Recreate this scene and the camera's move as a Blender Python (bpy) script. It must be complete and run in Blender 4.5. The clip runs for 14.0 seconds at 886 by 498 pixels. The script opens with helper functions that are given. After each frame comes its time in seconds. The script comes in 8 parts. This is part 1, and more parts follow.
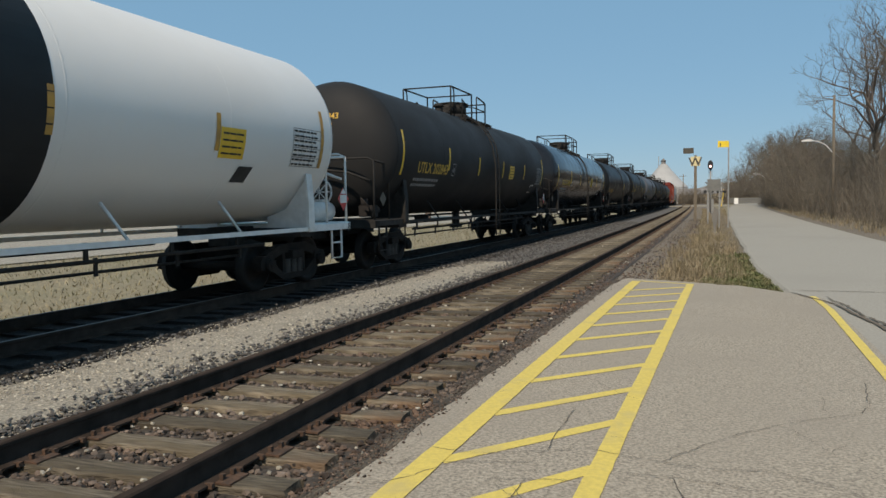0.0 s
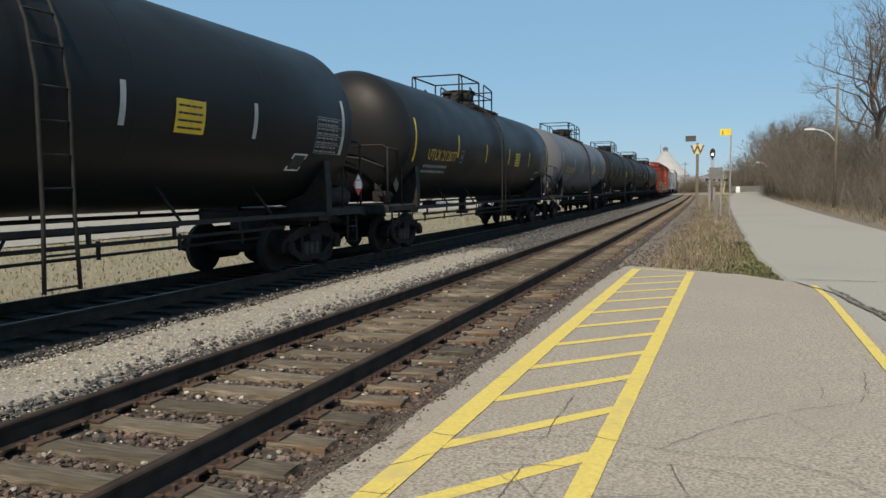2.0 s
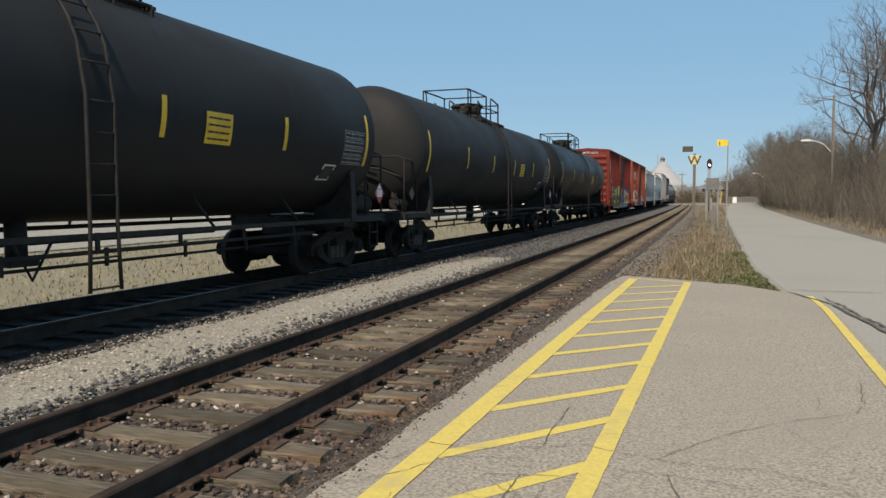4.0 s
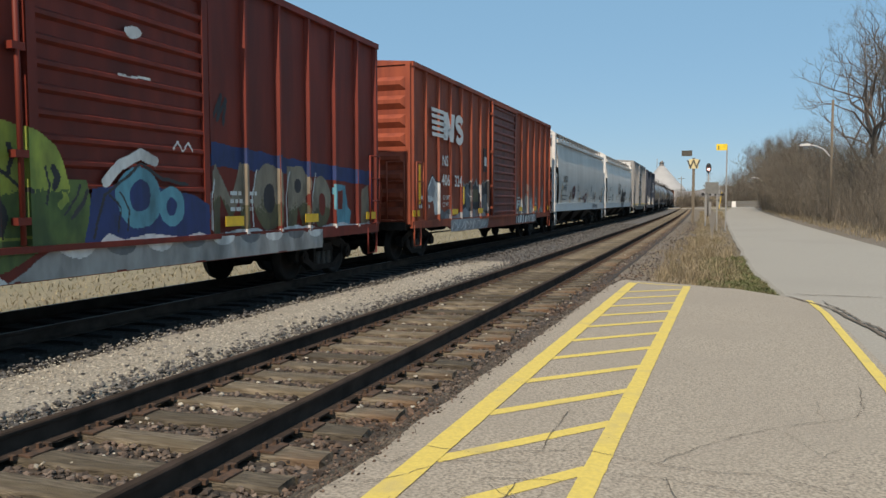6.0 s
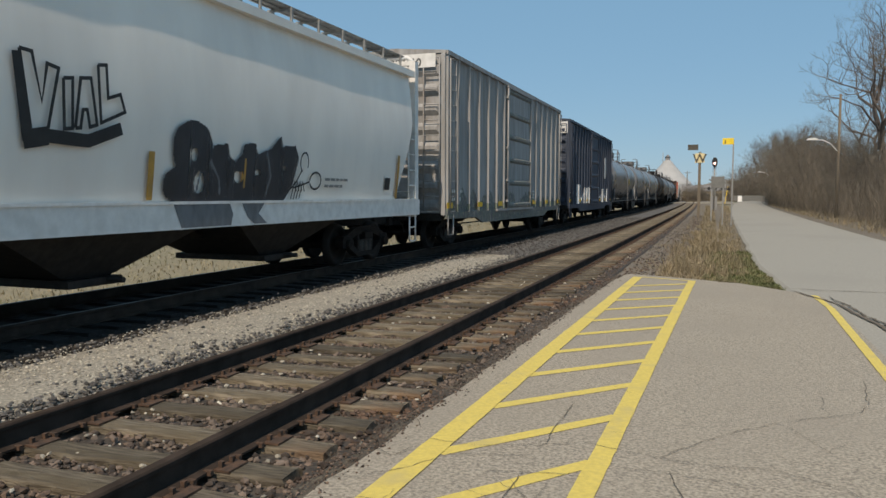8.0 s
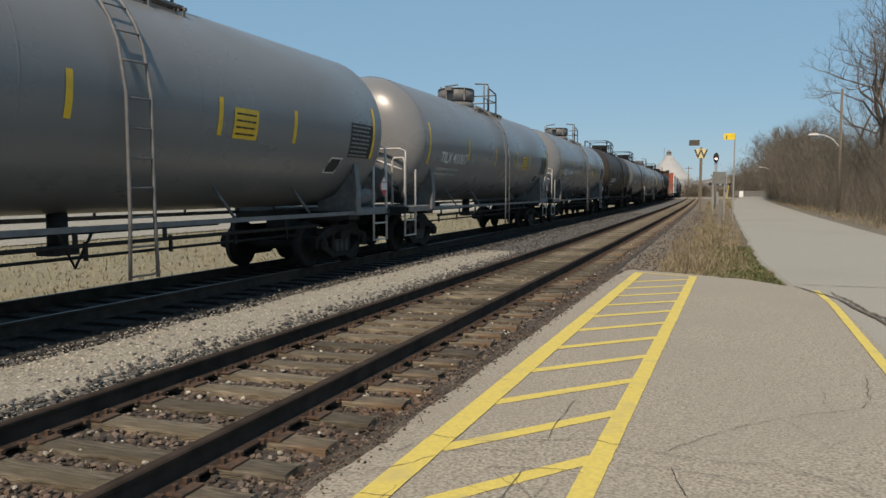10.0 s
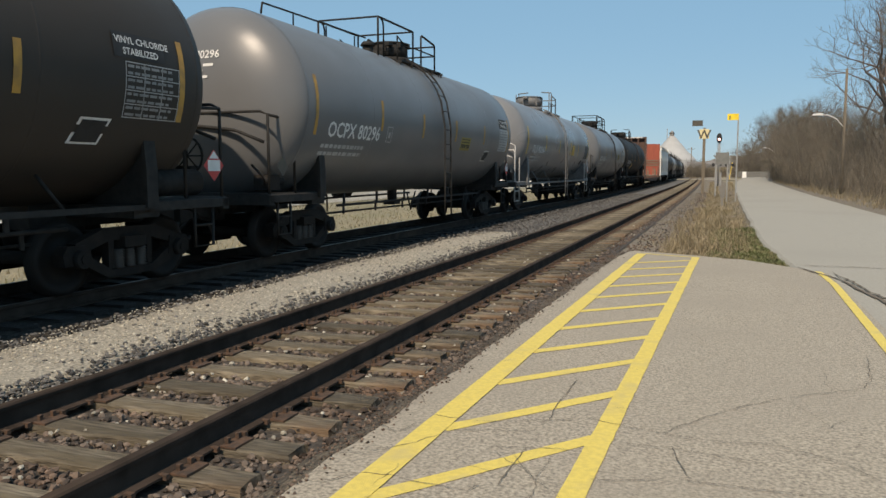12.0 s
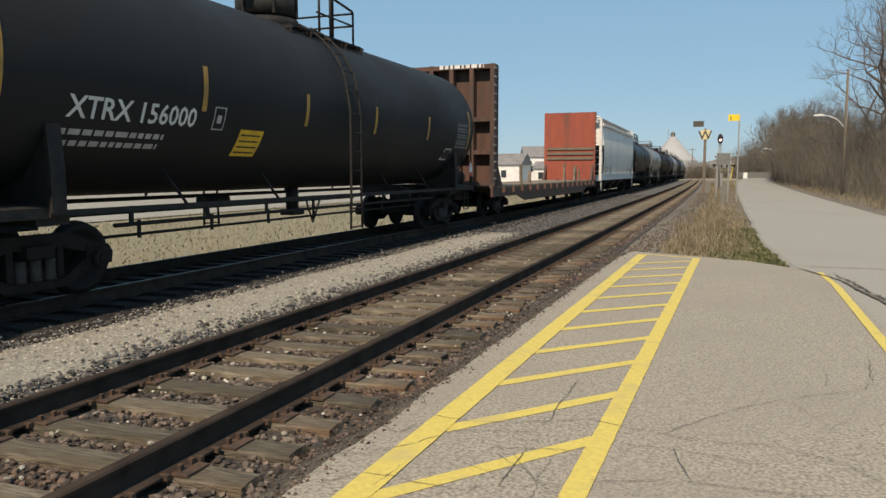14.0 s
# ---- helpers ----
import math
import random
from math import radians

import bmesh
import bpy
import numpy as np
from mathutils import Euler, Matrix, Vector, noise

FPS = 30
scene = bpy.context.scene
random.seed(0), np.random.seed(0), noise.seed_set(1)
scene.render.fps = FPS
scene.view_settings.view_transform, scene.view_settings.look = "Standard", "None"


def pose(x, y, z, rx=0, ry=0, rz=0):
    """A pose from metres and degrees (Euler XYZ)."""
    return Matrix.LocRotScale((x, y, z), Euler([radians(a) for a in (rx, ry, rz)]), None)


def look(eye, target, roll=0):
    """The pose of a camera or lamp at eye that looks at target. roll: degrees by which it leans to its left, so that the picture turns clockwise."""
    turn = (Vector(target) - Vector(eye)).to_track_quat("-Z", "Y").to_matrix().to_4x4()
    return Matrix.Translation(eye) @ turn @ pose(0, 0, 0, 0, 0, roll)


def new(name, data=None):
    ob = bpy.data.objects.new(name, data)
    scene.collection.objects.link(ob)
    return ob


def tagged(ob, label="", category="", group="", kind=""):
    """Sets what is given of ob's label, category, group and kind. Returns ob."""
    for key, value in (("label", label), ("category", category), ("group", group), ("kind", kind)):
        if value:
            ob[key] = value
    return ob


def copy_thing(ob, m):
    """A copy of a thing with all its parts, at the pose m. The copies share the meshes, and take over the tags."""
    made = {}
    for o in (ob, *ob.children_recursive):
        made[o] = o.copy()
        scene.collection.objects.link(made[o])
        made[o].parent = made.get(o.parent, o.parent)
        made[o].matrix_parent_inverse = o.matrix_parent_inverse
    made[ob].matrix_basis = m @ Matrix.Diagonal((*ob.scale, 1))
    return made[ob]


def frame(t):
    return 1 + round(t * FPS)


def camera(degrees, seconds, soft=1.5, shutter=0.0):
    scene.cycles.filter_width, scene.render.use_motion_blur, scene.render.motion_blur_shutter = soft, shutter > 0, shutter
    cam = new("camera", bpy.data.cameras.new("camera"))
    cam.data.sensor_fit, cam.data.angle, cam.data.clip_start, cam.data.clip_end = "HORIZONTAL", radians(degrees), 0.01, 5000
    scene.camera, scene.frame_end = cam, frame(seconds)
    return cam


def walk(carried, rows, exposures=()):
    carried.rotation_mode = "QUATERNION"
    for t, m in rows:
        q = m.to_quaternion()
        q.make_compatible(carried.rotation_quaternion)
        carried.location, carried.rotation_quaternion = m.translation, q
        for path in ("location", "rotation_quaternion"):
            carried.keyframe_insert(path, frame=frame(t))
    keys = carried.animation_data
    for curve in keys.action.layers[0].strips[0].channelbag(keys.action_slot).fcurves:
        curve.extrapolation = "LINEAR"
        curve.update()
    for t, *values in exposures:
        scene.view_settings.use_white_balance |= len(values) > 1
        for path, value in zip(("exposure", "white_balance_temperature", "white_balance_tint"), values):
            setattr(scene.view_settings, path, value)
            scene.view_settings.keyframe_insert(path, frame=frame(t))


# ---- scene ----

# ======== camera ========
cam = camera(61.0, 14.0, soft=1.5)
walk(cam, [
    (0.0, pose(0, 0, 1.67, 86.453, 0.923, 19.941)),
    (0.5, pose(0, 0, 1.67, 86.367, 0.793, 20.112)),
    (1.0, pose(0, 0, 1.67, 85.462, 0.982, 20.391)),
    (1.5, pose(0, 0, 1.67, 86.193, 0.650, 20.435)),
    (2.0, pose(0, 0, 1.67, 85.414, 0.508, 20.030)),
    (2.5, pose(0, 0, 1.67, 85.406, 0.276, 19.972)),
    (3.0, pose(0, 0, 1.67, 85.388, 0.266, 19.859)),
    (3.2, pose(0, 0, 1.67, 85.649, 0.265, 19.821)),
    (5.3, pose(0, 0, 1.67, 86.218, 0.113, 19.918)),
    (5.5, pose(0, 0, 1.67, 86.131, 0.101, 19.954)),
    (6.0, pose(0, 0, 1.67, 86.377, 0.109, 19.788)),
    (6.5, pose(0, 0, 1.67, 85.867, 0.005, 20.111)),
    (7.0, pose(0, 0, 1.67, 85.766, -0.092, 19.876)),
    (7.5, pose(0, 0, 1.67, 85.934, -0.042, 20.082)),
    (8.0, pose(0, 0, 1.67, 85.863, -0.126, 20.177)),
    (8.2, pose(0, 0, 1.67, 85.918, 0.019, 19.981)),
    (10.5, pose(0, 0, 1.67, 85.207, 0.050, 20.406)),
    (11.0, pose(0, 0, 1.67, 84.702, 0.095, 20.556)),
    (11.5, pose(0, 0, 1.67, 84.675, 0.151, 20.651)),
    (12.0, pose(0, 0, 1.67, 84.151, 0.120, 20.419)),
    (12.5, pose(0, 0, 1.67, 84.026, 0.130, 20.475)),
    (13.0, pose(0, 0, 1.67, 84.326, 0.077, 20.644)),
    (13.5, pose(0, 0, 1.67, 84.226, -0.043, 20.539)),
    (14.0, pose(0, 0, 1.67, 84.199, 0.102, 20.487)),
], exposures=[(0.0, -0.2, 6900, 16), (0.4, 0.0, 6900, 16), (3.0, 0.0, 6950, 17), (5.5, 0.0, 7000, 18), (7.0, -0.03, 6950, 17), (7.5, -0.14, 6950, 17), (8.0, -0.20, 6950, 17), (8.2, -0.22, 6950, 17), (10.5, -0.08, 7250, 18), (11.0, 0.0, 7250, 18), (12.5, 0.0, 7200, 17), (14.0, 0.0, 7350, 18)])

# ======== light ========
SUN_EL, SUN_AZ = radians(48), radians(3.8)      # the sun stands behind the viewer, almost along the line
sun_dir = Vector((math.sin(SUN_AZ) * math.cos(SUN_EL), -math.cos(SUN_AZ) * math.cos(SUN_EL), math.sin(SUN_EL)))
world = bpy.data.worlds.new("sky")
scene.world = world
world.use_nodes = True
_n, _l = world.node_tree.nodes, world.node_tree.links
sky = _n.new("ShaderNodeTexSky")
sky.sky_type, sky.sun_disc = "NISHITA", False
sky.sun_elevation, sky.sun_rotation = SUN_EL, math.pi - SUN_AZ
sky.air_density, sky.dust_density, sky.ozone_density = 1.0, 0.15, 2.6
haze = _n.new("ShaderNodeMix")                  # thin even haze over the clear sky
haze.data_type = "RGBA"
haze.inputs[0].default_value, haze.inputs[7].default_value = 0.72, (2.2, 4.92, 7.3, 1)
_l.new(sky.outputs[0], haze.inputs[6])
_l.new(haze.outputs[2], _n["Background"].inputs[0])
_n["Background"].inputs[1].default_value = 0.10
sun = new("sun", bpy.data.lights.new("sun", "SUN"))
sun.data.energy, sun.data.angle, sun.data.color = 4.45, radians(0.6), (1.0, 0.90, 0.73)
sun.matrix_world = look(sun_dir * 50, (0, 0, 0))


# ======== materials ========
def material(name, c1, c2=None, scale=4.0, rough=0.8, metal=0.0, bump=0.0, bump_scale=60.0, stretch=(1, 1, 1), c3=None,
             scale3=0.6, spread=(0.35, 0.65), spread3=(0.5, 0.7), rough_var=0.0, jitter=0.0, island=False, coords="Object", spec=0.5):
    """Two scales of variation: c1 to c2 by fine noise, c3 in patches; bump by a finer noise."""
    m = bpy.data.materials.new(name)
    m.use_nodes = True
    n, l = m.node_tree.nodes, m.node_tree.links
    b = n["Principled BSDF"]
    b.inputs["Roughness"].default_value, b.inputs["Metallic"].default_value = rough, metal
    b.inputs["Specular IOR Level"].default_value = spec
    tc, mp = n.new("ShaderNodeTexCoord"), n.new("ShaderNodeMapping")
    mp.inputs["Scale"].default_value = stretch
    l.new(tc.outputs[coords], mp.inputs[0])
    c2 = c2 or tuple(v * 0.75 for v in c1)

    def noisy(sc, detail, rng):
        t, r = n.new("ShaderNodeTexNoise"), n.new("ShaderNodeMapRange")
        t.inputs["Scale"].default_value, t.inputs["Detail"].default_value = sc, detail
        r.inputs["From Min"].default_value, r.inputs["From Max"].default_value = rng
        l.new(mp.outputs[0], t.inputs["Vector"])
        l.new(t.outputs[0], r.inputs[0])
        return r.outputs[0]

    def mix(fac, a, bb):
        x = n.new("ShaderNodeMix")
        x.data_type = "RGBA"
        l.new(fac, x.inputs[0])
        for sock, val in ((x.inputs[6], a), (x.inputs[7], bb)):
            if isinstance(val, tuple):
                sock.default_value = (*val, 1)
            else:
                l.new(val, sock)
        return x.outputs[2]

    f1 = noisy(scale, 6, spread)
    col = mix(f1, tuple(c1), tuple(c2))
    if c3:
        col = mix(noisy(scale3, 5, spread3), col, tuple(c3))
    if jitter:
        src = n.new("ShaderNodeNewGeometry").outputs["Random Per Island"] if island else n.new("ShaderNodeObjectInfo").outputs["Random"]
        r, hs = n.new("ShaderNodeMapRange"), n.new("ShaderNodeHueSaturation")
        r.inputs["To Min"].default_value, r.inputs["To Max"].default_value = 1 - jitter, 1 + jitter
        l.new(src, r.inputs[0])
        l.new(r.outputs[0], hs.inputs["Value"])
        l.new(col, hs.inputs["Color"])
        col = hs.outputs[0]
    l.new(col, b.inputs["Base Color"])
    if rough_var:
        r = n.new("ShaderNodeMapRange")
        r.inputs["To Min"].default_value, r.inputs["To Max"].default_value = rough - rough_var, min(1, rough + rough_var)
        l.new(f1, r.inputs[0])
        l.new(r.outputs[0], b.inputs["Roughness"])
    if bump:
        t, bp = n.new("ShaderNodeTexNoise"), n.new("ShaderNodeBump")
        t.inputs["Scale"].default_value, t.inputs["Detail"].default_value = bump_scale, 4
        bp.inputs["Strength"].default_value, bp.inputs["Distance"].default_value = bump, 0.02
        l.new(mp.outputs[0], t.inputs["Vector"])
        l.new(t.outputs[0], bp.inputs["Height"])
        l.new(bp.outputs[0], b.inputs["Normal"])
    return m


STREAK = (2.2, 2.2, 0.35)
SOFT = (0.9, 0.5, 0.9)
M = {}
M["ballast"] = material("ballast", (0.0744, 0.062, 0.0496), (0.0223, 0.0186, 0.0161), 22, 0.95, bump=0.9, bump_scale=22, c3=(0.062, 0.0465, 0.0341), scale3=0.5)
M["grey_ballast"] = material("grey_ballast", (0.144, 0.138, 0.129), (0.06, 0.0576, 0.054), 18, 0.95, bump=0.9, bump_scale=22, c3=(0.09, 0.084, 0.078), scale3=0.6)
# dark ballast, its colour lowered further to hold the shade beside the train
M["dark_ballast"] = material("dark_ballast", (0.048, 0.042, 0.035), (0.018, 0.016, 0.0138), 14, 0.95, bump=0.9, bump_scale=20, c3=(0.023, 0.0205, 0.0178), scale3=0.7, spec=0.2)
M["stone"] = material("stone", (0.137, 0.107, 0.0857), (0.0652, 0.0496, 0.0391), 9, 0.9, jitter=0.75, island=True, c3=(0.11, 0.0636, 0.0398), scale3=0.7)
M["grey_stone"] = material("grey_stone", (0.14, 0.134, 0.126), (0.0672, 0.0644, 0.0616), 9, 0.9, jitter=0.5, island=True)
M["white_gravel"] = material("white_gravel", (0.42, 0.385, 0.315), (0.17, 0.156, 0.128), 34, 0.95, bump=0.9, bump_scale=40, c3=(0.25, 0.232, 0.192), scale3=1.6)
M["white_stone"] = material("white_stone", (0.44, 0.405, 0.33), (0.26, 0.242, 0.20), 12, 0.9, jitter=0.45, island=True)
# stones near the train: its shade is put into their colour
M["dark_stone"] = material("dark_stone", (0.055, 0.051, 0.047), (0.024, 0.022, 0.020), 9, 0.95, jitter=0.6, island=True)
M["tie"] = material("tie", (0.235, 0.198, 0.142), (0.066, 0.052, 0.036), 6, 0.92, bump=0.9, bump_scale=30, stretch=(0.7, 7, 3), c3=(0.125, 0.098, 0.058), scale3=1.0, spread3=(0.45, 0.7), jitter=0.42)
_n, _l = M["tie"].node_tree.nodes, M["tie"].node_tree.links       # rust has soaked into the wood round the tie plates
_sep, _off, _amp, _mul, _mix = _n.new("ShaderNodeSeparateXYZ"), _n.new("ShaderNodeMath"), _n.new("ShaderNodeMapRange"), _n.new("ShaderNodeMath"), _n.new("ShaderNodeMix")
_rust, _rng = _n.new("ShaderNodeTexNoise"), _n.new("ShaderNodeMapRange")
_tc = [q for q in _n if q.bl_idname == "ShaderNodeTexCoord"][0]
_l.new(_tc.outputs["Object"], _sep.inputs[0])
_off.operation, _off.inputs[1].default_value, _off.inputs[2].default_value = "COMPARE", 0.98, 0.42
_l.new(_sep.outputs[0], _off.inputs[0])
_rust.inputs["Scale"].default_value, _rust.inputs["Detail"].default_value = 2.6, 5
_l.new(_tc.outputs["Object"], _rust.inputs["Vector"])
_rng.inputs["From Min"].default_value, _rng.inputs["From Max"].default_value, _rng.inputs["To Max"].default_value = 0.42, 0.66, 0.7
_l.new(_rust.outputs[0], _rng.inputs[0])
_mul.operation = "MULTIPLY"
_l.new(_off.outputs[0], _mul.inputs[0])
_l.new(_rng.outputs[0], _mul.inputs[1])
_mix.data_type = "RGBA"
_mix.inputs[7].default_value = (0.17, 0.082, 0.036, 1)
_was = _n["Principled BSDF"].inputs["Base Color"].links[0].from_socket
_each, _some, _mul2 = _n.new("ShaderNodeObjectInfo"), _n.new("ShaderNodeMapRange"), _n.new("ShaderNodeMath")
_some.inputs["From Min"].default_value, _some.inputs["From Max"].default_value = 0.25, 0.95
_l.new(_each.outputs["Random"], _some.inputs[0])
_mul2.operation = "MULTIPLY"
_l.new(_mul.outputs[0], _mul2.inputs[0])
_l.new(_some.outputs[0], _mul2.inputs[1])
_l.new(_mul2.outputs[0], _mix.inputs[0])
_l.new(_was, _mix.inputs[6])
_l.new(_mix.outputs[2], _n["Principled BSDF"].inputs["Base Color"])
# ties under the train, with its shade in the near-black colour
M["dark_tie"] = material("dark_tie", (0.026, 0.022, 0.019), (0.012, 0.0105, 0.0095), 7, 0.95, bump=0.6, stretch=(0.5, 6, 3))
M["rail"] = material("rail", (0.058, 0.043, 0.035), (0.034, 0.026, 0.021), 5, 0.9, 0.0, bump=0.2, bump_scale=80, c3=(0.075, 0.052, 0.039), scale3=0.8, spec=0.08)
M["rail_head"] = material("rail_head", (0.10, 0.085, 0.075), (0.05, 0.042, 0.037), 3, 0.5, 0.6, stretch=(6, 0.3, 6))
M["rail_shine"] = material("rail_shine", (0.16, 0.155, 0.15), (0.09, 0.085, 0.08), 3, 0.5, 0.5, stretch=(6, 0.3, 6))
M["rust_steel"] = material("rust_steel", (0.11, 0.062, 0.038), (0.05, 0.034, 0.025), 20, 0.9, 0.1, bump=0.4)
M["concrete"] = material("concrete", (0.425, 0.372, 0.294), (0.175, 0.153, 0.121), 48, 0.95, bump=0.5, bump_scale=70, c3=(0.29, 0.254, 0.203), scale3=0.5, spread=(0.36, 0.68), spread3=(0.42, 0.75))
M["road"] = material("road", (0.343, 0.32, 0.27), (0.272, 0.255, 0.217), 30, 0.95, bump=0.2, bump_scale=90, c3=(0.282, 0.264, 0.224), scale3=0.18)
M["crack"] = material("crack", (0.16, 0.128, 0.092), (0.09, 0.073, 0.055), 30, 1.0)
M["yellow_paint"] = material("yellow_paint", (0.68, 0.53, 0.12), (0.58, 0.45, 0.11), 30, 0.8, bump=0.2, bump_scale=150, c3=(0.50, 0.40, 0.15), scale3=3.5, spread3=(0.55, 0.75))
M["dirt"] = material("dirt", (0.215, 0.182, 0.140), (0.105, 0.088, 0.068), 16, 0.98, bump=0.9, bump_scale=25, c3=(0.16, 0.13, 0.082), scale3=0.5)
M["edge_dirt"] = material("edge_dirt", (0.17, 0.14, 0.102), (0.04, 0.033, 0.026), 22, 0.98, bump=1.0, bump_scale=34, c3=(0.06, 0.048, 0.036), scale3=3.5, spread3=(0.42, 0.66), stretch=(2.5, 0.8, 2))
M["field"] = material("field", (0.27, 0.232, 0.148), (0.165, 0.142, 0.088), 9, 0.98, bump=0.8, bump_scale=14, c3=(0.20, 0.178, 0.105), scale3=0.25)
M["dry_grass"] = material("dry_grass", (0.32, 0.278, 0.182), (0.20, 0.172, 0.108), 3, 0.9, jitter=0.3, island=True, c3=(0.19, 0.18, 0.095), scale3=0.35)
M["green_grass"] = material("green_grass", (0.125, 0.142, 0.048), (0.085, 0.094, 0.036), 3, 0.9, jitter=0.4, island=True, c3=(0.20, 0.165, 0.085), scale3=1.2, spread3=(0.48, 0.66))
M["bark"] = material("bark", (0.165, 0.132, 0.11), (0.088, 0.0715, 0.0605), 6, 0.95, bump=0.4, bump_scale=20)
M["twig"] = material("twig", (0.185, 0.158, 0.122), (0.095, 0.080, 0.061), 0.25, 0.95, jitter=0.5, island=True)
M["galvanised"] = material("galvanised", (0.34, 0.34, 0.33), (0.25, 0.25, 0.24), 12, 0.6, 0.5)
M["weathered_wood"] = material("weathered_wood", (0.20, 0.165, 0.12), (0.12, 0.10, 0.075), 8, 0.9, stretch=(4, 4, 0.5))
M["sign_yellow"] = material("sign_yellow", (0.85, 0.62, 0.03), (0.75, 0.53, 0.03), 5, 0.6)
M["sign_cream"] = material("sign_cream", (0.72, 0.62, 0.35), (0.62, 0.52, 0.28), 5, 0.7)
M["sign_dark"] = material("sign_dark", (0.09, 0.08, 0.06), (0.06, 0.055, 0.045), 5, 0.7)
M["sign_grey"] = material("sign_grey", (0.187, 0.187, 0.171), (0.154, 0.154, 0.143), 5, 0.6, 0.2)
M["black"] = material("black", (0.012, 0.012, 0.012), (0.02, 0.02, 0.02), 5, 0.6)
M["white_wall"] = material("white_wall", (0.78, 0.77, 0.74), (0.68, 0.67, 0.64), 1.2, 0.7)
M["dome_white"] = material("dome_white", (0.391, 0.391, 0.383), (0.34, 0.34, 0.332), 0.4, 0.8)
M["spray_green"] = material("spray_green", (0.11, 0.17, 0.04), (0.045, 0.08, 0.025), 3, 0.6, stretch=(1.6, 1.6, 0.7), c3=(0.0542, 0.0794, 0.0248), scale3=2.2, spread3=(0.48, 0.72))
M["spray_lime"] = material("spray_lime", (0.396, 0.44, 0.066), (0.187, 0.242, 0.044), 3, 0.6, stretch=(1.6, 1.6, 0.7), c3=(0.175, 0.194, 0.0365), scale3=2.2, spread3=(0.48, 0.72))
M["spray_blue"] = material("spray_blue", (0.0186, 0.0403, 0.149), (0.0155, 0.031, 0.105), 4, 0.6, stretch=(1.6, 1.6, 0.7), c3=(0.0158, 0.0249, 0.0706), scale3=2.2, spread3=(0.48, 0.72))
M["spray_cyan"] = material("spray_cyan", (0.10, 0.32, 0.40), (0.08, 0.25, 0.32), 4, 0.6, stretch=(1.6, 1.6, 0.7), c3=(0.05, 0.142, 0.176), scale3=2.2, spread3=(0.48, 0.72))
M["spray_tan"] = material("spray_tan", (0.30, 0.25, 0.18), (0.22, 0.18, 0.13), 4, 0.7, stretch=(1.6, 1.6, 0.7), c3=(0.134, 0.113, 0.0836), scale3=2.2, spread3=(0.48, 0.72))
M["spray_white"] = material("spray_white", (0.728, 0.728, 0.7), (0.532, 0.532, 0.518), 4, 0.7, stretch=(1.6, 1.6, 0.7), c3=(0.316, 0.316, 0.305), scale3=2.2, spread3=(0.48, 0.72))
M["spray_grey"] = material("spray_grey", (0.17, 0.18, 0.19), (0.12, 0.125, 0.13), 4, 0.7, stretch=(1.6, 1.6, 0.7), c3=(0.0794, 0.0836, 0.0878), scale3=2.2, spread3=(0.48, 0.72))
M["spray_black"] = material("spray_black", (0.025, 0.025, 0.028), (0.045, 0.043, 0.042), 4, 0.7, stretch=(1.6, 1.6, 0.7), c3=(0.0185, 0.0185, 0.0198), scale3=2.2, spread3=(0.48, 0.72))
M["spray_silver"] = material("spray_silver", (0.324, 0.331, 0.338), (0.23, 0.232, 0.24), 3, 0.6, stretch=(1.6, 1.6, 0.7), c3=(0.147, 0.15, 0.153), scale3=2.2, spread3=(0.48, 0.72))
M["spray_pale"] = material("spray_pale", (0.36, 0.355, 0.34), (0.25, 0.245, 0.23), 3, 0.7, stretch=(1.6, 1.6, 0.7), c3=(0.159, 0.157, 0.151), scale3=2.2, spread3=(0.48, 0.72))
M["spray_olive"] = material("spray_olive", (0.13, 0.12, 0.055), (0.10, 0.085, 0.05), 4, 0.7, stretch=(1.6, 1.6, 0.7), c3=(0.0626, 0.0584, 0.0311), scale3=2.2, spread3=(0.48, 0.72))
M["spray_haze"] = material("spray_haze", (0.24, 0.20, 0.18), (0.16, 0.08, 0.06), 5, 0.7, stretch=(3, 3, 0.4))
M["grey_roof"] = material("grey_roof", (0.24, 0.23, 0.22), (0.18, 0.17, 0.165), 1.2, 0.9)
M["tan_wall"] = material("tan_wall", (0.42, 0.34, 0.20), (0.35, 0.28, 0.17), 1.2, 0.8)
M["glass"] = material("glass", (0.04, 0.05, 0.06), (0.03, 0.035, 0.04), 2, 0.08)
# train
M["tank_black"] = material("tank_black", (0.0145, 0.0148, 0.0150), (0.0133, 0.0136, 0.0138), 1.1, 0.45, stretch=SOFT, c3=(0.0119, 0.0121, 0.0123), scale3=0.5, spread3=(0.5, 0.85), rough_var=0.06, spec=0.16)
M["tank_flat_black"] = material("tank_flat_black", (0.0245, 0.0248, 0.0252), (0.0225, 0.0228, 0.0232), 1.1, 0.6, stretch=SOFT, c3=(0.0201, 0.0203, 0.0207), scale3=0.5, spread3=(0.5, 0.85), rough_var=0.06, spec=0.14)
M["tank_gloss"] = material("tank_gloss", (0.011, 0.012, 0.0145), (0.015, 0.016, 0.0185), 1.2, 0.2, stretch=STREAK, rough_var=0.05, spec=0.42)
M["tank_grey"] = material("tank_grey", (0.1850, 0.1880, 0.1920), (0.1702, 0.1730, 0.1766), 1.1, 0.32, stretch=SOFT, c3=(0.1517, 0.1542, 0.1574), scale3=0.5, spread3=(0.5, 0.85), rough_var=0.06, spec=0.4)
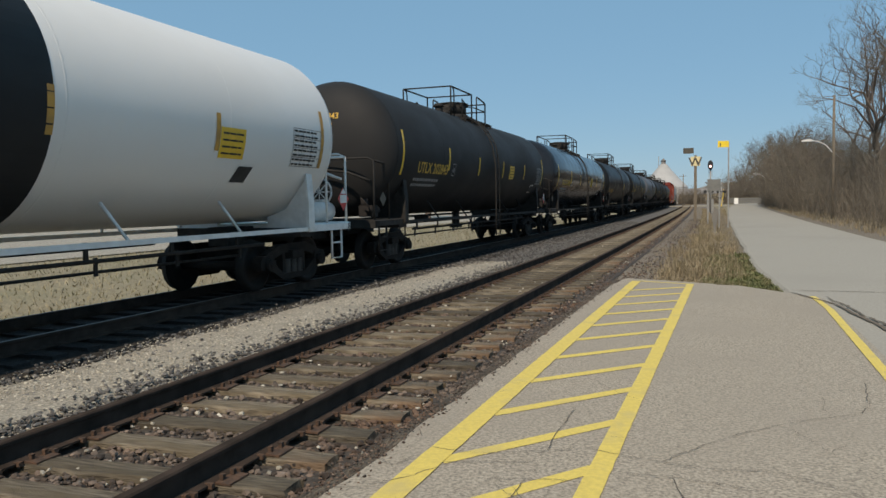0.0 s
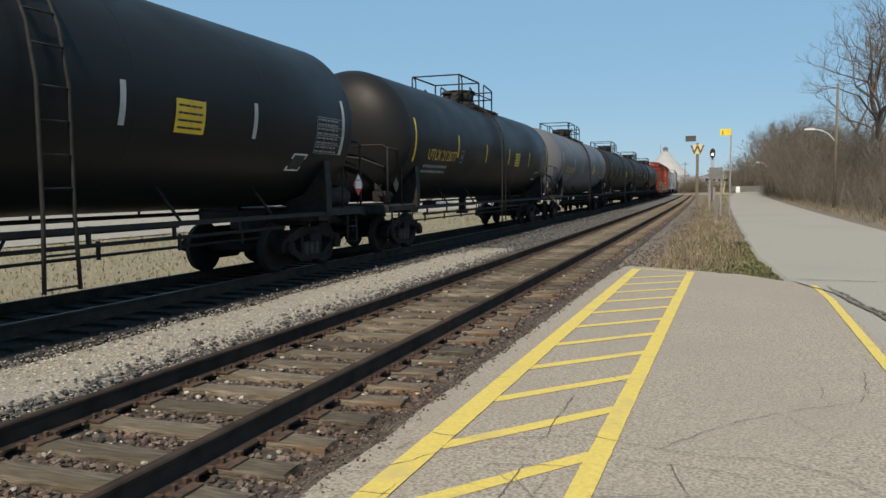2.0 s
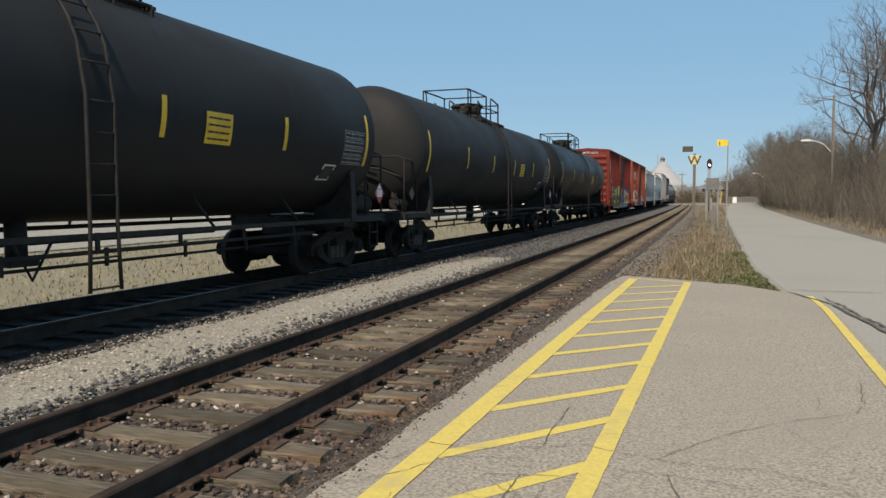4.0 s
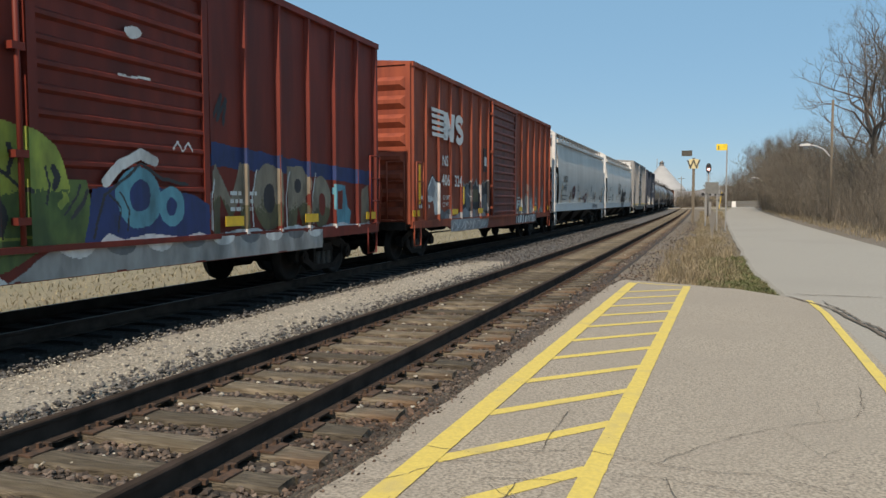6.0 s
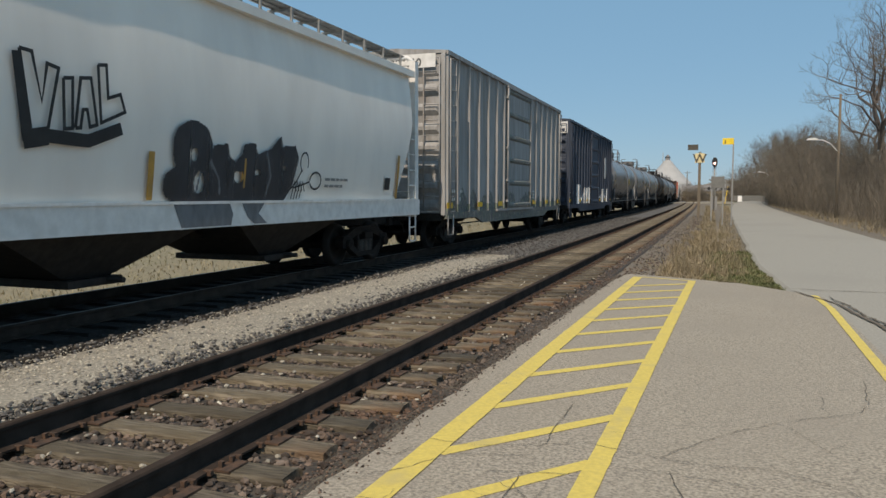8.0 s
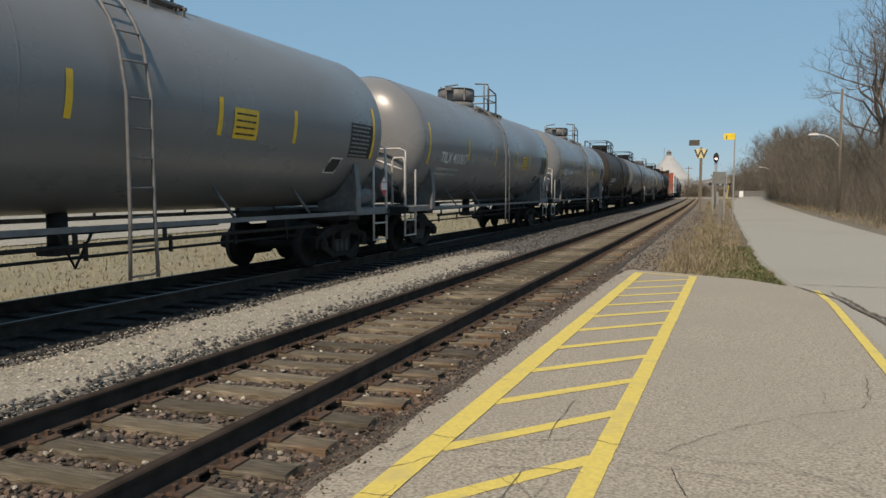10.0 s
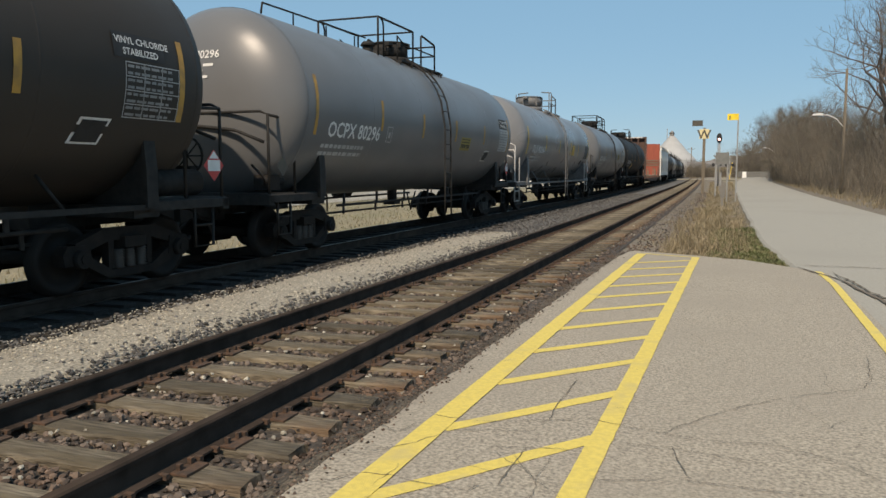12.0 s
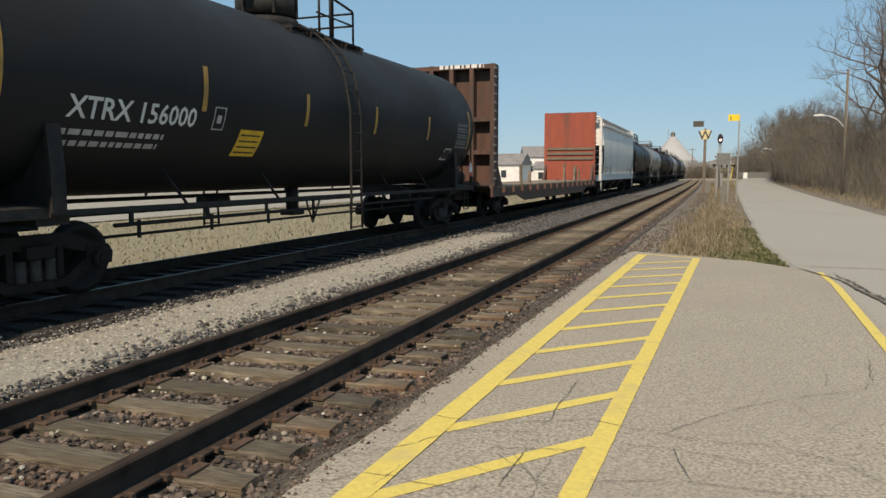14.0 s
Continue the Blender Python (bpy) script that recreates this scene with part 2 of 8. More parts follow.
M["tank_slate"] = material("tank_slate", (0.1180, 0.1240, 0.1370), (0.1086, 0.1141, 0.1260), 1.1, 0.5, stretch=SOFT, c3=(0.0968, 0.1017, 0.1123), scale3=0.5, spread3=(0.5, 0.85), rough_var=0.06, spec=0.2)
M["tank_light"] = material("tank_light", (0.1420, 0.1440, 0.1460), (0.1310, 0.1330, 0.1350), 1.1, 0.36, stretch=SOFT, c3=(0.1180, 0.1190, 0.1200), scale3=0.5, spread3=(0.5, 0.85), rough_var=0.06, spec=0.38)
M["tank_brown"] = material("tank_brown", (0.0500, 0.0425, 0.0360), (0.0460, 0.0391, 0.0331), 1.1, 0.55, stretch=SOFT, c3=(0.0410, 0.0348, 0.0295), scale3=0.5, spread3=(0.5, 0.85), rough_var=0.06, spec=0.2)
M["tank_white"] = material("tank_white", (0.72, 0.71, 0.68), (0.691, 0.682, 0.653), 1.1, 0.42, stretch=SOFT, c3=(0.634, 0.625, 0.598), scale3=0.5, spread3=(0.5, 0.85), rough_var=0.05, spec=0.5)
M["white_paint"] = material("white_paint", (0.74, 0.73, 0.70), (0.62, 0.61, 0.58), 6, 0.6, c3=(0.50, 0.48, 0.44), scale3=1.5, spread3=(0.6, 0.85))
M["letter_white"] = material("letter_white", (0.72, 0.71, 0.68), (0.60, 0.59, 0.56), 6, 0.7)
M["letter_grey"] = material("letter_grey", (0.27, 0.27, 0.265), (0.20, 0.20, 0.195), 6, 0.7)
M["letter_pale"] = material("letter_pale", (0.46, 0.455, 0.44), (0.36, 0.355, 0.34), 6, 0.7)
M["dull_yellow"] = material("dull_yellow", (0.36, 0.28, 0.07), (0.26, 0.20, 0.06), 6, 0.7)
M["spray_maroon"] = material("spray_maroon", (0.14, 0.0308, 0.0325), (0.2, 0.049, 0.0455), 5, 0.7, stretch=(1.6, 1.6, 0.7), c3=(0.0748, 0.0241, 0.024), scale3=2.2, spread3=(0.48, 0.72))
M["spray_dark"] = material("spray_dark", (0.022, 0.022, 0.026), (0.035, 0.035, 0.040), 3, 0.6, stretch=(1.6, 1.6, 0.7), c3=(0.0172, 0.0172, 0.0189), scale3=2.2, spread3=(0.48, 0.72))
M["letter_yellow"] = material("letter_yellow", (0.62, 0.38, 0.05), (0.50, 0.30, 0.05), 6, 0.7)
M["letter_black"] = material("letter_black", (0.015, 0.015, 0.015), (0.025, 0.025, 0.025), 6, 0.7)
M["reflective"] = material("reflective", (0.80, 0.50, 0.03), (0.66, 0.40, 0.03), 6, 0.45)
M["worn_reflective"] = material("worn_reflective", (0.50, 0.27, 0.05), (0.34, 0.19, 0.05), 6, 0.6)
M["placard_red"] = material("placard_red", (0.55, 0.05, 0.04), (0.45, 0.045, 0.04), 6, 0.5)
M["fitting_black"] = material("fitting_black", (0.019, 0.0183, 0.0175), (0.032, 0.030, 0.0275), 8, 0.7, spec=0.2)
M["fitting_grey"] = material("fitting_grey", (0.158, 0.158, 0.158), (0.112, 0.11, 0.107), 8, 0.6)
M["rail_grey"] = material("rail_grey", (0.48, 0.475, 0.46), (0.36, 0.355, 0.34), 8, 0.6)
M["truck_steel"] = material("truck_steel", (0.013, 0.0115, 0.0105), (0.021, 0.0175, 0.0148), 7, 0.85, 0.1, bump=0.3, spec=0.25)
M["wheel_steel"] = material("wheel_steel", (0.018, 0.0158, 0.014), (0.0115, 0.0105, 0.0096), 5, 0.7, 0.1, spec=0.25)
M["coupler_steel"] = material("coupler_steel", (0.021, 0.0162, 0.0132), (0.012, 0.0102, 0.009), 9, 0.8, 0.2)
M["spring_steel"] = material("spring_steel", (0.064, 0.06, 0.054), (0.036, 0.034, 0.032), 9, 0.6, 0.3)
M["verge_grass"] = material("verge_grass", (0.31, 0.248, 0.152), (0.18, 0.142, 0.086), 3, 0.9, jitter=0.45, island=True, c3=(0.19, 0.162, 0.085), scale3=0.5)
M["box_red"] = material("box_red", (0.202, 0.0312, 0.0182), (0.137, 0.0221, 0.0143), 1.8, 0.6, stretch=STREAK, c3=(0.0975, 0.0208, 0.0143), scale3=0.7, spread3=(0.48, 0.75), bump=0.05, spec=0.3)
M["box_rust"] = material("box_rust", (0.335, 0.078, 0.037), (0.215, 0.049, 0.028), 1.8, 0.65, stretch=STREAK, c3=(0.135, 0.038, 0.024), scale3=0.7, spread3=(0.48, 0.75), bump=0.05, spec=0.3)
M["box_grey"] = material("box_grey", (0.34, 0.335, 0.325), (0.24, 0.235, 0.225), 2.2, 0.7, stretch=STREAK, c3=(0.16, 0.13, 0.105), scale3=0.8, spread3=(0.58, 0.8), bump=0.05)
M["box_blue"] = material("box_blue", (0.028, 0.040, 0.065), (0.045, 0.055, 0.075), 2.2, 0.65, stretch=STREAK, c3=(0.10, 0.10, 0.105), scale3=0.8, spread3=(0.6, 0.8), bump=0.05)
M["box_maroon"] = material("box_maroon", (0.215, 0.062, 0.048), (0.145, 0.044, 0.036), 1.8, 0.6, stretch=STREAK, c3=(0.085, 0.034, 0.028), scale3=0.7, spread3=(0.46, 0.72), bump=0.05, spec=0.35)
M["hopper_grey"] = material("hopper_grey", (0.61, 0.585, 0.54), (0.53, 0.508, 0.468), 1.4, 0.5, stretch=(0.9, 0.9, 0.3), c3=(0.41, 0.392, 0.362), scale3=0.55, spread3=(0.54, 0.8), bump=0.03)
M["hopper_white"] = material("hopper_white", (0.83, 0.79, 0.72), (0.75, 0.71, 0.65), 1.4, 0.5, stretch=(0.9, 0.9, 0.3), c3=(0.62, 0.585, 0.535), scale3=0.55, spread3=(0.56, 0.8), bump=0.03)
# grime on the slope sheets, plus the shade of the overhang as dark colour
M["hopper_slope"] = material("hopper_slope", (0.060, 0.055, 0.049), (0.030, 0.028, 0.026), 2.5, 0.8, stretch=STREAK, c3=(0.11, 0.10, 0.09), scale3=1.2, spread3=(0.6, 0.8), spec=0.2)
M["faded_black"] = material("faded_black", (0.16, 0.155, 0.145), (0.26, 0.25, 0.235), 9, 0.8)
M["flat_brown"] = material("flat_brown", (0.112, 0.0562, 0.039), (0.0713, 0.0413, 0.0315), 2.2, 0.75, stretch=STREAK, c3=(0.045, 0.0338, 0.0285), scale3=0.9, bump=0.1)
M["flat_red"] = material("flat_red", (0.34, 0.075, 0.040), (0.26, 0.06, 0.035), 2.2, 0.7, stretch=STREAK, c3=(0.17, 0.06, 0.04), scale3=0.9, bump=0.1)
M["deck_wood"] = material("deck_wood", (0.24, 0.19, 0.13), (0.13, 0.10, 0.07), 5, 0.95, bump=0.4)


# ======== mesh helpers ========
class Build:
    """Gathers vertices and faces of one mesh."""
    def __init__(self):
        self.v, self.f, self.s = [], [], []

    def add(self, verts, faces, smooth=False):
        o = len(self.v)
        self.v.extend([tuple(p) for p in verts])
        self.f.extend([tuple(i + o for i in q) for q in faces])
        self.s.extend([smooth] * len(faces))
        return self

    def box(self, c, s, turn=(0, 0, 0), taper=1.0):
        x, y, z = (k / 2 for k in s)
        pts = [Vector((a * x * (taper if d > 0 else 1), b * y * (taper if d > 0 else 1), d * z)) for d in (-1, 1) for a, b in ((-1, -1), (1, -1), (1, 1), (-1, 1))]
        r = Euler([radians(k) for k in turn]).to_matrix()
        return self.add([r @ p + Vector(c) for p in pts], [(3, 2, 1, 0), (4, 5, 6, 7), (0, 1, 5, 4), (1, 2, 6, 5), (2, 3, 7, 6), (3, 0, 4, 7)])

    def cyl(self, a, b, r, n=8, r2=None, caps=True):
        a, b = Vector(a), Vector(b)
        d = (b - a).normalized()
        u = d.orthogonal().normalized()
        w = d.cross(u)
        r2 = r if r2 is None else r2
        ring = [(math.cos(2 * math.pi * i / n), math.sin(2 * math.pi * i / n)) for i in range(n)]
        pts = [a + (u * c + w * s) * r for c, s in ring] + [b + (u * c + w * s) * r2 for c, s in ring]
        self.add(pts, [(i, (i + 1) % n, n + (i + 1) % n, n + i) for i in range(n)], True)
        if caps:
            o = len(self.v) - 2 * n
            self.f.extend([tuple(o + i for i in reversed(range(n))), tuple(o + n + i for i in range(n))])
            self.s.extend([False, False])
        return self

    def tube(self, pts, r, n=6):
        pts = [Vector(p) for p in pts]
        rings = []
        u = None
        for i, p in enumerate(pts):
            d = (pts[min(i + 1, len(pts) - 1)] - pts[max(i - 1, 0)]).normalized()
            if u is None:
                u = d.orthogonal().normalized()
            u = (u - d * u.dot(d)).normalized()
            w = d.cross(u)
            rings += [p + (u * math.cos(2 * math.pi * k / n) + w * math.sin(2 * math.pi * k / n)) * r for k in range(n)]
        faces = [(j * n + k, j * n + (k + 1) % n, (j + 1) * n + (k + 1) % n, (j + 1) * n + k) for j in range(len(pts) - 1) for k in range(n)]
        self.add(rings, faces, True)
        o = len(self.v) - len(rings)
        self.f.extend([tuple(o + k for k in reversed(range(n))), tuple(o + len(rings) - n + k for k in range(n))])
        self.s.extend([False, False])
        return self

    def lathe_y(self, prof, n, xc, zc):
        """prof: (y, radius) rows; turned about the line x = xc, z = zc."""
        pts = [(xc + r * math.cos(2 * math.pi * k / n), y, zc + r * math.sin(2 * math.pi * k / n)) for y, r in prof for k in range(n)]
        faces = [(j * n + (k + 1) % n, j * n + k, (j + 1) * n + k, (j + 1) * n + (k + 1) % n) for j in range(len(prof) - 1) for k in range(n)]
        return self.add(pts, faces, True)

    def prism(self, poly, along, lo, hi, smooth=False):
        """poly: points in the two other axes (in their x, y, z order), drawn out from lo to hi along an axis."""
        put = {"x": lambda a, b, t: (t, a, b), "y": lambda a, b, t: (a, t, b), "z": lambda a, b, t: (a, b, t)}[along]
        n = len(poly)
        self.add([put(a, b, lo) for a, b in poly] + [put(a, b, hi) for a, b in poly], [(i, (i + 1) % n, n + (i + 1) % n, n + i) for i in range(n)], smooth)
        o = len(self.v) - 2 * n
        self.f.extend([tuple(o + i for i in reversed(range(n))), tuple(o + n + i for i in range(n))])
        self.s.extend([False, False])
        return self

    def mesh(self, name, mat, tidy=True):
        me = bpy.data.meshes.new(name)
        me.from_pydata(self.v, [], self.f)
        me.polygons.foreach_set("use_smooth", self.s)
        if tidy and len(self.f) < 20000:
            bm = bmesh.new()
            bm.from_mesh(me)
            bmesh.ops.recalc_face_normals(bm, faces=bm.faces)
            bm.to_mesh(me)
            bm.free()
        me.materials.append(mat if not isinstance(mat, str) else M[mat])
        return me


CACHE = {}
TR, TZ = 1.58, 2.77      # tank radius and height of its axis over the rails


def kept(key, mat, make):
    """One mesh for all alike parts."""
    key = (key, mat, TR)
    if key not in CACHE:
        CACHE[key] = make().mesh(str(key[0]), mat)
    return CACHE[key]


def part(name, data, mat, parent, label="", m=None):
    if isinstance(data, Build):
        data = data.mesh(name, mat)
    ob = new(name, data)
    if parent:
        ob.parent = parent
    if m is not None:
        ob.matrix_basis = m
    return tagged(ob, label)


def thing(name, label, category, group="", kind="", m=None):
    ob = new(name)
    ob.empty_display_size = 0.3
    if m is not None:
        ob.matrix_basis = m
    return tagged(ob, label, category, group, kind)


TEXTS = {}


def letters(body, size):
    """Flat triangles of a line of text in the built-in font: (points, faces), starting at 0, 0."""
    if (body, size) not in TEXTS:
        cu = bpy.data.curves.new("text", "FONT")
        cu.body, cu.size, cu.resolution_u = body, size, 2
        cu.offset = 0.016 * size
        ob = bpy.data.objects.new("text", cu)
        scene.collection.objects.link(ob)
        dg = bpy.context.evaluated_depsgraph_get()
        me = bpy.data.meshes.new_from_object(ob.evaluated_get(dg))
        TEXTS[body, size] = ([tuple(v.co[:2]) for v in me.vertices], [tuple(p.vertices) for p in me.polygons])
        bpy.data.objects.remove(ob)
        bpy.data.meshes.remove(me)
        bpy.data.curves.remove(cu)
    return TEXTS[body, size]


def ladder_flat(b, x, y, z0, z1, w, axis="y", rungs=None, r=0.02):
    n = rungs or int((z1 - z0) / 0.38)
    for k in (-w / 2, w / 2):
        p = (x, y + k) if axis == "y" else (x + k, y)
        b.cyl((*p, z0), (*p, z1), r, 6)
    for i in range(n + 1):
        z = z0 + (z1 - z0) * i / n
        a, c = ((x, y - w / 2, z), (x, y + w / 2, z)) if axis == "y" else ((x - w / 2, y, z), (x + w / 2, y, z))
        b.cyl(a, c, r * 0.8, 6)


# ======== the lie of the land ========
CURVE = 0.0001655        # the line bends gently to the left ahead
NEAR_X, FAR_X = -3.60, -8.36   # centre lines of the two tracks
TOP = 0.17               # rail top over the ties
CANT = 0.030


def bend(y):
    return -CURVE * y * y / 2 if y > 0 else 0.0


# ======== ground ========
def sheet(name, xs, ys, zf, mat, label, category):
    xs, ys = list(xs), list(ys)
    b = Build()
    b.add([(x, y, zf(x, y)) for y in ys for x in xs], [(j * len(xs) + i, j * len(xs) + i + 1, (j + 1) * len(xs) + i + 1, (j + 1) * len(xs) + i)
                                                       for j in range(len(ys) - 1) for i in range(len(xs) - 1)], True)
    ob = new(name, b.mesh(name, mat, False))
    return tagged(ob, label, category, kind="structure")


def ground_z(x, y):
    z = -0.22 + 0.05 * noise.noise((x * 0.13, y * 0.13, 0))
    u = x - bend(y)
    if u < -10.5:
        z += -0.25 * min(1, (-10.5 - u) / 3)
    if u < -60 or u > 60:
        z += min(2.0, (abs(u) - 60) * 0.01)
    return z


gx = [-900, -500, -300, -200, -140, -100, -80, -60] + list(np.arange(-50, 31, 2.5)) + [35, 45, 60, 90, 140, 220, 400, 900]
gy = [-300, -120, -60, -30] + list(np.arange(-20, 121, 4.0)) + list(range(130, 420, 15)) + [450, 520, 620, 800, 1100, 1600, 2400]
sheet("ground", gx, gy, ground_z, M["field"], "dry yellow-brown spring grass field beside the railway", "ground")


def strip(b, prof, ys, closed=False, wob=0.0, seed=0):
    """A cross-section (x, z) carried along the curving line."""
    n = len(prof)
    pts = []
    for j, y in enumerate(ys):
        for i, (x, z) in enumerate(prof):
            w = wob * noise.noise((x * 2.1 + seed, y * 0.9, seed)) if wob else 0
            pts.append((x + bend(y) + w, y, z + 0.4 * w))
    m = n if closed else n - 1
    b.add(pts, [(j * n + i, j * n + (i + 1) % n, (j + 1) * n + (i + 1) % n, (j + 1) * n + i) for j in range(len(ys) - 1) for i in range(m)])
    return b


LINE = list(np.arange(-30, 40, 0.8)) + list(range(40, 120, 4)) + list(range(120, 400, 10)) + list(range(400, 901, 25))
# bed of the two tracks
bed = strip(Build(), [(-5.0, -0.17), (-4.9, -0.075), (-4.4, -0.06), (-3.6, -0.05), (-2.85, -0.03), (-2.3, -0.02), (-2.02, 0.0), (-1.9, -0.17)], LINE, wob=0.03)
tagged(new("track_bed", bed.mesh("track_bed", "ballast", False)), "brown stone ballast bed of the near track", "ballast", kind="structure")
# the far bed takes the ballast colour that includes the train's shade
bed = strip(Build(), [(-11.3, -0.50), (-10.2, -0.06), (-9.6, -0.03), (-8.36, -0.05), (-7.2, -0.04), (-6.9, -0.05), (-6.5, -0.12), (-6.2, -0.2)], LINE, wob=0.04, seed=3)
tagged(new("track_bed", bed.mesh("track_bed", "dark_ballast", False)), "dark stone ballast bed of the train's track, coloured darker for the train's shade", "ballast", kind="structure")
bed = strip(Build(), [(-7.0, -0.16), (-6.6, -0.10), (-5.9, -0.075), (-5.2, -0.085), (-4.85, -0.10), (-4.7, -0.2)], LINE, wob=0.05, seed=8)
tagged(new("ballast_strip", bed.mesh("ballast_strip", "grey_ballast", False)), "grey ballast strip between the two tracks", "ballast", kind="structure")
wl = list(np.arange(-12, 20.4, 0.3))
wg = Build()
pts = []
for y in wl:
    end = min(1, max(0, (20.3 - y) / 2.2)) ** 0.6
    mid = -5.80 + 0.10 * noise.noise((0, y * 0.25, 5)) + 0.35 * (1 - end)
    half = (0.76 + 0.12 * noise.noise((3, y * 0.6, 1))) * (0.15 + 0.85 * end) + 0.02
    for k, hgt in ((-1, -0.07), (-0.75, 0.015), (0, 0.035), (0.75, 0.01), (1, -0.08)):
        pts.append((mid + k * half + 0.05 * noise.noise((k * 3, y * 1.7, 2)) + bend(y), y, hgt - 0.025 + 0.02 * noise.noise((k * 2, y, 9))))
wg.add(pts, [(j * 5 + i, j * 5 + i + 1, j * 5 + i + 6, j * 5 + i + 5) for j in range(len(wl) - 1) for i in range(4)], True)
tagged(new("gravel_strip", wg.mesh("gravel_strip", "white_gravel", False)), "pale crushed limestone strip between the tracks", "gravel", kind="structure")
# gravel and dirt shoulder beyond the platform, towards the signs
sh = strip(Build(), [(-2.3, -0.02), (-1.9, -0.03), (-1.2, -0.05), (0.0, -0.02), (0.7, 0.02), (1.3, 0.025)], [13.0, 13.6, 14.2, 14.8, 15.4] + list(np.arange(16, 60, 1.5)) + list(range(60, 330, 8)), wob=0.05, seed=5)
tagged(new("verge", sh.mesh("verge", "dirt", False)), "dirt verge with dry weeds between track and road", "verge", kind="structure")

STONES = []
for k in range(14):
    rng = np.random.RandomState(k)
    t = (1 + 5 ** 0.5) / 2
    ico = np.array([(-1, t, 0), (1, t, 0), (-1, -t, 0), (1, -t, 0), (0, -1, t), (0, 1, t), (0, -1, -t), (0, 1, -t), (t, 0, -1), (t, 0, 1), (-t, 0, -1), (-t, 0, 1)], float) / 1.9
    STONES.append(ico * rng.uniform(0.55, 1.25, (12, 1)) * np.array([1.0, rng.uniform(0.6, 1.0), rng.uniform(0.45, 0.8)]))
ICO = np.array([(0, 11, 5), (0, 5, 1), (0, 1, 7), (0, 7, 10), (0, 10, 11), (1, 5, 9), (5, 11, 4), (11, 10, 2), (10, 7, 6), (7, 1, 8),
                (3, 9, 4), (3, 4, 2), (3, 2, 6), (3, 6, 8), (3, 8, 9), (4, 9, 5), (2, 4, 11), (6, 2, 10), (8, 6, 7), (9, 8, 1)])


def scatter_stones(name, places, sizes, mat, label, seed):
    rng = np.random.RandomState(seed)
    n = len(places)
    yaw = rng.uniform(0, 2 * math.pi, n)
    kind = rng.randint(0, 14, n)
    base = np.array(STONES)[kind] * np.asarray(sizes)[:, None, None]
    c, s = np.cos(yaw)[:, None], np.sin(yaw)[:, None]
    x, y = base[:, :, 0] * c - base[:, :, 1] * s, base[:, :, 0] * s + base[:, :, 1] * c
    v = np.stack([x, y, base[:, :, 2]], -1) + np.asarray(places)[:, None]
    f = (ICO[None] + 12 * np.arange(n)[:, None, None]).reshape(-1, 3)
    me = bpy.data.meshes.new(name)
    me.from_pydata(v.reshape(-1, 3).tolist(), [], f.tolist())
    me.materials.append(M[mat])
    return tagged(new(name, me), label, "stones", kind="stuff")


def along(n, y0, y1, rng, power=2.2):
    """Positions along the line, dense near the start."""
    return y0 + (y1 - y0) * rng.uniform(0, 1, n) ** power


rng = np.random.RandomState(11)
TIE_STEP = 0.5
n = 30000
ys, xs = along(n, 1.5, 60, rng), rng.uniform(-5.0, -2.05, n)
keep = np.abs((ys / TIE_STEP) % 1 - 0.5) > 0.16
keep |= (xs < -4.9) | (xs > -2.35) | (rng.uniform(0, 1, n) < 0.10)
keep &= (np.abs(xs + 4.35) > 0.09) & (np.abs(xs + 2.84) > 0.09)
ys, xs = ys[keep], xs[keep]
zs = -0.055 + CANT * (xs + 4.35) / 1.5 + rng.uniform(-0.015, 0.02, len(xs))
scatter_stones("ballast_stones", np.stack([xs + [bend(q) for q in ys], ys, zs], -1), rng.uniform(0.014, 0.038, len(xs)), "stone", "loose brown ballast stones lying between the wooden ties", 1)
n = 900
ys, xs = along(n, 2.0, 40, rng), rng.uniform(-4.95, -2.1, n)
keep = (np.abs(xs + 4.35) > 0.1) & (np.abs(xs + 2.84) > 0.1) & ((np.abs((ys / TIE_STEP) % 1 - 0.5) > 0.2) | (rng.uniform(0, 1, n) < 0.15))
ys, xs = ys[keep], xs[keep]
scatter_stones("ballast_stones", np.stack([xs + [bend(q) for q in ys], ys, -0.035 + CANT * (xs + 4.35) / 1.5 + rng.uniform(-0.01, 0.02, len(xs))], -1), rng.uniform(0.012, 0.034, len(xs)), "white_stone", "scattered pale stones in the brown ballast", 25)
n = 4200
ys = along(n, 2.5, 55, rng)
xs = rng.uniform(-5.25, -4.8, n)
scatter_stones("ballast_stones", np.stack([xs + [bend(q) for q in ys], ys, -0.06 + rng.uniform(-0.02, 0.03, n)], -1), rng.uniform(0.016, 0.038, n), "grey_stone", "grey ballast stones beside the near track", 2)
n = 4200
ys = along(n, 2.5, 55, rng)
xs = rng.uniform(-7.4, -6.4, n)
scatter_stones("ballast_stones", np.stack([xs + [bend(q) for q in ys], ys, -0.07 + rng.uniform(-0.02, 0.03, n)], -1), rng.uniform(0.018, 0.042, n), "dark_stone", "dark ballast stones beside the train's track, coloured darker for the train's shade", 22)
n = 5200
ys = rng.uniform(19.0, 60, n)
xs = rng.uniform(-6.9, -4.8, n)
scatter_stones("ballast_stones", np.stack([xs + [bend(q) for q in ys], ys, -0.06 + rng.uniform(-0.02, 0.03, n)], -1), rng.uniform(0.02, 0.045, n), "grey_stone", "grey ballast stones between the tracks", 23)
n = 17000
ys = along(n, 2.5, 20.2, rng, 1.5)
xs = -5.80 + np.clip(rng.normal(0, 0.42, n), -0.95, 0.95)
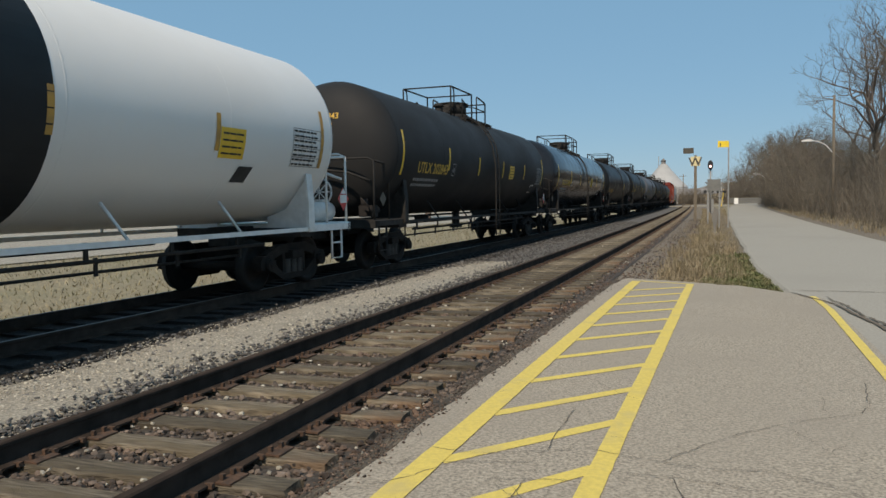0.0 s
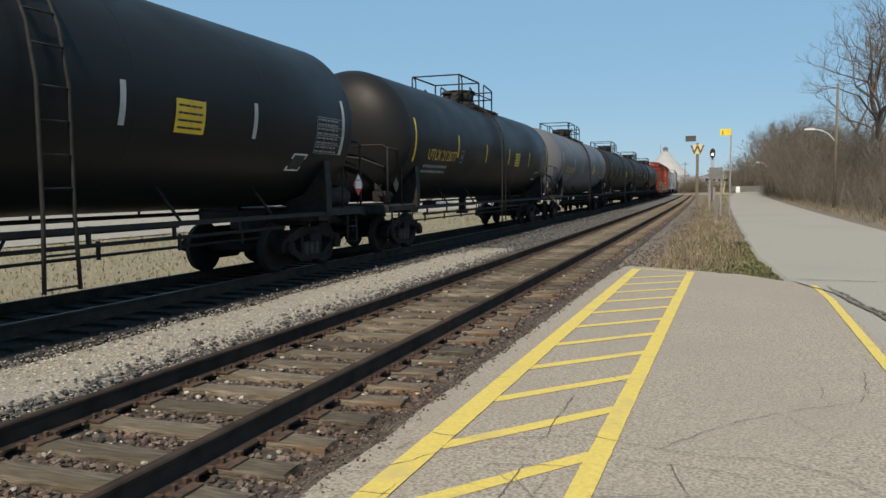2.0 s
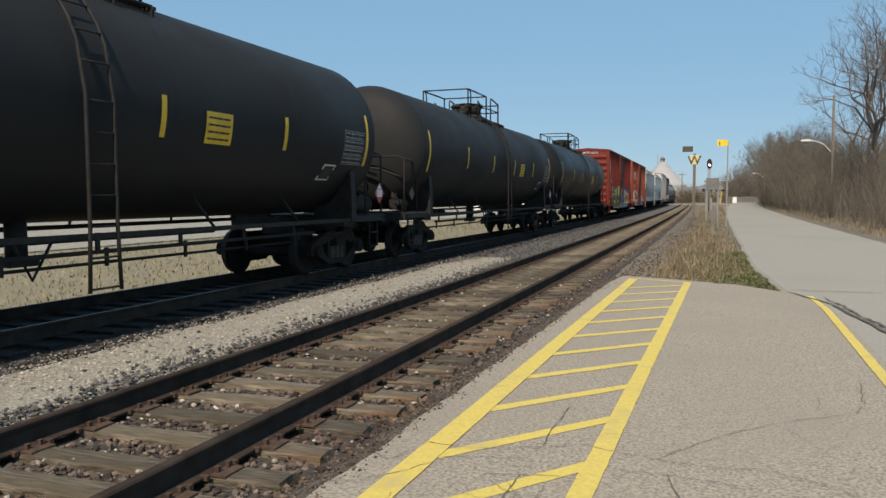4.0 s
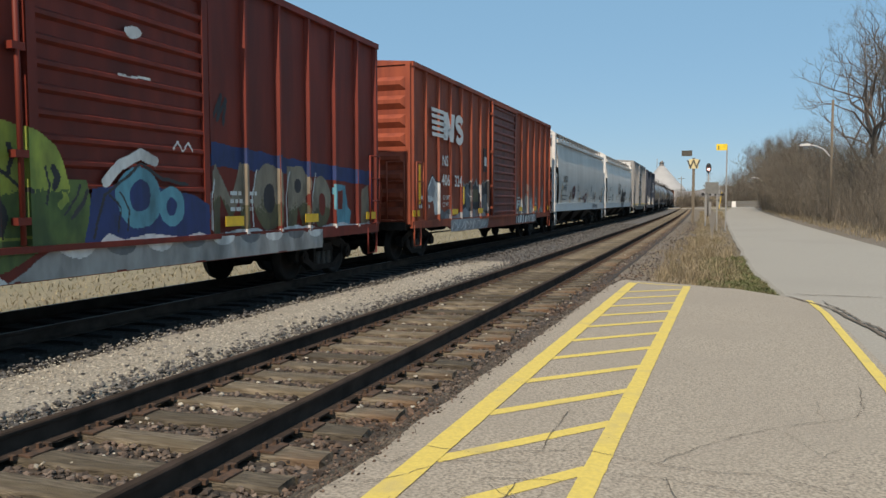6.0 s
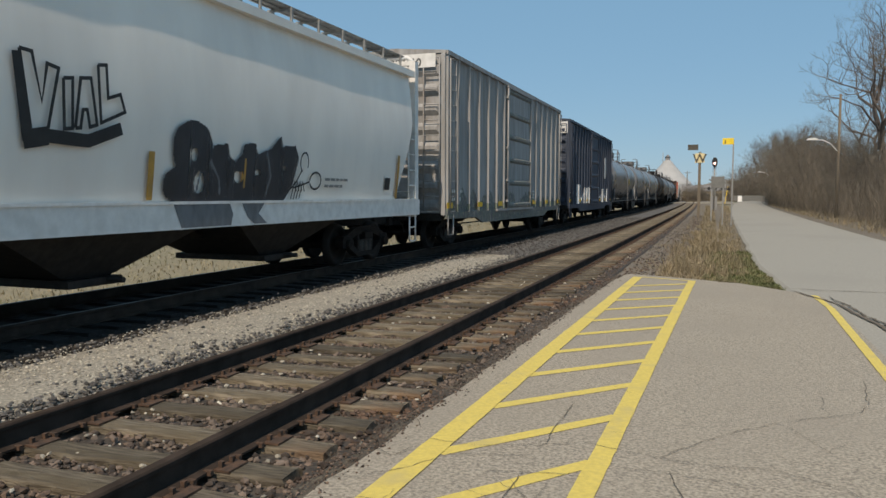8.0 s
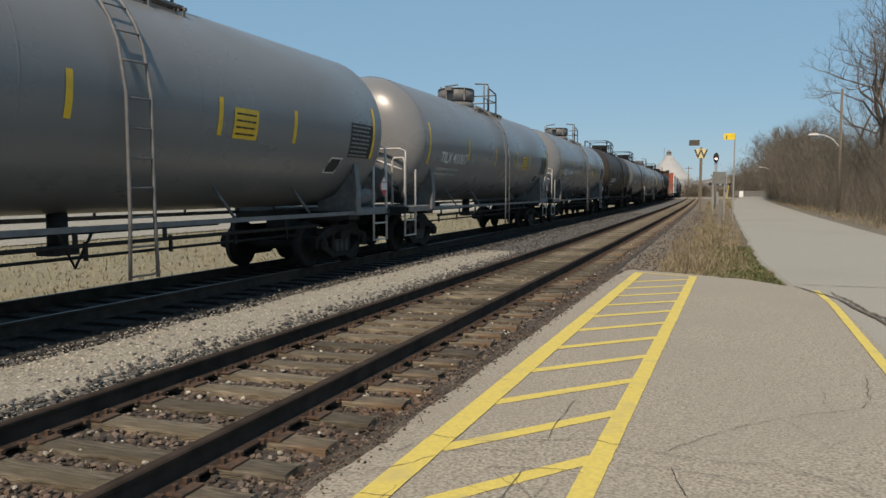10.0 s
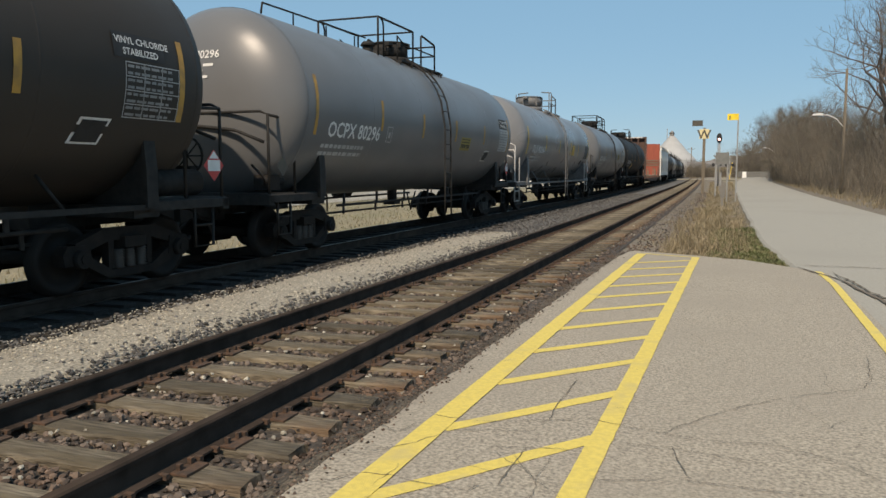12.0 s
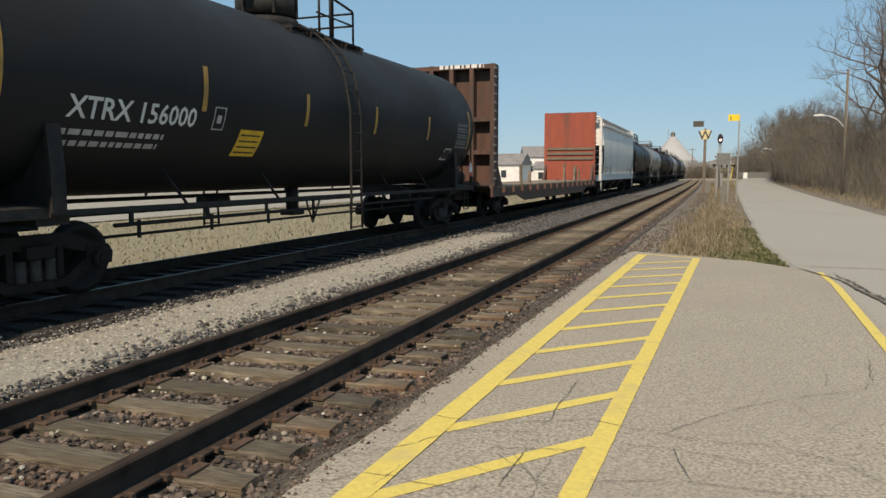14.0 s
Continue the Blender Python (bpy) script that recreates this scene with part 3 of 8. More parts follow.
scatter_stones("limestone_gravel", np.stack([xs, ys, 0.0 + 0.03 * (1 - np.abs(xs + 5.8)) - 0.03 + rng.uniform(-0.012, 0.015, n)], -1), rng.uniform(0.006, 0.019, n), "white_stone", "pale limestone pieces between the tracks", 3)
n = 2600
ys = along(n, 3, 20, rng, 1.4)
side = np.where(rng.uniform(0, 1, n) < 0.72, 1, -1)
xs = -5.80 + np.where(rng.uniform(0, 1, n) < 0.90, side * np.abs(rng.normal(0.70, 0.17, n)), rng.normal(0, 0.35, n))
scatter_stones("ballast_stones", np.stack([xs, ys, 0.0 + rng.uniform(-0.02, 0.015, n)], -1), rng.uniform(0.013, 0.034, n), "grey_stone", "a few dark stones strewn on pale gravel", 4)
n = 5200
ys = 15.2 + 50 * rng.uniform(0, 1, n) ** 1.6
xs = rng.uniform(-2.25, -0.7, n)
scatter_stones("shoulder_stones", np.stack([xs + [bend(q) for q in ys], ys, -0.04 + rng.uniform(-0.012, 0.02, n)], -1), rng.uniform(0.014, 0.034, n), "stone", "grey-brown stones on the dirt shoulder of the track", 24)


# ======== tracks ========
RAIL = [(-0.07, 0), (0.07, 0), (0.07, 0.012), (0.012, 0.03), (0.012, 0.125), (0.034, 0.135), (0.036, 0.158), (0.028, 0.17), (-0.028, 0.17), (-0.036, 0.158), (-0.034, 0.135), (-0.012, 0.125), (-0.012, 0.03), (-0.07, 0.012)]
RAIL_LINE = list(np.arange(-30, 60, 2.0)) + list(range(60, 200, 5)) + list(range(200, 901, 12))
near = thing("railway_track", "near railway track with brown rails on worn wooden ties", "railway track", kind="structure")
for x, dz in ((NEAR_X - 0.752, 0.0), (NEAR_X + 0.752, CANT)):
    part("rail", strip(Build(), [(x + a, z + dz) for a, z in RAIL], RAIL_LINE, True), "rail", near, "dark brown steel rail")
far = thing("railway_track", "far railway track with a shiny rail under the train", "railway track", kind="structure")
for x in (FAR_X - 0.752, FAR_X + 0.752):
    part("rail", strip(Build(), [(x + a, z) for a, z in RAIL], RAIL_LINE, True), "rail", far, "dark steel rail")
    part("rail_head", strip(Build(), [(x - 0.024, 0.171), (x + 0.024, 0.171)], RAIL_LINE), "rail_shine", far, "polished running surface")


def tie_mesh(seed):
    rng = random.Random(seed)
    b = Build()
    L, W, H = 2.62, 0.225, 0.16
    nx = 7
    pts = []
    for i in range(nx + 1):
        x = -L / 2 + L * i / nx
        for a, z in ((-W / 2, -H), (-W / 2, -0.012), (-W / 2 + 0.018, 0), (0, 0.002), (W / 2 - 0.018, 0), (W / 2, -0.012), (W / 2, -H)):
            pts.append((x + (rng.uniform(-0.02, 0.02) if i in (0, nx) else 0), a + rng.uniform(-0.006, 0.006), z + (rng.uniform(-0.012, 0.0) if z > -0.1 else 0)))
    fs = [(i * 7 + k, i * 7 + k + 1, (i + 1) * 7 + k + 1, (i + 1) * 7 + k) for i in range(nx) for k in range(6)]
    fs += [tuple(range(6, -1, -1)), tuple(nx * 7 + k for k in range(7))]
    b.add(pts, fs)
    return b.mesh("tie", "tie")


TIES = [tie_mesh(k) for k in range(8)]
rest = Build()
plates = Build()
rr = random.Random(4)
for i in range(-10, 700):
    y = (i + 0.5) * TIE_STEP + rr.uniform(-0.035, 0.035)
    skew, shift = rr.uniform(-1.6, 1.6), rr.uniform(-0.05, 0.05)
    tilt = math.degrees(math.atan2(CANT, 1.505))
    if 0 <= i < 300:
        part("tie", TIES[rr.randrange(8)], "tie", near, m=pose(NEAR_X + shift + bend(y), y, CANT / 2 - 0.004, 0, -tilt, skew))
    elif i % 2 == 0 or i < 0:
        rest.box((NEAR_X + bend(y), y, -0.08), (2.6, 0.22, 0.16))
    if 0 <= i < 160:
        for x, dz in ((NEAR_X - 0.752, 0), (NEAR_X + 0.752, CANT)):
            xx = x + bend(y)
            plates.box((xx, y, dz + 0.004), (0.36, 0.19, 0.014))
            for sx in (-0.095, 0.095):
                for sy in (-0.05, 0.05):
                    plates.box((xx + sx + rr.uniform(-0.01, 0.01), y + sy, dz + 0.025), (0.022, 0.022, 0.045), taper=1.3)
            for sy in (-0.14, 0.14):
                plates.box((xx, y + sy, dz + 0.006), (0.19, 0.03, 0.03))
tagged(part("tie", rest, "tie", near), kind="stuff")
tagged(part("tie_plate", plates, "rust_steel", near, "rusty tie plates with spikes and anchors"), kind="stuff")
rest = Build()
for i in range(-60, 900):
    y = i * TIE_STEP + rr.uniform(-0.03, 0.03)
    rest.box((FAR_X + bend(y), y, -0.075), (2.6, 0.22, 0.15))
tagged(part("tie", rest, "dark_tie", far, "dark wooden ties, coloured darker for the train's shade"), kind="stuff")

# ======== platform ========
PZ = 0.10
plat = thing("platform", "worn low asphalt station platform with yellow painted stripes", "platform", kind="structure")


def edge_x(y):
    return -2.015 + 0.015 * (y - 3.5) + 0.03 * noise.noise((0, y * 1.3, 0)) + 0.02 * noise.noise((0, y * 6.0, 4))


ysl = list(np.arange(-14, 14.6, 0.2))
b = Build()
pts = []
for y in ysl:
    e = edge_x(y)
    drop = 0.02 + 0.02 * noise.noise((2, y * 2.0, 0))
    for x, z in ((e - 0.10, -0.12), (e - 0.02, PZ - 0.05 - drop), (e + 0.03, PZ - 0.008), (e + 0.12, PZ), (0.0, PZ), (1.56, PZ)):
        pts.append((min(x, 1.56 if y < 12.9 else 1.56 - 0.8 * (y - 12.9)) if x > 0 else x, y, z))
b.add(pts, [(j * 6 + i, j * 6 + i + 1, j * 6 + i + 7, j * 6 + i + 6) for j in range(len(ysl) - 1) for i in range(5)])
# slanting far end
e = edge_x(14.5)
b.add([(e - 0.02, 14.4, PZ - 0.06), (e + 0.1, 14.4, PZ), (0.0, 14.4, PZ), (1.0, 14.4, PZ), (1.0, 14.4, PZ), (0.3, 14.4, PZ), (0.0, 14.55, PZ), (-0.9, 15.02, PZ), (e + 0.2, 15.32, PZ), (e, 15.22, PZ - 0.05)],
      [(0, 1, 8, 9), (1, 2, 6, 7, 8)])
b.add([(e, 15.22, PZ - 0.05), (e + 0.2, 15.32, PZ), (-0.9, 15.02, PZ), (0, 14.55, PZ), (0.3, 14.4, PZ), (e, 15.25, -0.15), (e + 0.2, 15.36, -0.15), (-0.9, 15.06, -0.15), (0, 14.6, -0.15), (0.3, 14.44, -0.15)], [(0, 1, 6, 5), (1, 2, 7, 6), (2, 3, 8, 7), (3, 4, 9, 8)])
part("slab", b, "concrete", plat, "pale grey-tan pitted asphalt slab")
b = Build()
pts = []
for y in np.arange(-14, 15.3, 0.1):
    e = edge_x(y)
    for k, (x, z) in enumerate(((-0.27, -0.08), (-0.20, 0.0), (-0.12, 0.045), (-0.035, 0.05), (0.05, 0.085))):
        pts.append((e + x + 0.035 * noise.noise((k * 2.0, y * 2.4, 7)), y, z + 0.018 * noise.noise((k * 1.7, y * 3.1, 12)) + (0.02 * noise.noise((k, y * 9.0, 3)) if k < 4 else 0)))
b.add(pts, [(j * 5 + i, j * 5 + i + 1, j * 5 + i + 6, j * 5 + i + 5) for j in range(len(pts) // 5 - 1) for i in range(4)])
part("broken_edge", b, "edge_dirt", plat, "crumbled dark brown earth and asphalt lip by the track")


def lines_x(y):
    """Left edge of the painted ladder: outer edge of the first line and inner edge of the second."""
    return -1.795 + 0.0182 * y, -0.77 + 0.0182 * y


def painted(b, p, q, width, z, seed, step=0.12):
    """A painted stroke with slightly ragged edges."""
    p, q = Vector((*p, z)), Vector((*q, z))
    d = (q - p).normalized()
    s = Vector((-d.y, d.x, 0))
    n = max(2, int((q - p).length / step))
    pts = []
    for i in range(n + 1):
        c = p + (q - p) * (i / n)
        for k in (-1, 1):
            pts.append(c + s * k * (width / 2 + 0.006 * noise.noise((c.x * 9 + seed, c.y * 9, k * 5))))
    b.add(pts, [(2 * i, 2 * i + 1, 2 * i + 3, 2 * i + 2) for i in range(n)])


for off, label, wide in ((0.093, "faded yellow line by the platform edge", 0.172), (1.088, "faded yellow inner line", 0.132)):
    b = Build()
    painted(b, (-1.795 + off - 0.15, -8), (-1.795 + 0.0182 * 14.75 + off, 14.75 if off < 1 else 14.45), wide, PZ + 0.008, off * 10)
    part("painted_line", b, "yellow_paint", plat, label)
for k in range(-8, 10):
    bow = 0.008 * max(0, k) ** 2
    yl, yr = 4.20 + 1.075 * k - bow, 5.34 + 0.99 * k - 0.5 * bow
    b = Build()
    painted(b, (lines_x(yl)[0] + 0.15, yl), (lines_x(yr)[1] + 0.03, yr), 0.112, PZ + 0.004, k)
    part("painted_stripe", b, "yellow_paint", plat)
b = Build()
painted(b, (-1.37, 14.80), (-0.42, 14.42), 0.09, PZ + 0.004, 12)
part("painted_stripe", b, "yellow_paint", plat)
b = Build()
painted(b, (1.33, 3.0), (1.485, 11.6), 0.10, PZ + 0.008, 3)
painted(b, (1.485, 11.6), (1.43, 13.0), 0.09, PZ + 0.006, 3)
part("painted_line", b, "yellow_paint", plat, "yellow line along the road side")


def crack(b, p, q, seed, width=0.012, z=PZ + 0.011, wander=0.12, step=0.025):
    p, q = Vector((*p, 0)), Vector((*q, 0))
    d = (q - p).normalized()
    s = Vector((-d.y, d.x, 0))
    n = max(4, int((q - p).length / step))
    pts = []
    for i in range(n + 1):
        f = i / n
        c = p + (q - p) * f + s * wander * (noise.noise((f * (q - p).length * 1.3, seed, 0)) + 0.35 * noise.noise((f * (q - p).length * 6, seed, 4)) + 0.16 * noise.noise((f * (q - p).length * 19, seed, 8))) * min(1, 6 * f, 6 * (1 - f) + 0.2)
        w = width * (0.5 + 0.9 * abs(noise.noise((f * 17, seed, 7)))) * min(1, 0.2 + 4 * f, 0.2 + 4 * (1 - f))
        pts += [(c.x + s.x * w / 2, c.y + s.y * w / 2, z), (c.x - s.x * w / 2, c.y - s.y * w / 2, z)]
    b.add(pts, [(2 * i, 2 * i + 1, 2 * i + 3, 2 * i + 2) for i in range(n)])


rng = np.random.RandomState(61)
n = 4200
ys = along(n, 2.0, 15, rng, 1.3)
xs = np.array([edge_x(q) for q in ys]) + rng.normal(-0.06, 0.07, n)
zs = np.where(xs > np.array([edge_x(q) for q in ys]) + 0.03, PZ + 0.002, 0.02 + 0.05 * rng.uniform(0, 1, n))
scatter_stones("loose_gravel", np.stack([xs, ys, zs], -1), rng.uniform(0.004, 0.015, n), "stone", "crumbled dirt and stones along the platform edge", 9)
CRACKS = [((-2.09, 4.12), (-1.94, 4.13), (-1.81, 4.02), (-1.73, 4.23)), ((-2.02, 3.54), (-1.83, 3.67), (-1.62, 3.91), (-1.54, 4.07)), ((-1.88, 3.2), (-1.73, 3.4), (-1.54, 3.42)),
          ((-1.72, 4.41), (-1.39, 4.39), (-0.73, 4.67), (-0.38, 4.58), (-0.05, 4.52), (0.32, 4.59), (0.67, 4.41), (0.79, 4.21)),
          ((-0.32, 4.52), (0.04, 5.13), (0.45, 5.59), (0.97, 6.0), (1.08, 6.24), (1.18, 7.1)), ((-0.99, 4.54), (-1.0, 5.11), (-0.98, 5.57)),
          ((-1.54, 4.17), (-0.98, 4.35)), ((-0.51, 4.31), (0.27, 4.25)), ((-0.6, 3.72), (-0.23, 3.88), (0.53, 3.95)), ((-1.01, 3.48), (-1.0, 4.08)),
          ((-1.53, 3.4), (-1.13, 3.37), (-1.1, 3.49)), ((-1.99, 4.86), (-1.82, 4.58)), ((-0.23, 4.35), (-0.1, 3.89)), ((-1.23, 3.98), (-0.67, 4.08)),
          ((-2.0, 10.9), (-0.43, 10.62)), ((-0.43, 10.62), (0.93, 10.13), (1.5, 10.2)), ((-0.9, 3.4), (1.4, 3.3))]
b = Build()
for k, line in enumerate(CRACKS):
    for p, q in zip(line, line[1:]):
        crack(b, p, q, k * 3.7, 0.0078, wander=0.05)
for k in range(34):
    x0, y0, a = rr.uniform(-1.95, 1.4), 2.9 + 6.0 * rr.random() ** 2.0, rr.uniform(0, math.pi)
    ln = rr.uniform(0.2, 0.8)
    crack(b, (x0, y0), (x0 + ln * math.cos(a), y0 + ln * math.sin(a)), 90 + k, 0.0042, wander=0.09)
part("crack", b, "crack", plat, "dark cracks filled with dirt")
b = Build()
crack(b, (1.15, 13.5), (1.62, 12.1), 50, 0.07, PZ + 0.011, 0.05)
crack(b, (1.60, 12.3), (2.15, 7.5), 51, 0.11, PZ + 0.016, 0.05)
crack(b, (1.62, 13.0), (2.05, 9.0), 53, 0.05, PZ + 0.016, 0.08)
crack(b, (1.1, 13.75), (2.6, 13.7), 52, 0.05, PZ + 0.016, 0.05)
part("tar_seam", b, "crack", plat, "dark ragged seam where platform meets road")

# ======== road ========
def road_edges(y):
    return 0.80 + (0.006 * max(0, y - 45)) + 0.00013 * max(0, y - 60) ** 2 + 0.08 * noise.noise((0, y * 0.4, 3)), 5.45 + 0.010 * max(0, y - 50) + 0.00013 * max(0, y - 60) ** 2 + 0.07 * noise.noise((5, y * 0.35, 3))


b = Build()
ry = list(np.arange(-40, 60, 1.0)) + list(range(60, 330, 6))
pts = []
for y in ry:
    a, c = road_edges(y)
    if y < 13.4:
        a = 1.555 if y < 12.9 else 1.15
    elif y < 20:
        a = 1.10 + (a - 1.10) * min(1, (y - 13.4) / 5.0)
    for f in (0, 0.02, 0.35, 0.65, 0.98, 1):
        pts.append((a + (c - a) * f, y, PZ - 0.004 - (0.04 if f in (0, 1) else 0) + 0.02 * (1 - abs(2 * f - 1)) + (0.036 if y < 13.4 and f < 0.01 else 0)))
b.add(pts, [(j * 6 + i, j * 6 + i + 1, j * 6 + i + 7, j * 6 + i + 6) for j in range(len(ry) - 1) for i in range(5)])
road = tagged(new("road", b.mesh("road", "road", False)), "pale grey concrete lane along the tracks", "road", kind="structure")
b = Build()
ky = [y for y in ry if y > -20]
pts = []
for y in ky:
    c = road_edges(y)[1]
    for x, z in ((c - 0.02, PZ - 0.05), (c + 0.25, PZ - 0.02), (c + 1.0, PZ + 0.10), (c + 2.6, PZ + 0.28), (c + 6, PZ + 0.4), (c + 14, PZ + 0.2), (c + 40, -0.3)):
        pts.append((x, y, z + 0.05 * noise.noise((x, y * 0.6, 1))))
b.add(pts, [(j * 7 + i, j * 7 + i + 1, j * 7 + i + 8, j * 7 + i + 7) for j in range(len(ky) - 1) for i in range(6)], True)
tagged(new("verge", b.mesh("verge", "dirt", False)), "rising dirt verge with dead grass at the wood's edge", "verge", kind="structure")
# pale lot beyond the field on the other side
b = Build()
b.add([(-26, -30, -0.40), (-23, 200, -0.40), (-52, 200, -0.38), (-60, -30, -0.38)], [(0, 1, 2, 3)])
tagged(new("gravel_lot", b.mesh("gravel_lot", "white_gravel", False)), "pale gravel lot beyond the dry grass", "lot", kind="structure")


# ======== grass ========
def blades(name, n, place, h, lean, mat, label, seed, width=0.008):
    rng = np.random.RandomState(seed)
    p = np.array([place(rng) for _ in range(n)])
    a = rng.uniform(0, 2 * math.pi, n)
    hh = h * rng.uniform(0.4, 1.2, n)
    d = np.stack([np.cos(a), np.sin(a), 0 * a], -1)
    side = np.stack([-np.sin(a), np.cos(a), 0 * a], -1) * width * rng.uniform(0.6, 1.3, n)[:, None]
    up = np.array([0, 0, 1.0])
    l = (lean * rng.uniform(0.2, 1.3, n) * hh)[:, None]
    v = np.stack([p - side, p + side, p + side * 0.7 + d * l * 0.35 + up * hh[:, None] * 0.6, p - side * 0.7 + d * l * 0.35 + up * hh[:, None] * 0.6, p + d * l + up * hh[:, None]], 1)
    o = 5 * np.arange(n)[:, None]
    f = [tuple(q) for q in (o + [0, 1, 2, 3]).tolist()] + [tuple(q) for q in (o + [3, 2, 4]).tolist()]
    me = bpy.data.meshes.new(name)
    me.from_pydata(v.reshape(-1, 3).tolist(), [], f)
    me.materials.append(M[mat])
    return tagged(new(name, me), label, "grass", kind="stuff")


def far_edge(x):
    """Where the platform ends."""
    return 15.3 if x < -1.4 else 14.55 - 0.52 * x if x < 0 else 14.55 - 0.95 * x


def in_verge(rng):
    while True:
        y = 14.0 + 112 * rng.uniform() ** 1.9
        lim = -0.80 + 0.45 * noise.noise((0, y * 0.3, 2)) - 0.25 * min(1, max(0, (22 - y) / 8))
        x = rng.uniform(lim, 0.75) if rng.uniform() < 0.93 else rng.uniform(-1.7, 0.8)
        if y > far_edge(x) + 0.12 and not (y < 21 and x > 0.15 and rng.uniform() < 0.75):
            return x + (bend(y) if x < 0 else 0.006 * max(0, y - 45)), y, -0.03


def in_green(rng):
    while True:
        y = 13.3 + 10 * rng.uniform() ** 1.3
        x = -0.3 + 1.35 * rng.uniform() ** 0.7
        edge = 1.12 + (0.80 - 1.10) * min(1, max(0, (y - 13.4) / 5.0)) + 0.10 * noise.noise((1, y * 0.9, 2))
        if y > far_edge(x) + 0.06 + 0.12 * rng.uniform() and x < edge:
            return x, y, 0.03 if x > 0.5 else 0.0


def in_bank(rng):
    y = 20 + 110 * rng.uniform() ** 1.4
    c = road_edges(y)[1]
    k = rng.uniform() ** 0.8
    return c + 0.3 + 2.3 * k, y, PZ + 0.02 + 0.2 * k


def in_field(rng):
    y = 3 + 75 * rng.uniform() ** 1.3
    return -10.4 - 14 * rng.uniform() ** 1.2 + bend(y), y, -0.38


CLUMPS = [(random.Random(k).uniform(-1.15, 0.55), 16.1 + 18 * random.Random(k + 99).random() ** 1.4) for k in range(80)]


def in_clump(rng):
    x, y = CLUMPS[rng.randint(len(CLUMPS))]
    return x + rng.normal(0, 0.10) + bend(y), y + rng.normal(0, 0.14), -0.03


blades("grass", 3400, in_clump, 0.33, 0.7, "verge_grass", "ragged clumps of tall dead grass on the verge", 8, 0.0055)
blades("grass", 19000, in_verge, 0.14, 1.2, "verge_grass", "tall dry straw-coloured weeds on the verge", 1)
blades("grass", 9000, in_green, 0.075, 0.9, "green_grass", "short green grass patch by the platform corner", 2, 0.008)
blades("grass", 9000, in_bank, 0.26, 0.8, "verge_grass", "dead straw-coloured grass along the road", 3, 0.010)
blades("grass", 24000, in_field, 0.11, 1.5, "dry_grass", "dry pale field grass behind the train", 4, 0.014)


# ======== trees and scrub ========
def limb(b, tw, p, d, length, r, depth, rng, up=0.12, thin=1.0):
    """A crooked tapering limb that forks; thin ends go to the twig mesh."""
    n = 3
    pts, q, dd = [Vector(p)], Vector(p), Vector(d).normalized()
    for i in range(n):
        dd = (dd + Vector((rng.gauss(0, 0.16), rng.gauss(0, 0.16), rng.gauss(0, 0.10) + up * 0.4))).normalized()
        q = q + dd * length / n
        pts.append(q.copy())
    tgt = b if r > 0.03 else tw
    sides = 7 if r > 0.08 else 4 if r > 0.02 else 3
    for i in range(n):
        r0, r1 = r * (1 - 0.28 * i / n), r * (1 - 0.28 * (i + 1) / n)
        tgt.cyl(pts[i], pts[i + 1], r0, sides, r1, caps=False)
    if depth == 0:
        return
    kids = rng.choice((2, 3, 3)) if depth > 1 else rng.choice((2, 3, 4))
    for k in range(kids):
        if k and rng.random() > thin:
            continue
        at = pts[-1] if k < 2 else pts[rng.randint(1, n - 1)]
        side = Vector((rng.gauss(0, 1), rng.gauss(0, 1), rng.gauss(0.1, 0.5))).normalized()
        limb(b, tw, at, dd * 0.85 + side * rng.uniform(0.45, 0.85), length * rng.uniform(0.62, 0.82), r * rng.uniform(0.5, 0.68), depth - 1, rng, up, thin)


def bare_tree(x, y, z, h, r, seed, label, depth=6, base=0.12, first=0.19, spread=0.4, thin=1.0, up=0.22):
    rng = random.Random(seed)
    t = thing("tree", label, "tree", "bare trees", m=pose(x, y, z))
    b, tw = Build(), Build()
    base *= h
    b.cyl((0, 0, -0.2), (0, 0, base), r * 1.25, 9, r, caps=False)
    for k in range(4):
        a = 2 * math.pi * k / 4 + rng.uniform(-0.5, 0.5)
        q = rng.uniform(0.3, 1.2) * spread
        limb(b, tw, (0, 0, base), (math.cos(a) * q, math.sin(a) * q, 1.0), h * first, r * (0.75 if k else 0.9), depth, rng, up, thin)
    part("trunk", b.mesh("trunk", "bark", False), None, t, "grey-brown trunk and limbs")
    part("crown", tw.mesh("crown", "twig", False), None, t, "crown of bare twigs")
    return t


A = bare_tree(11.2, 63, 0.3, 21.0, 0.235, 41, "tall spreading bare tree at the wood's edge", 7, base=0.20, first=0.175, spread=0.85, thin=0.93, up=0.16)
C = bare_tree(9.6, 92, 0.3, 13.0, 0.15, 9, "smaller bare tree above the scrub", 6)


def again(tree, x, y, z, turn, size, label):
    t = copy_thing(tree, pose(x, y, z, 0, 0, turn))
    t.scale = (size, size, size)
    return tagged(t, label)


for x, y, turn, size in ((14.5, 66, 140, 1.0), (17.5, 74, 230, 1.12), (15.4, 92, 60, 0.95)):
    again(A, x, y, 0.3, turn, size, "tall bare tree at the wood's edge")
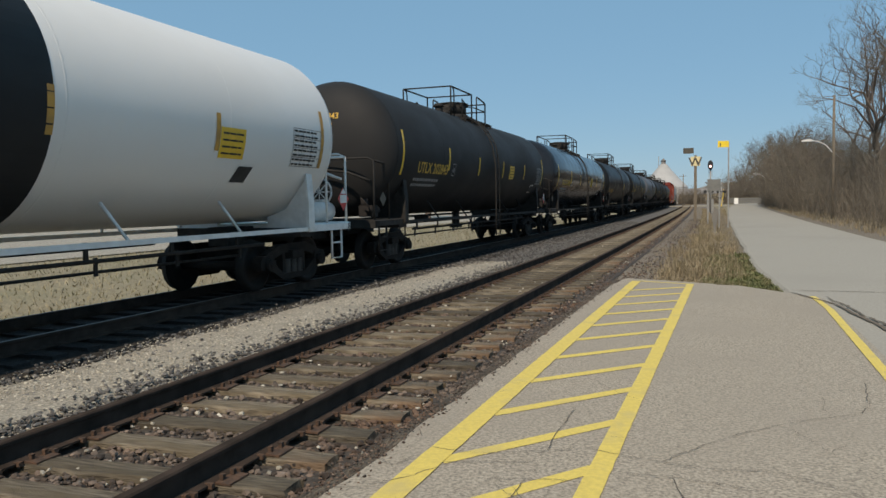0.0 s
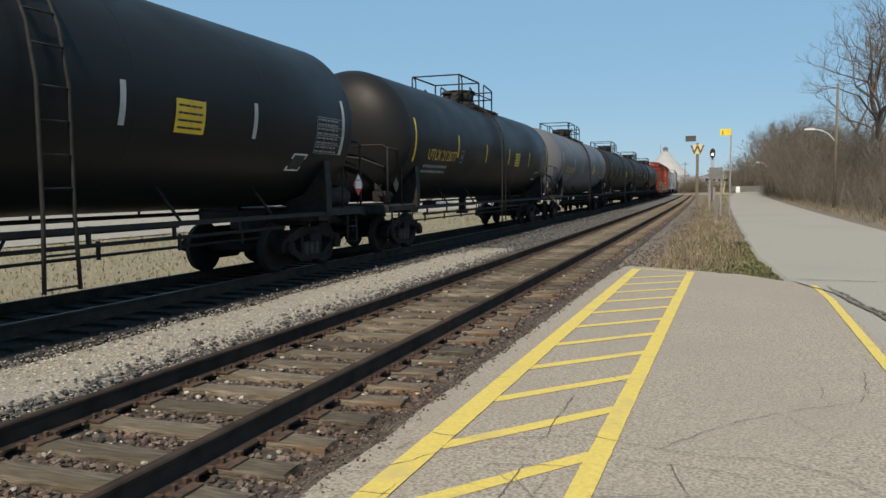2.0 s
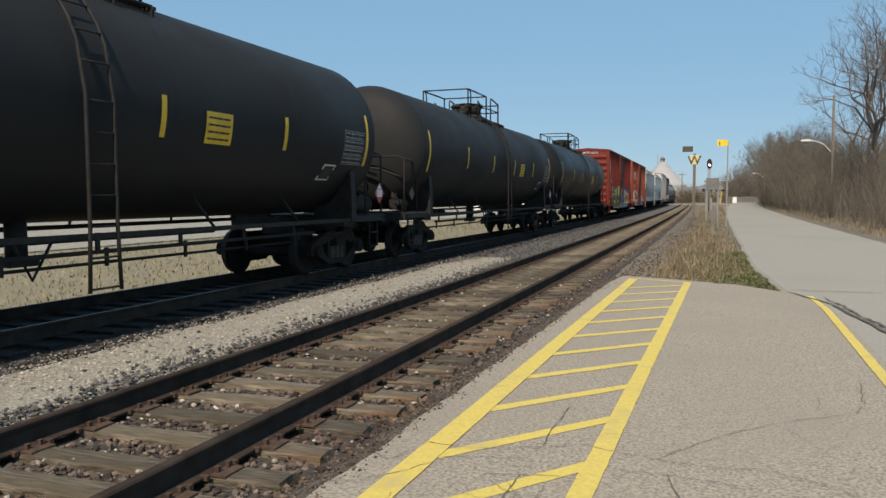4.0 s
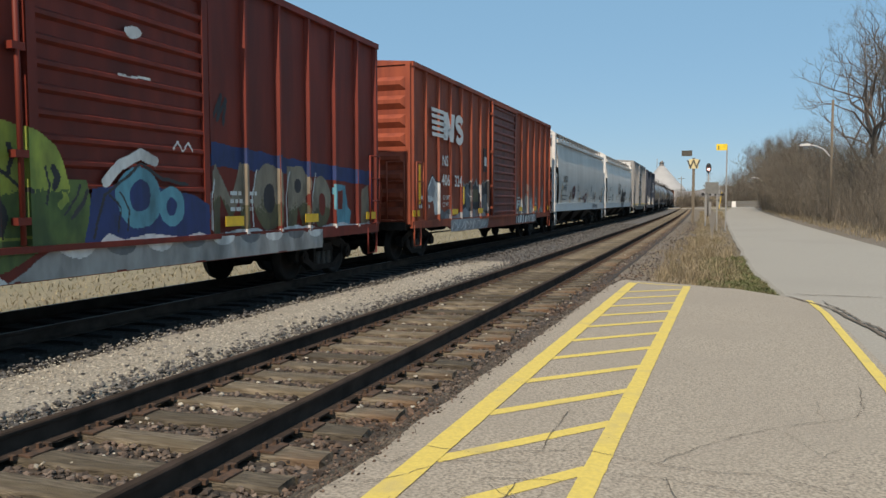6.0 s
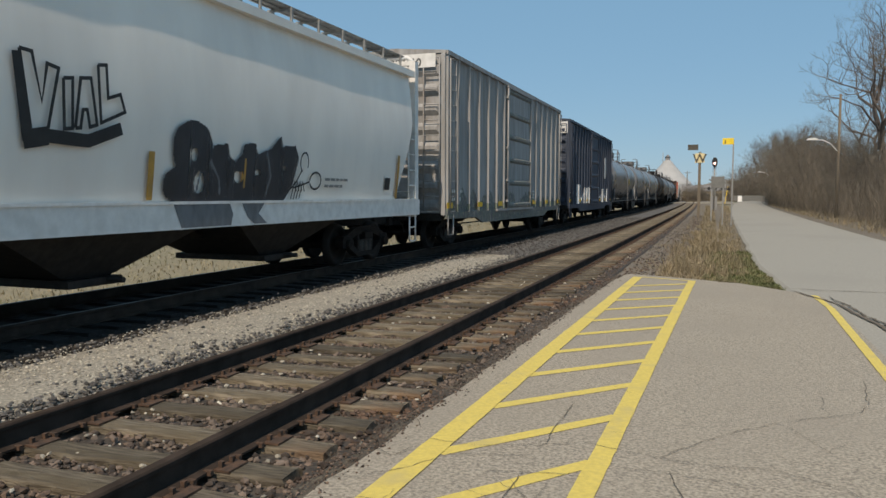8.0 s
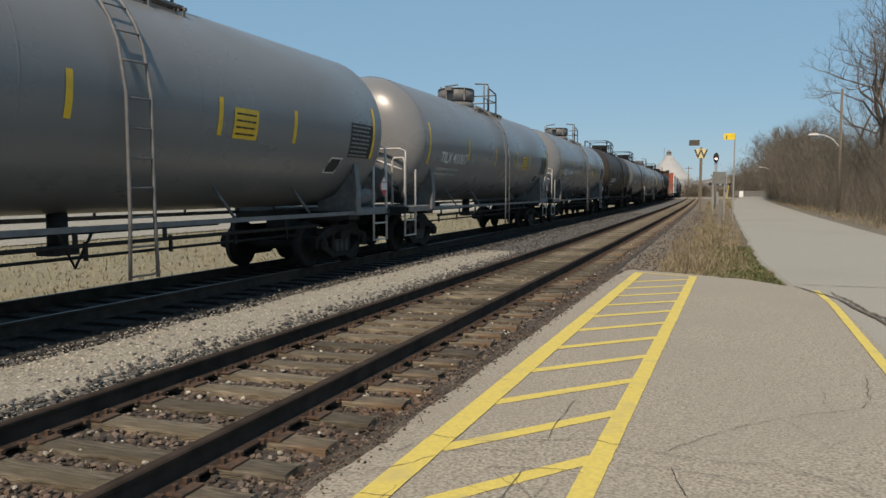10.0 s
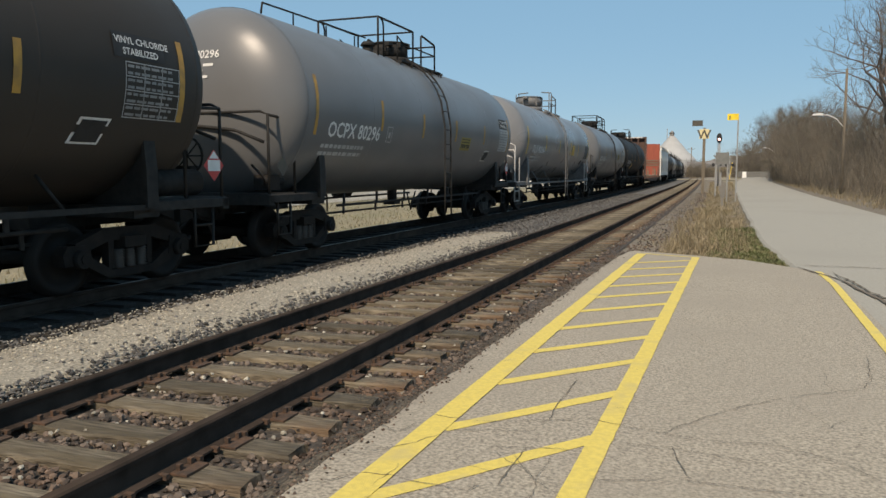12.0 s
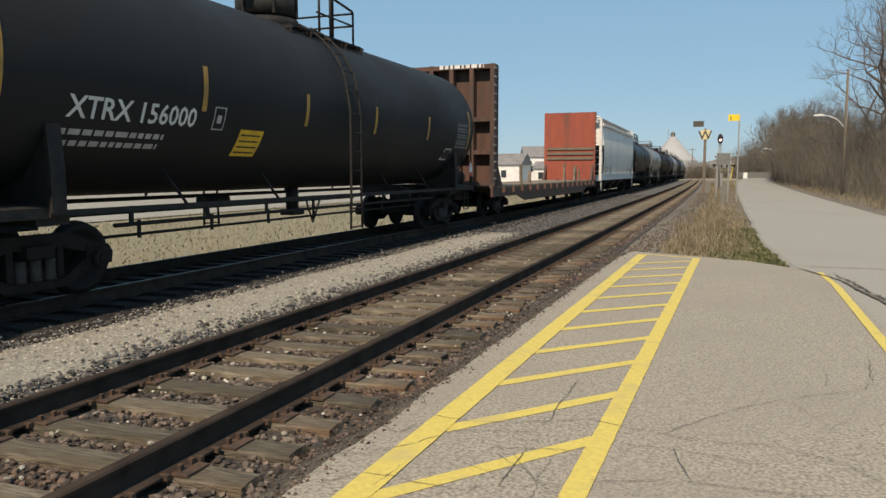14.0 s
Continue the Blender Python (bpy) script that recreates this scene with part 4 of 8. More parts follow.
for x, y, turn, size in ((9.2, 66, 30, 0.62), (10.8, 60, 120, 0.62), (10.4, 104, 300, 0.95), (9.8, 116, 80, 1.05), (11.5, 126, 160, 1.2), (10.6, 138, 20, 1.3),
                         (12.5, 150, 250, 1.5), (11.2, 165, 100, 1.5), (10.2, 180, 190, 1.55), (13, 188, 40, 1.6), (7.5, 222, 40, 1.15), (4.8, 230, 190, 0.95), (11.5, 226, 310, 1.5), (9.5, 240, 10, 1.4)):
    again(C, x, y, 0.3, turn, size, "bare tree above the scrub beside the road")
D = bare_tree(-35.5, 92, -0.4, 16.5, 0.34, 12, "bare tree with a pale crown standing behind the train", 6, base=0.3, first=0.16, spread=0.55, thin=0.95)
again(D, -40.0, 95, -0.4, 170, 1.0, "bare tree with a pale crown standing behind the train")


def scrub(name, places, label, seed):
    """Dense leafless undergrowth: sheaves of thin crooked stems."""
    rng = np.random.RandomState(seed)
    vs, fs = [], []
    o = 0
    for x, y, z, h in places:
        nst = 95
        for s in range(nst):
            p = np.array([x + rng.normal(0, 0.55), y + rng.normal(0, 0.9), z])
            d = np.array([rng.normal(0, 0.28), rng.normal(0, 0.28), 1.0])
            ln = h * rng.uniform(0.45, 1.08)
            w = rng.uniform(0.0025, 0.006) * (1 + y / 60)
            a = rng.uniform(0, math.pi)
            sd = np.array([math.cos(a), math.sin(a), 0])
            q = [p]
            for i in range(3):
                d = d + np.array([rng.normal(0, 0.18), rng.normal(0, 0.18), 0])
                q.append(q[-1] + d / np.linalg.norm(d) * ln / 3)
            for i in range(3):
                w0, w1 = w * (1 - i * 0.3), w * (1 - (i + 1) * 0.3)
                vs += [q[i] - sd * w0, q[i] + sd * w0, q[i + 1] + sd * w1, q[i + 1] - sd * w1]
                fs.append((o, o + 1, o + 2, o + 3))
                o += 4
            for i in range(13):
                k = rng.randint(0, 3)
                f = rng.uniform()
                c = q[k] * (1 - f) + q[k + 1] * f
                e = c + np.array([rng.normal(0, 0.5), rng.normal(0, 0.5), rng.uniform(0.05, 0.7)]) * h * 0.13
                vs += [c - sd * w * 0.5, c + sd * w * 0.5, e]
                fs.append((o, o + 1, o + 2))
                o += 3
    me = bpy.data.meshes.new(name)
    me.from_pydata([tuple(v) for v in vs], [], fs)
    me.materials.append(M["twig"])
    return tagged(new(name, me), label, "scrub", kind="stuff")


rng = np.random.RandomState(77)
places = []
for y in np.arange(30, 175, 1.5):
    c = road_edges(y)[1]
    rows = 4 if y < 100 else 3
    for k in range(rows):
        hgt = (2.6 + 1.2 * k) * (1 + 0.45 * noise.noise((y * 0.21, k * 3.0, 0))) + max(0, min(3.8, (y - 48) * 0.07)) + max(0, min(2.6, (y - 80) * 0.09)) * (0.8 + 0.5 * noise.noise((y * 0.12, 7.0, k * 1.3)))
        places.append((c + 2.3 + 1.7 * k + rng.uniform(-0.7, 0.7), y + rng.uniform(-0.8, 0.8), 0.2, hgt))
places += [(3.5 + rng.uniform(0, 11), 214 + rng.uniform(0, 45), 0.1, rng.uniform(6, 12)) for _ in range(46)]
scrub("undergrowth", places, "dense brown leafless undergrowth along the road", 5)
places = [(c, y, -0.4, h) for c, y, h in [(-4 + rng.uniform(-10, 14), 250 + rng.uniform(0, 40), rng.uniform(4, 7)) for _ in range(26)] + [(-20 + rng.uniform(0, 17), 226 + rng.uniform(0, 18), rng.uniform(3.5, 6.2)) for _ in range(34)]]
scrub("undergrowth", places, "distant leafless bushes beyond the crossing", 6)
places = [(-60 - rng.uniform(0, 60), 40 + rng.uniform(0, 240), -0.4, rng.uniform(4, 7)) for _ in range(60)]
scrub("undergrowth", places, "distant leafless bushes beyond the lot", 7)


def backdrop_woods():
    """A far belt of woods that closes the view."""
    b = Build()
    rng = random.Random(3)
    xs = np.linspace(-520, 420, 320)
    pts = []
    for i, x in enumerate(xs):
        y = 560 - 0.0006 * x * x
        h = 11 + 4 * noise.noise((x * 0.02, 0, 0)) + 2.2 * noise.noise((x * 0.11, 1, 0)) + rng.uniform(-0.6, 0.6)
        pts += [(x, y, -2), (x + rng.uniform(-1, 1), y + 3, h * 0.7), (x + rng.uniform(-2, 2), y + 9, h)]
    b.add(pts, [(3 * i + k, 3 * i + k + 1, 3 * i + k + 4, 3 * i + k + 3) for i in range(len(xs) - 1) for k in range(2)])
    tagged(new("backdrop", b.mesh("backdrop", "twig", False)), "far belt of leafless woods on the horizon", "woods", kind="structure")


backdrop_woods()

# ======== signs, signals, lamps ========
def pole(b, x, y, z0, z1, r, n=8):
    b.cyl((x, y, z0), (x, y, z1), r, n)


s = thing("flag_sign", "small yellow flag-shaped sign on a thin grey steel post", "sign", m=pose(0.60, 43.4, 0.0))
part("post", Build().box((0, 0, 2.3), (0.07, 0.05, 4.7)), "galvanised", s)
b = Build()
b.box((-0.27, -0.04, 4.55), (0.56, 0.012, 0.34))
part("plate", b, "sign_yellow", s, "yellow plate")
b = Build()
b.box((-0.42, -0.05, 4.52), (0.05, 0.006, 0.20))
part("plate_mark", b, "sign_dark", s)
s = thing("whistle_sign", "weathered post with cream W board and small dark plate", "sign", m=pose(-1.50, 60, 0.0))
part("post", Build().box((0, 0, 2.4), (0.20, 0.10, 5.0)), "weathered_wood", s)
b = Build()
b.prism([(-0.34, 4.10), (0.34, 4.10), (0.34, 4.80), (-0.34, 4.80)], "y", -0.10, -0.07)
wb = part("board", b, "sign_cream", s, "square cream board")
b = Build()
pts, faces = letters("W", 0.92)
wd = max(p[0] for p in pts)
b.add([(x - wd / 2, -0.11, 4.1 + z) for x, z in pts], faces)
part("letter", b, "sign_dark", wb)
b = Build()
b.box((-0.50, -0.08, 5.25), (0.75, 0.03, 0.42))
part("plate", b, "sign_dark", s, "dark plate")
s = thing("signal_panel", "grey rectangular sign panel on two posts by the track", "sign", m=pose(-0.10, 52, 0.0))
for x in (-0.42, 0.28):
    part("post", Build().box((x, 0, 1.4), (0.09, 0.06, 3.0)), "galvanised", s)
part("panel", Build().box((-0.05, -0.06, 2.5), (0.80, 0.03, 0.75)), "sign_grey", s)
s = thing("marker_post", "white-painted wooden marker post beside the track", "post", m=pose(0.15, 44, 0.0))
part("post", Build().box((0, 0, 0.6), (0.07, 0.06, 1.5)), "galvanised", s)


def signal(x, y, lit, label):
    s = thing("railway_signal", label, "railway signal", m=pose(x, y, 0))
    b = Build()
    pole(b, 0, 0, -0.2, 5.9, 0.09)
    part("mast", b, "galvanised", s)
    b = Build()
    b.prism([(0.30 * math.cos(a), 5.35 + 0.55 * math.sin(a)) for a in np.linspace(0, 2 * math.pi, 20)[:-1]], "y", -0.10, -0.05)
    part("target", b, "black", s, "black oval backboard")
    b = Build()
    b.cyl((0, -0.45, 5.2), (0, -0.05, 5.2), 0.15, 14, 0.12)
    part("hood", b, "black", s)
    b = Build()
    b.cyl((0, -0.47, 5.2), (0, -0.44, 5.2), 0.13, 14)
    part("lens", b, lit, s, "lit signal lens")
    b = Build()
    ladder_flat(b, 0.0, 0.18, 0.1, 5.0, 0.35, "x")
    part("ladder", b, "galvanised", s)
    b = Build()
    b.box((0, 0.3, 0.8), (0.7, 0.5, 1.5))
    part("case", b, "galvanised", s)
    return s


def glowing(name, c, power):
    m = bpy.data.materials.new(name)
    m.use_nodes = True
    p = m.node_tree.nodes["Principled BSDF"]
    p.inputs["Base Color"].default_value = (*c, 1)
    p.inputs["Emission Color"].default_value = (*c, 1)
    p.inputs["Emission Strength"].default_value = power
    M[name] = m


glowing("signal_lamp", (1.0, 0.55, 0.5), 3.0)
signal(-0.65, 90, "signal_lamp", "railway signal mast with a black oval head showing a light")

for x, y in ((-1.4, 150), (0.9, 158)):
    s = thing("crossing_signal", "distant level crossing mast with lights and striped gate arm", "crossing signal", "crossing signals", m=pose(x, y, 0.2))
    b = Build()
    pole(b, 0, 0, -0.4, 4.4, 0.1)
    part("mast", b, "galvanised", s)
    b = Build()
    b.box((0, -0.1, 3.9), (1.6, 0.05, 0.22), (0, 45, 0))
    b.box((0, -0.12, 3.9), (1.6, 0.05, 0.22), (0, -45, 0))
    part("crossbuck", b, "sign_grey", s)
    b = Build()
    b.box((0, -0.1, 2.7), (1.5, 0.12, 0.12))
    for q in (-0.6, 0.6):
        b.cyl((q, -0.25, 2.7), (q, -0.1, 2.7), 0.3, 14)
    part("lights", b, "black", s)
    b = Build()
    b.box((0.25, -0.2, 1.5), (0.10, 0.06, 3.4), (0, 8, 0))
    part("gate_arm", b, "sign_yellow", s)
    b = Build()
    b.box((0.0, 0.1, 0.7), (0.6, 0.5, 1.0))
    part("gate_motor", b, "galvanised", s)


def street_lamp(x, y, h, reach, label, arm=None):
    s = thing("street_lamp", label, "street lamp", "street lamps", m=pose(x, y, 0.1))
    b = Build()
    b.cyl((0, 0, -0.2), (0, 0, h), 0.10, 9, 0.07)
    h = arm or h
    part("pole", b, "weathered_wood", s)
    b = Build()
    b.tube([(0, 0, h - 0.9), (-reach * 0.35, 0, h - 0.35), (-reach * 0.7, 0, h - 0.12), (-reach, 0, h - 0.08)], 0.026)
    part("arm", b, "white_wall", s)
    b = Build()
    b.prism([(-reach - 0.55, h - 0.10), (-reach - 0.5, h - 0.02), (-reach - 0.1, h + 0.03), (-reach + 0.05, h - 0.02), (-reach + 0.05, h - 0.12)], "y", -0.13, 0.13)
    part("lamp_head", b, "white_wall", s)


street_lamp(6.75, 52, 7.75, 1.25, "pale curved-arm street lamp on a wooden pole", 5.1)
street_lamp(7.25, 129, 5.3, 1.25, "far street lamp on a pole beside the road")
# fence at the bend of the road
f = thing("fence", "low pale board fence across the bend of the road", "fence")
for k in range(9):
    x = 3.2 + 0.95 * k
    part("post", Build().box((x, 205, 0.9), (0.14, 0.14, 1.7)), "weathered_wood", f)
    if k < 8:
        for z in (0.5, 0.95, 1.4):
            part("board", Build().box((x + 0.47, 204.92, z), (0.95, 0.05, 0.34)), "sign_grey", f)
s = thing("barrier_block", "white barrier block at the end of the fence", "barrier", m=pose(4.6, 200, 0.1))
part("block", Build().box((0, 0, 0.7), (1.0, 0.6, 1.5), taper=0.9), "white_wall", s)

# ======== distant buildings ========
s = thing("storage_dome", "white conical storage roof with a small cupola on top", "dome", m=pose(-17.5, 275, 0))
b = Build()
n = 28
prof = [(8.2, 0), (8.2, 5.6), (7.8, 6.2), (5.4, 8.6), (3.0, 11.4), (1.2, 13.6), (0.9, 13.9)]
pts = [(r * math.cos(2 * math.pi * k / n), r * math.sin(2 * math.pi * k / n), z) for r, z in prof for k in range(n)]
b.add(pts, [(j * n + k, j * n + (k + 1) % n, (j + 1) * n + (k + 1) % n, (j + 1) * n + k) for j in range(len(prof) - 1) for k in range(n)])
part("roof", b, "dome_white", s)
part("cupola", Build().cyl((0, 0, 13.3), (0, 0, 14.8), 0.8, 10).cyl((0, 0, 14.8), (0, 0, 15.8), 1.0, 10, 0.1), "grey_roof", s)
part("mast", Build().cyl((-1.6, 0, 10), (-1.6, 0, 16.5), 0.12, 6), "galvanised", s)


def house(x, y, w, d, h, wall, label, roof=2.0, turn=0):
    s = thing("house", label, "building", "distant buildings", m=pose(x, y, -0.3, 0, 0, turn))
    part("wall", Build().box((0, 0, h / 2), (w, d, h)), wall, s)
    part("roof", Build().prism([(-d / 2 - 0.3, h), (d / 2 + 0.3, h), (0, h + roof)], "x", -w / 2 - 0.3, w / 2 + 0.3), "grey_roof", s)
    k = 0
    for i in np.arange(-w / 2 + 1.2, w / 2 - 0.6, 2.2):
        q = part("window", Build().box((i, -d / 2 - 0.01, h * 0.55), (1.0, 0.08, 1.3)), "white_wall", s)
        part("pane", Build().box((i, -d / 2 - 0.06, h * 0.55), (0.84, 0.03, 1.14)), "glass", q)


house(-33, 118, 6, 7, 3.2, "white_wall", "small white house beyond the lot", 1.8)
house(-27.5, 124, 4, 5, 2.6, "white_wall", "white shed beyond the lot", 1.2)
house(-34, 150, 9, 8, 5.0, "white_wall", "white house far behind the train", 2.2, 20)
house(-6.5, 262, 10, 8, 3.2, "tan_wall", "low tan building beyond the crossing", 2.0)
house(1.5, 300, 12, 9, 3.6, "tan_wall", "low building beyond the crossing", 2.5)
p = thing("utility_pole", "distant wooden utility pole with a crossarm", "utility pole", "utility poles", m=pose(-9.5, 240, 0))
part("post", Build().cyl((0, 0, -0.3), (0, 0, 9), 0.16, 8, 0.11), "weathered_wood", p)
part("crossarm", Build().box((0, 0, 8.4), (2.2, 0.12, 0.14)), "weathered_wood", p)
# road over the tracks at the crossing
b = Build()
b.box((-6, 166, 0.06), (40, 7, 0.18))
tagged(new("crossing_road", b.mesh("crossing_road", "road")), "pale paved level crossing over both tracks", "road", kind="structure")


# ======== rolling stock ========
def lathe_x(b, prof, n, yc, zc):
    pts = [(x, yc + r * math.cos(2 * math.pi * k / n), zc + r * math.sin(2 * math.pi * k / n)) for x, r in prof for k in range(n)]
    return b.add(pts, [(j * n + k, j * n + (k + 1) % n, (j + 1) * n + (k + 1) % n, (j + 1) * n + k) for j in range(len(prof) - 1) for k in range(n)], True)


def wheel_build(sgn):
    b = Build()
    lathe_x(b, [(sgn * x, r) for x, r in ((0.70, 0.001), (0.70, 0.10), (0.735, 0.13), (0.735, 0.31), (0.70, 0.36), (0.70, 0.455), (0.715, 0.475), (0.735, 0.45), (0.83, 0.44), (0.84, 0.36), (0.79, 0.32), (0.79, 0.14), (0.86, 0.12), (0.86, 0.001))], 26, 0, 0.44)
    return b


def frame_build(sgn):
    b = Build()
    x = sgn * 1.0
    out = [(-1.12, 0.36), (-1.10, 0.58), (-0.92, 0.64), (-0.45, 0.80), (0.45, 0.80), (0.92, 0.64), (1.10, 0.58), (1.12, 0.36), (0.72, 0.36), (0.42, 0.19), (-0.42, 0.19), (-0.72, 0.36)]
    lo = [(-0.92, 0.64), (-0.45, 0.80), (0.45, 0.80), (0.92, 0.64), (0.80, 0.52), (0.36, 0.64), (-0.36, 0.64), (-0.80, 0.52)]
    b.prism(lo, "x", x - 0.07, x + 0.07)
    b.prism([(-0.80, 0.52), (-0.55, 0.38), (-0.36, 0.27), (0.36, 0.27), (0.55, 0.38), (0.80, 0.52), (0.72, 0.33), (0.42, 0.17), (-0.42, 0.17), (-0.72, 0.33)], "x", x - 0.08, x + 0.08)
    for s in (-1, 1):
        b.box((x, s * 0.34, 0.46), (0.12, 0.09, 0.36))
        b.prism([(s * 0.68, 0.36), (s * 0.72, 0.62), (s * 1.05, 0.62), (s * 1.12, 0.52), (s * 1.10, 0.38)], "x", x - 0.09, x + 0.09)
        b.cyl((x + sgn * 0.05, s * 0.875, 0.455), (x + sgn * 0.17, s * 0.875, 0.455), 0.115, 12)
        b.cyl((x + sgn * 0.17, s * 0.875, 0.455), (x + sgn * 0.185, s * 0.875, 0.455), 0.06, 6)
    return b


def spring_build(sgn):
    b = Build()
    for y in (-0.2, 0.0, 0.2):
        prof = []
        for i in range(15):
            prof.append((0.27 + 0.018 * i, 0.075 + (0.018 if i % 2 else -0.012)))
        n = 8
        pts = [(sgn * 1.02 + r * math.cos(2 * math.pi * k / n), y + r * math.sin(2 * math.pi * k / n), z) for z, r in prof for k in range(n)]
        b.add(pts, [(j * n + k, j * n + (k + 1) % n, (j + 1) * n + (k + 1) % n, (j + 1) * n + k) for j in range(len(prof) - 1) for k in range(n)], True)
    return b


def bolster_build():
    b = Build()
    b.prism([(-1.15, 0.54), (-0.5, 0.44), (0.5, 0.44), (1.15, 0.54), (1.15, 0.68), (0.5, 0.72), (-0.5, 0.72), (-1.15, 0.68)], "y", -0.19, 0.19)
    b.cyl((0, 0, 0.70), (0, 0, 0.86), 0.2, 12)
    for s in (-1, 1):
        b.box((0, s * 0.46, 0.38), (1.5, 0.08, 0.1))
        b.box((0.66, s * 0.42, 0.42), (0.08, 0.12, 0.25))
        b.box((-0.66, s * 0.42, 0.42), (0.08, 0.12, 0.25))
    return b


def truck(car, y):
    t = part("truck", kept("truck_bolster", "truck_steel", bolster_build), None, car, "four-wheeled cast steel truck", pose(0, y, 0))
    for s in (-1, 1):
        part("side_frame", kept(f"side_frame{s}", "truck_steel", lambda: frame_build(s)), None, t)
        part("spring", kept(f"spring{s}", "spring_steel", lambda: spring_build(s)), None, t, "coil spring nest")
        part("axle", kept("axle", "truck_steel", lambda: Build().cyl((-0.8, 0, 0.44), (0.8, 0, 0.44), 0.085, 10)), None, t, m=pose(0, s * 0.875, 0))
        for q in (-1, 1):
            part("wheel", kept(f"wheel{q}", "wheel_steel", lambda: wheel_build(q)), None, t, m=pose(0, s * 0.875, 0))
    return t


def coupler_build():
    b = Build()
    b.box((0, -0.45, 0.83), (0.16, 0.9, 0.18))
    b.prism([(-0.14, -0.05), (0.02, -0.18), (0.17, -0.12), (0.17, 0.02), (0.07, 0.06), (0.06, -0.04), (-0.03, -0.03), (-0.05, 0.06), (-0.15, 0.04)], "z", 0.70, 0.98)
    b.box((0, -0.85, 0.85), (0.34, 0.24, 0.34))
    b.tube([(0.3, -0.85, 0.8), (0.32, -0.4, 0.55), (0.22, 0.0, 0.42), (0.12, 0.15, 0.45)], 0.025)
    b.tube([(0.25, -0.8, 1.0), (0.9, -0.78, 0.95), (1.2, -0.76, 0.78), (1.25, -0.75, 0.6)], 0.014)
    return b


def couplers(car, hl):
    c = kept("coupler", "coupler_steel", coupler_build)
    part("coupler", c, None, car, m=pose(0, hl - 0.02, 0))
    part("coupler", c, None, car, m=pose(0, -hl + 0.02, 0, 0, 0, 180))




def on_tank(b, u, w, shape, lift=0.006):
    """Lays flat (y, height) points of a marking round the tank's near side."""
    pts, faces = shape
    out, r = [], TR
    for a, h in pts:
        ph = (w + h - TZ) / r
        out.append(((r + lift) * math.cos(ph), u + a, TZ + (r + lift) * math.sin(ph)))
    b.add(out, faces)


def patch(w, h, nx=1, nz=4, x0=0.0, z0=0.0):
    pts = [(x0 + w * i / nx, z0 + h * j / nz) for j in range(nz + 1) for i in range(nx + 1)]
    return pts, [(j * (nx + 1) + i, j * (nx + 1) + i + 1, (j + 1) * (nx + 1) + i + 1, (j + 1) * (nx + 1) + i) for j in range(nz) for i in range(nx)]


def bars(b, u, w, widths, size, gap, rng, lay):
    """Lines of writing too small to read, as rows of short bars."""
    for k, wid in enumerate(widths):
        x = 0.0
        while x < wid:
            q = min(rng.uniform(0.07, 0.2), wid - x)
            lay(b, u + x, w - k * gap, patch(q, size, 1, 1))
            x += q + size * 0.5


def diamond(b, u, w, s, lay):
    lay(b, u, w, ([(0, -s), (s, 0), (0, s), (-s, 0)], [(0, 1, 2, 3)]))


def on_side(x):
    def lay(b, u, w, shape):
        pts, faces = shape
        b.add([(x, u + a, w + h) for a, h in pts], faces)
    return lay


def on_front(y):
    def lay(b, u, w, shape):
        pts, faces = shape
        b.add([(u + a, y, w + h) for a, h in pts], faces)
    return lay


def tank_shell_build(hc, head, r):
    b = Build()
    prof = [(-hc - head, 0.001)]
    for i in range(1, 9):
        a = math.pi / 2 * i / 8
        prof.append((-hc - head * math.cos(a), r * math.sin(a)))
    full = prof + [(-hc * 0.66, r), (-hc * 0.33, r), (0, r), (hc * 0.33, r), (hc * 0.66, r)] + [(-y, q) for y, q in reversed(prof)]
    b.lathe_y(full, 56, 0, TZ)
    return b


def guard_rails(y0, y1, tall):
    """Bent rails of the guard frames on top: a long frame before the hatch, a shorter one behind it."""
    zt = TZ + TR + tall
    zs = TZ + math.sqrt(TR ** 2 - 0.78 ** 2)
    rails = []
    for x in (-0.78, 0.78):
        if y0 < 0:
            rails.append(([(x, y0, zs), (x, y0, zt - 0.02), (x, y0 + 0.02, zt), (x, 0.28, zt), (x, 0.30, zt - 0.02), (x, 0.30, zs)], 0.026))
            rails.append(([(x, y0 + 0.30, zs), (x, y0 + 0.30, zt - 0.16), (x, y0 + 0.25, zt - 0.05), (x, y0 + 0.15, zt)], 0.022))
            rails.append(([(x, -0.7, zs), (x, -0.7, zt - 0.26), (x, -0.2, zt - 0.44), (x, 0.3, zt - 0.42)], 0.02))
        else:
            rails.append(([(x, y0, zs), (x, y0, zt + 0.05)], 0.026))
            rails.append(([(x, y0 + 0.55, zs), (x, y0 + 0.55, zt), (x, y0 + 0.45, zt + 0.12), (x * 0.4, y0 + 0.45, zt + 0.16)], 0.026))
        rails.append(([(x, 0.85, zs), (x, 0.85, zt - 0.06), (x, 0.90, zt), (x, y1 - 0.05, zt - 0.10), (x, y1, zt - 0.14), (x, y1, zs)], 0.026))
        rails.append(([(x, 0.3, zt - 0.40), (x, y1, zt - 0.40)], 0.02))
    for y, z in ((y1, zt - 0.14), (y1, zt - 0.40)) + (((y0, zt), (0.30, zt)) if y0 < 0 else ()):
        rails.append(([(-0.78, y, z), (0.78, y, z)], 0.022))
    return rails


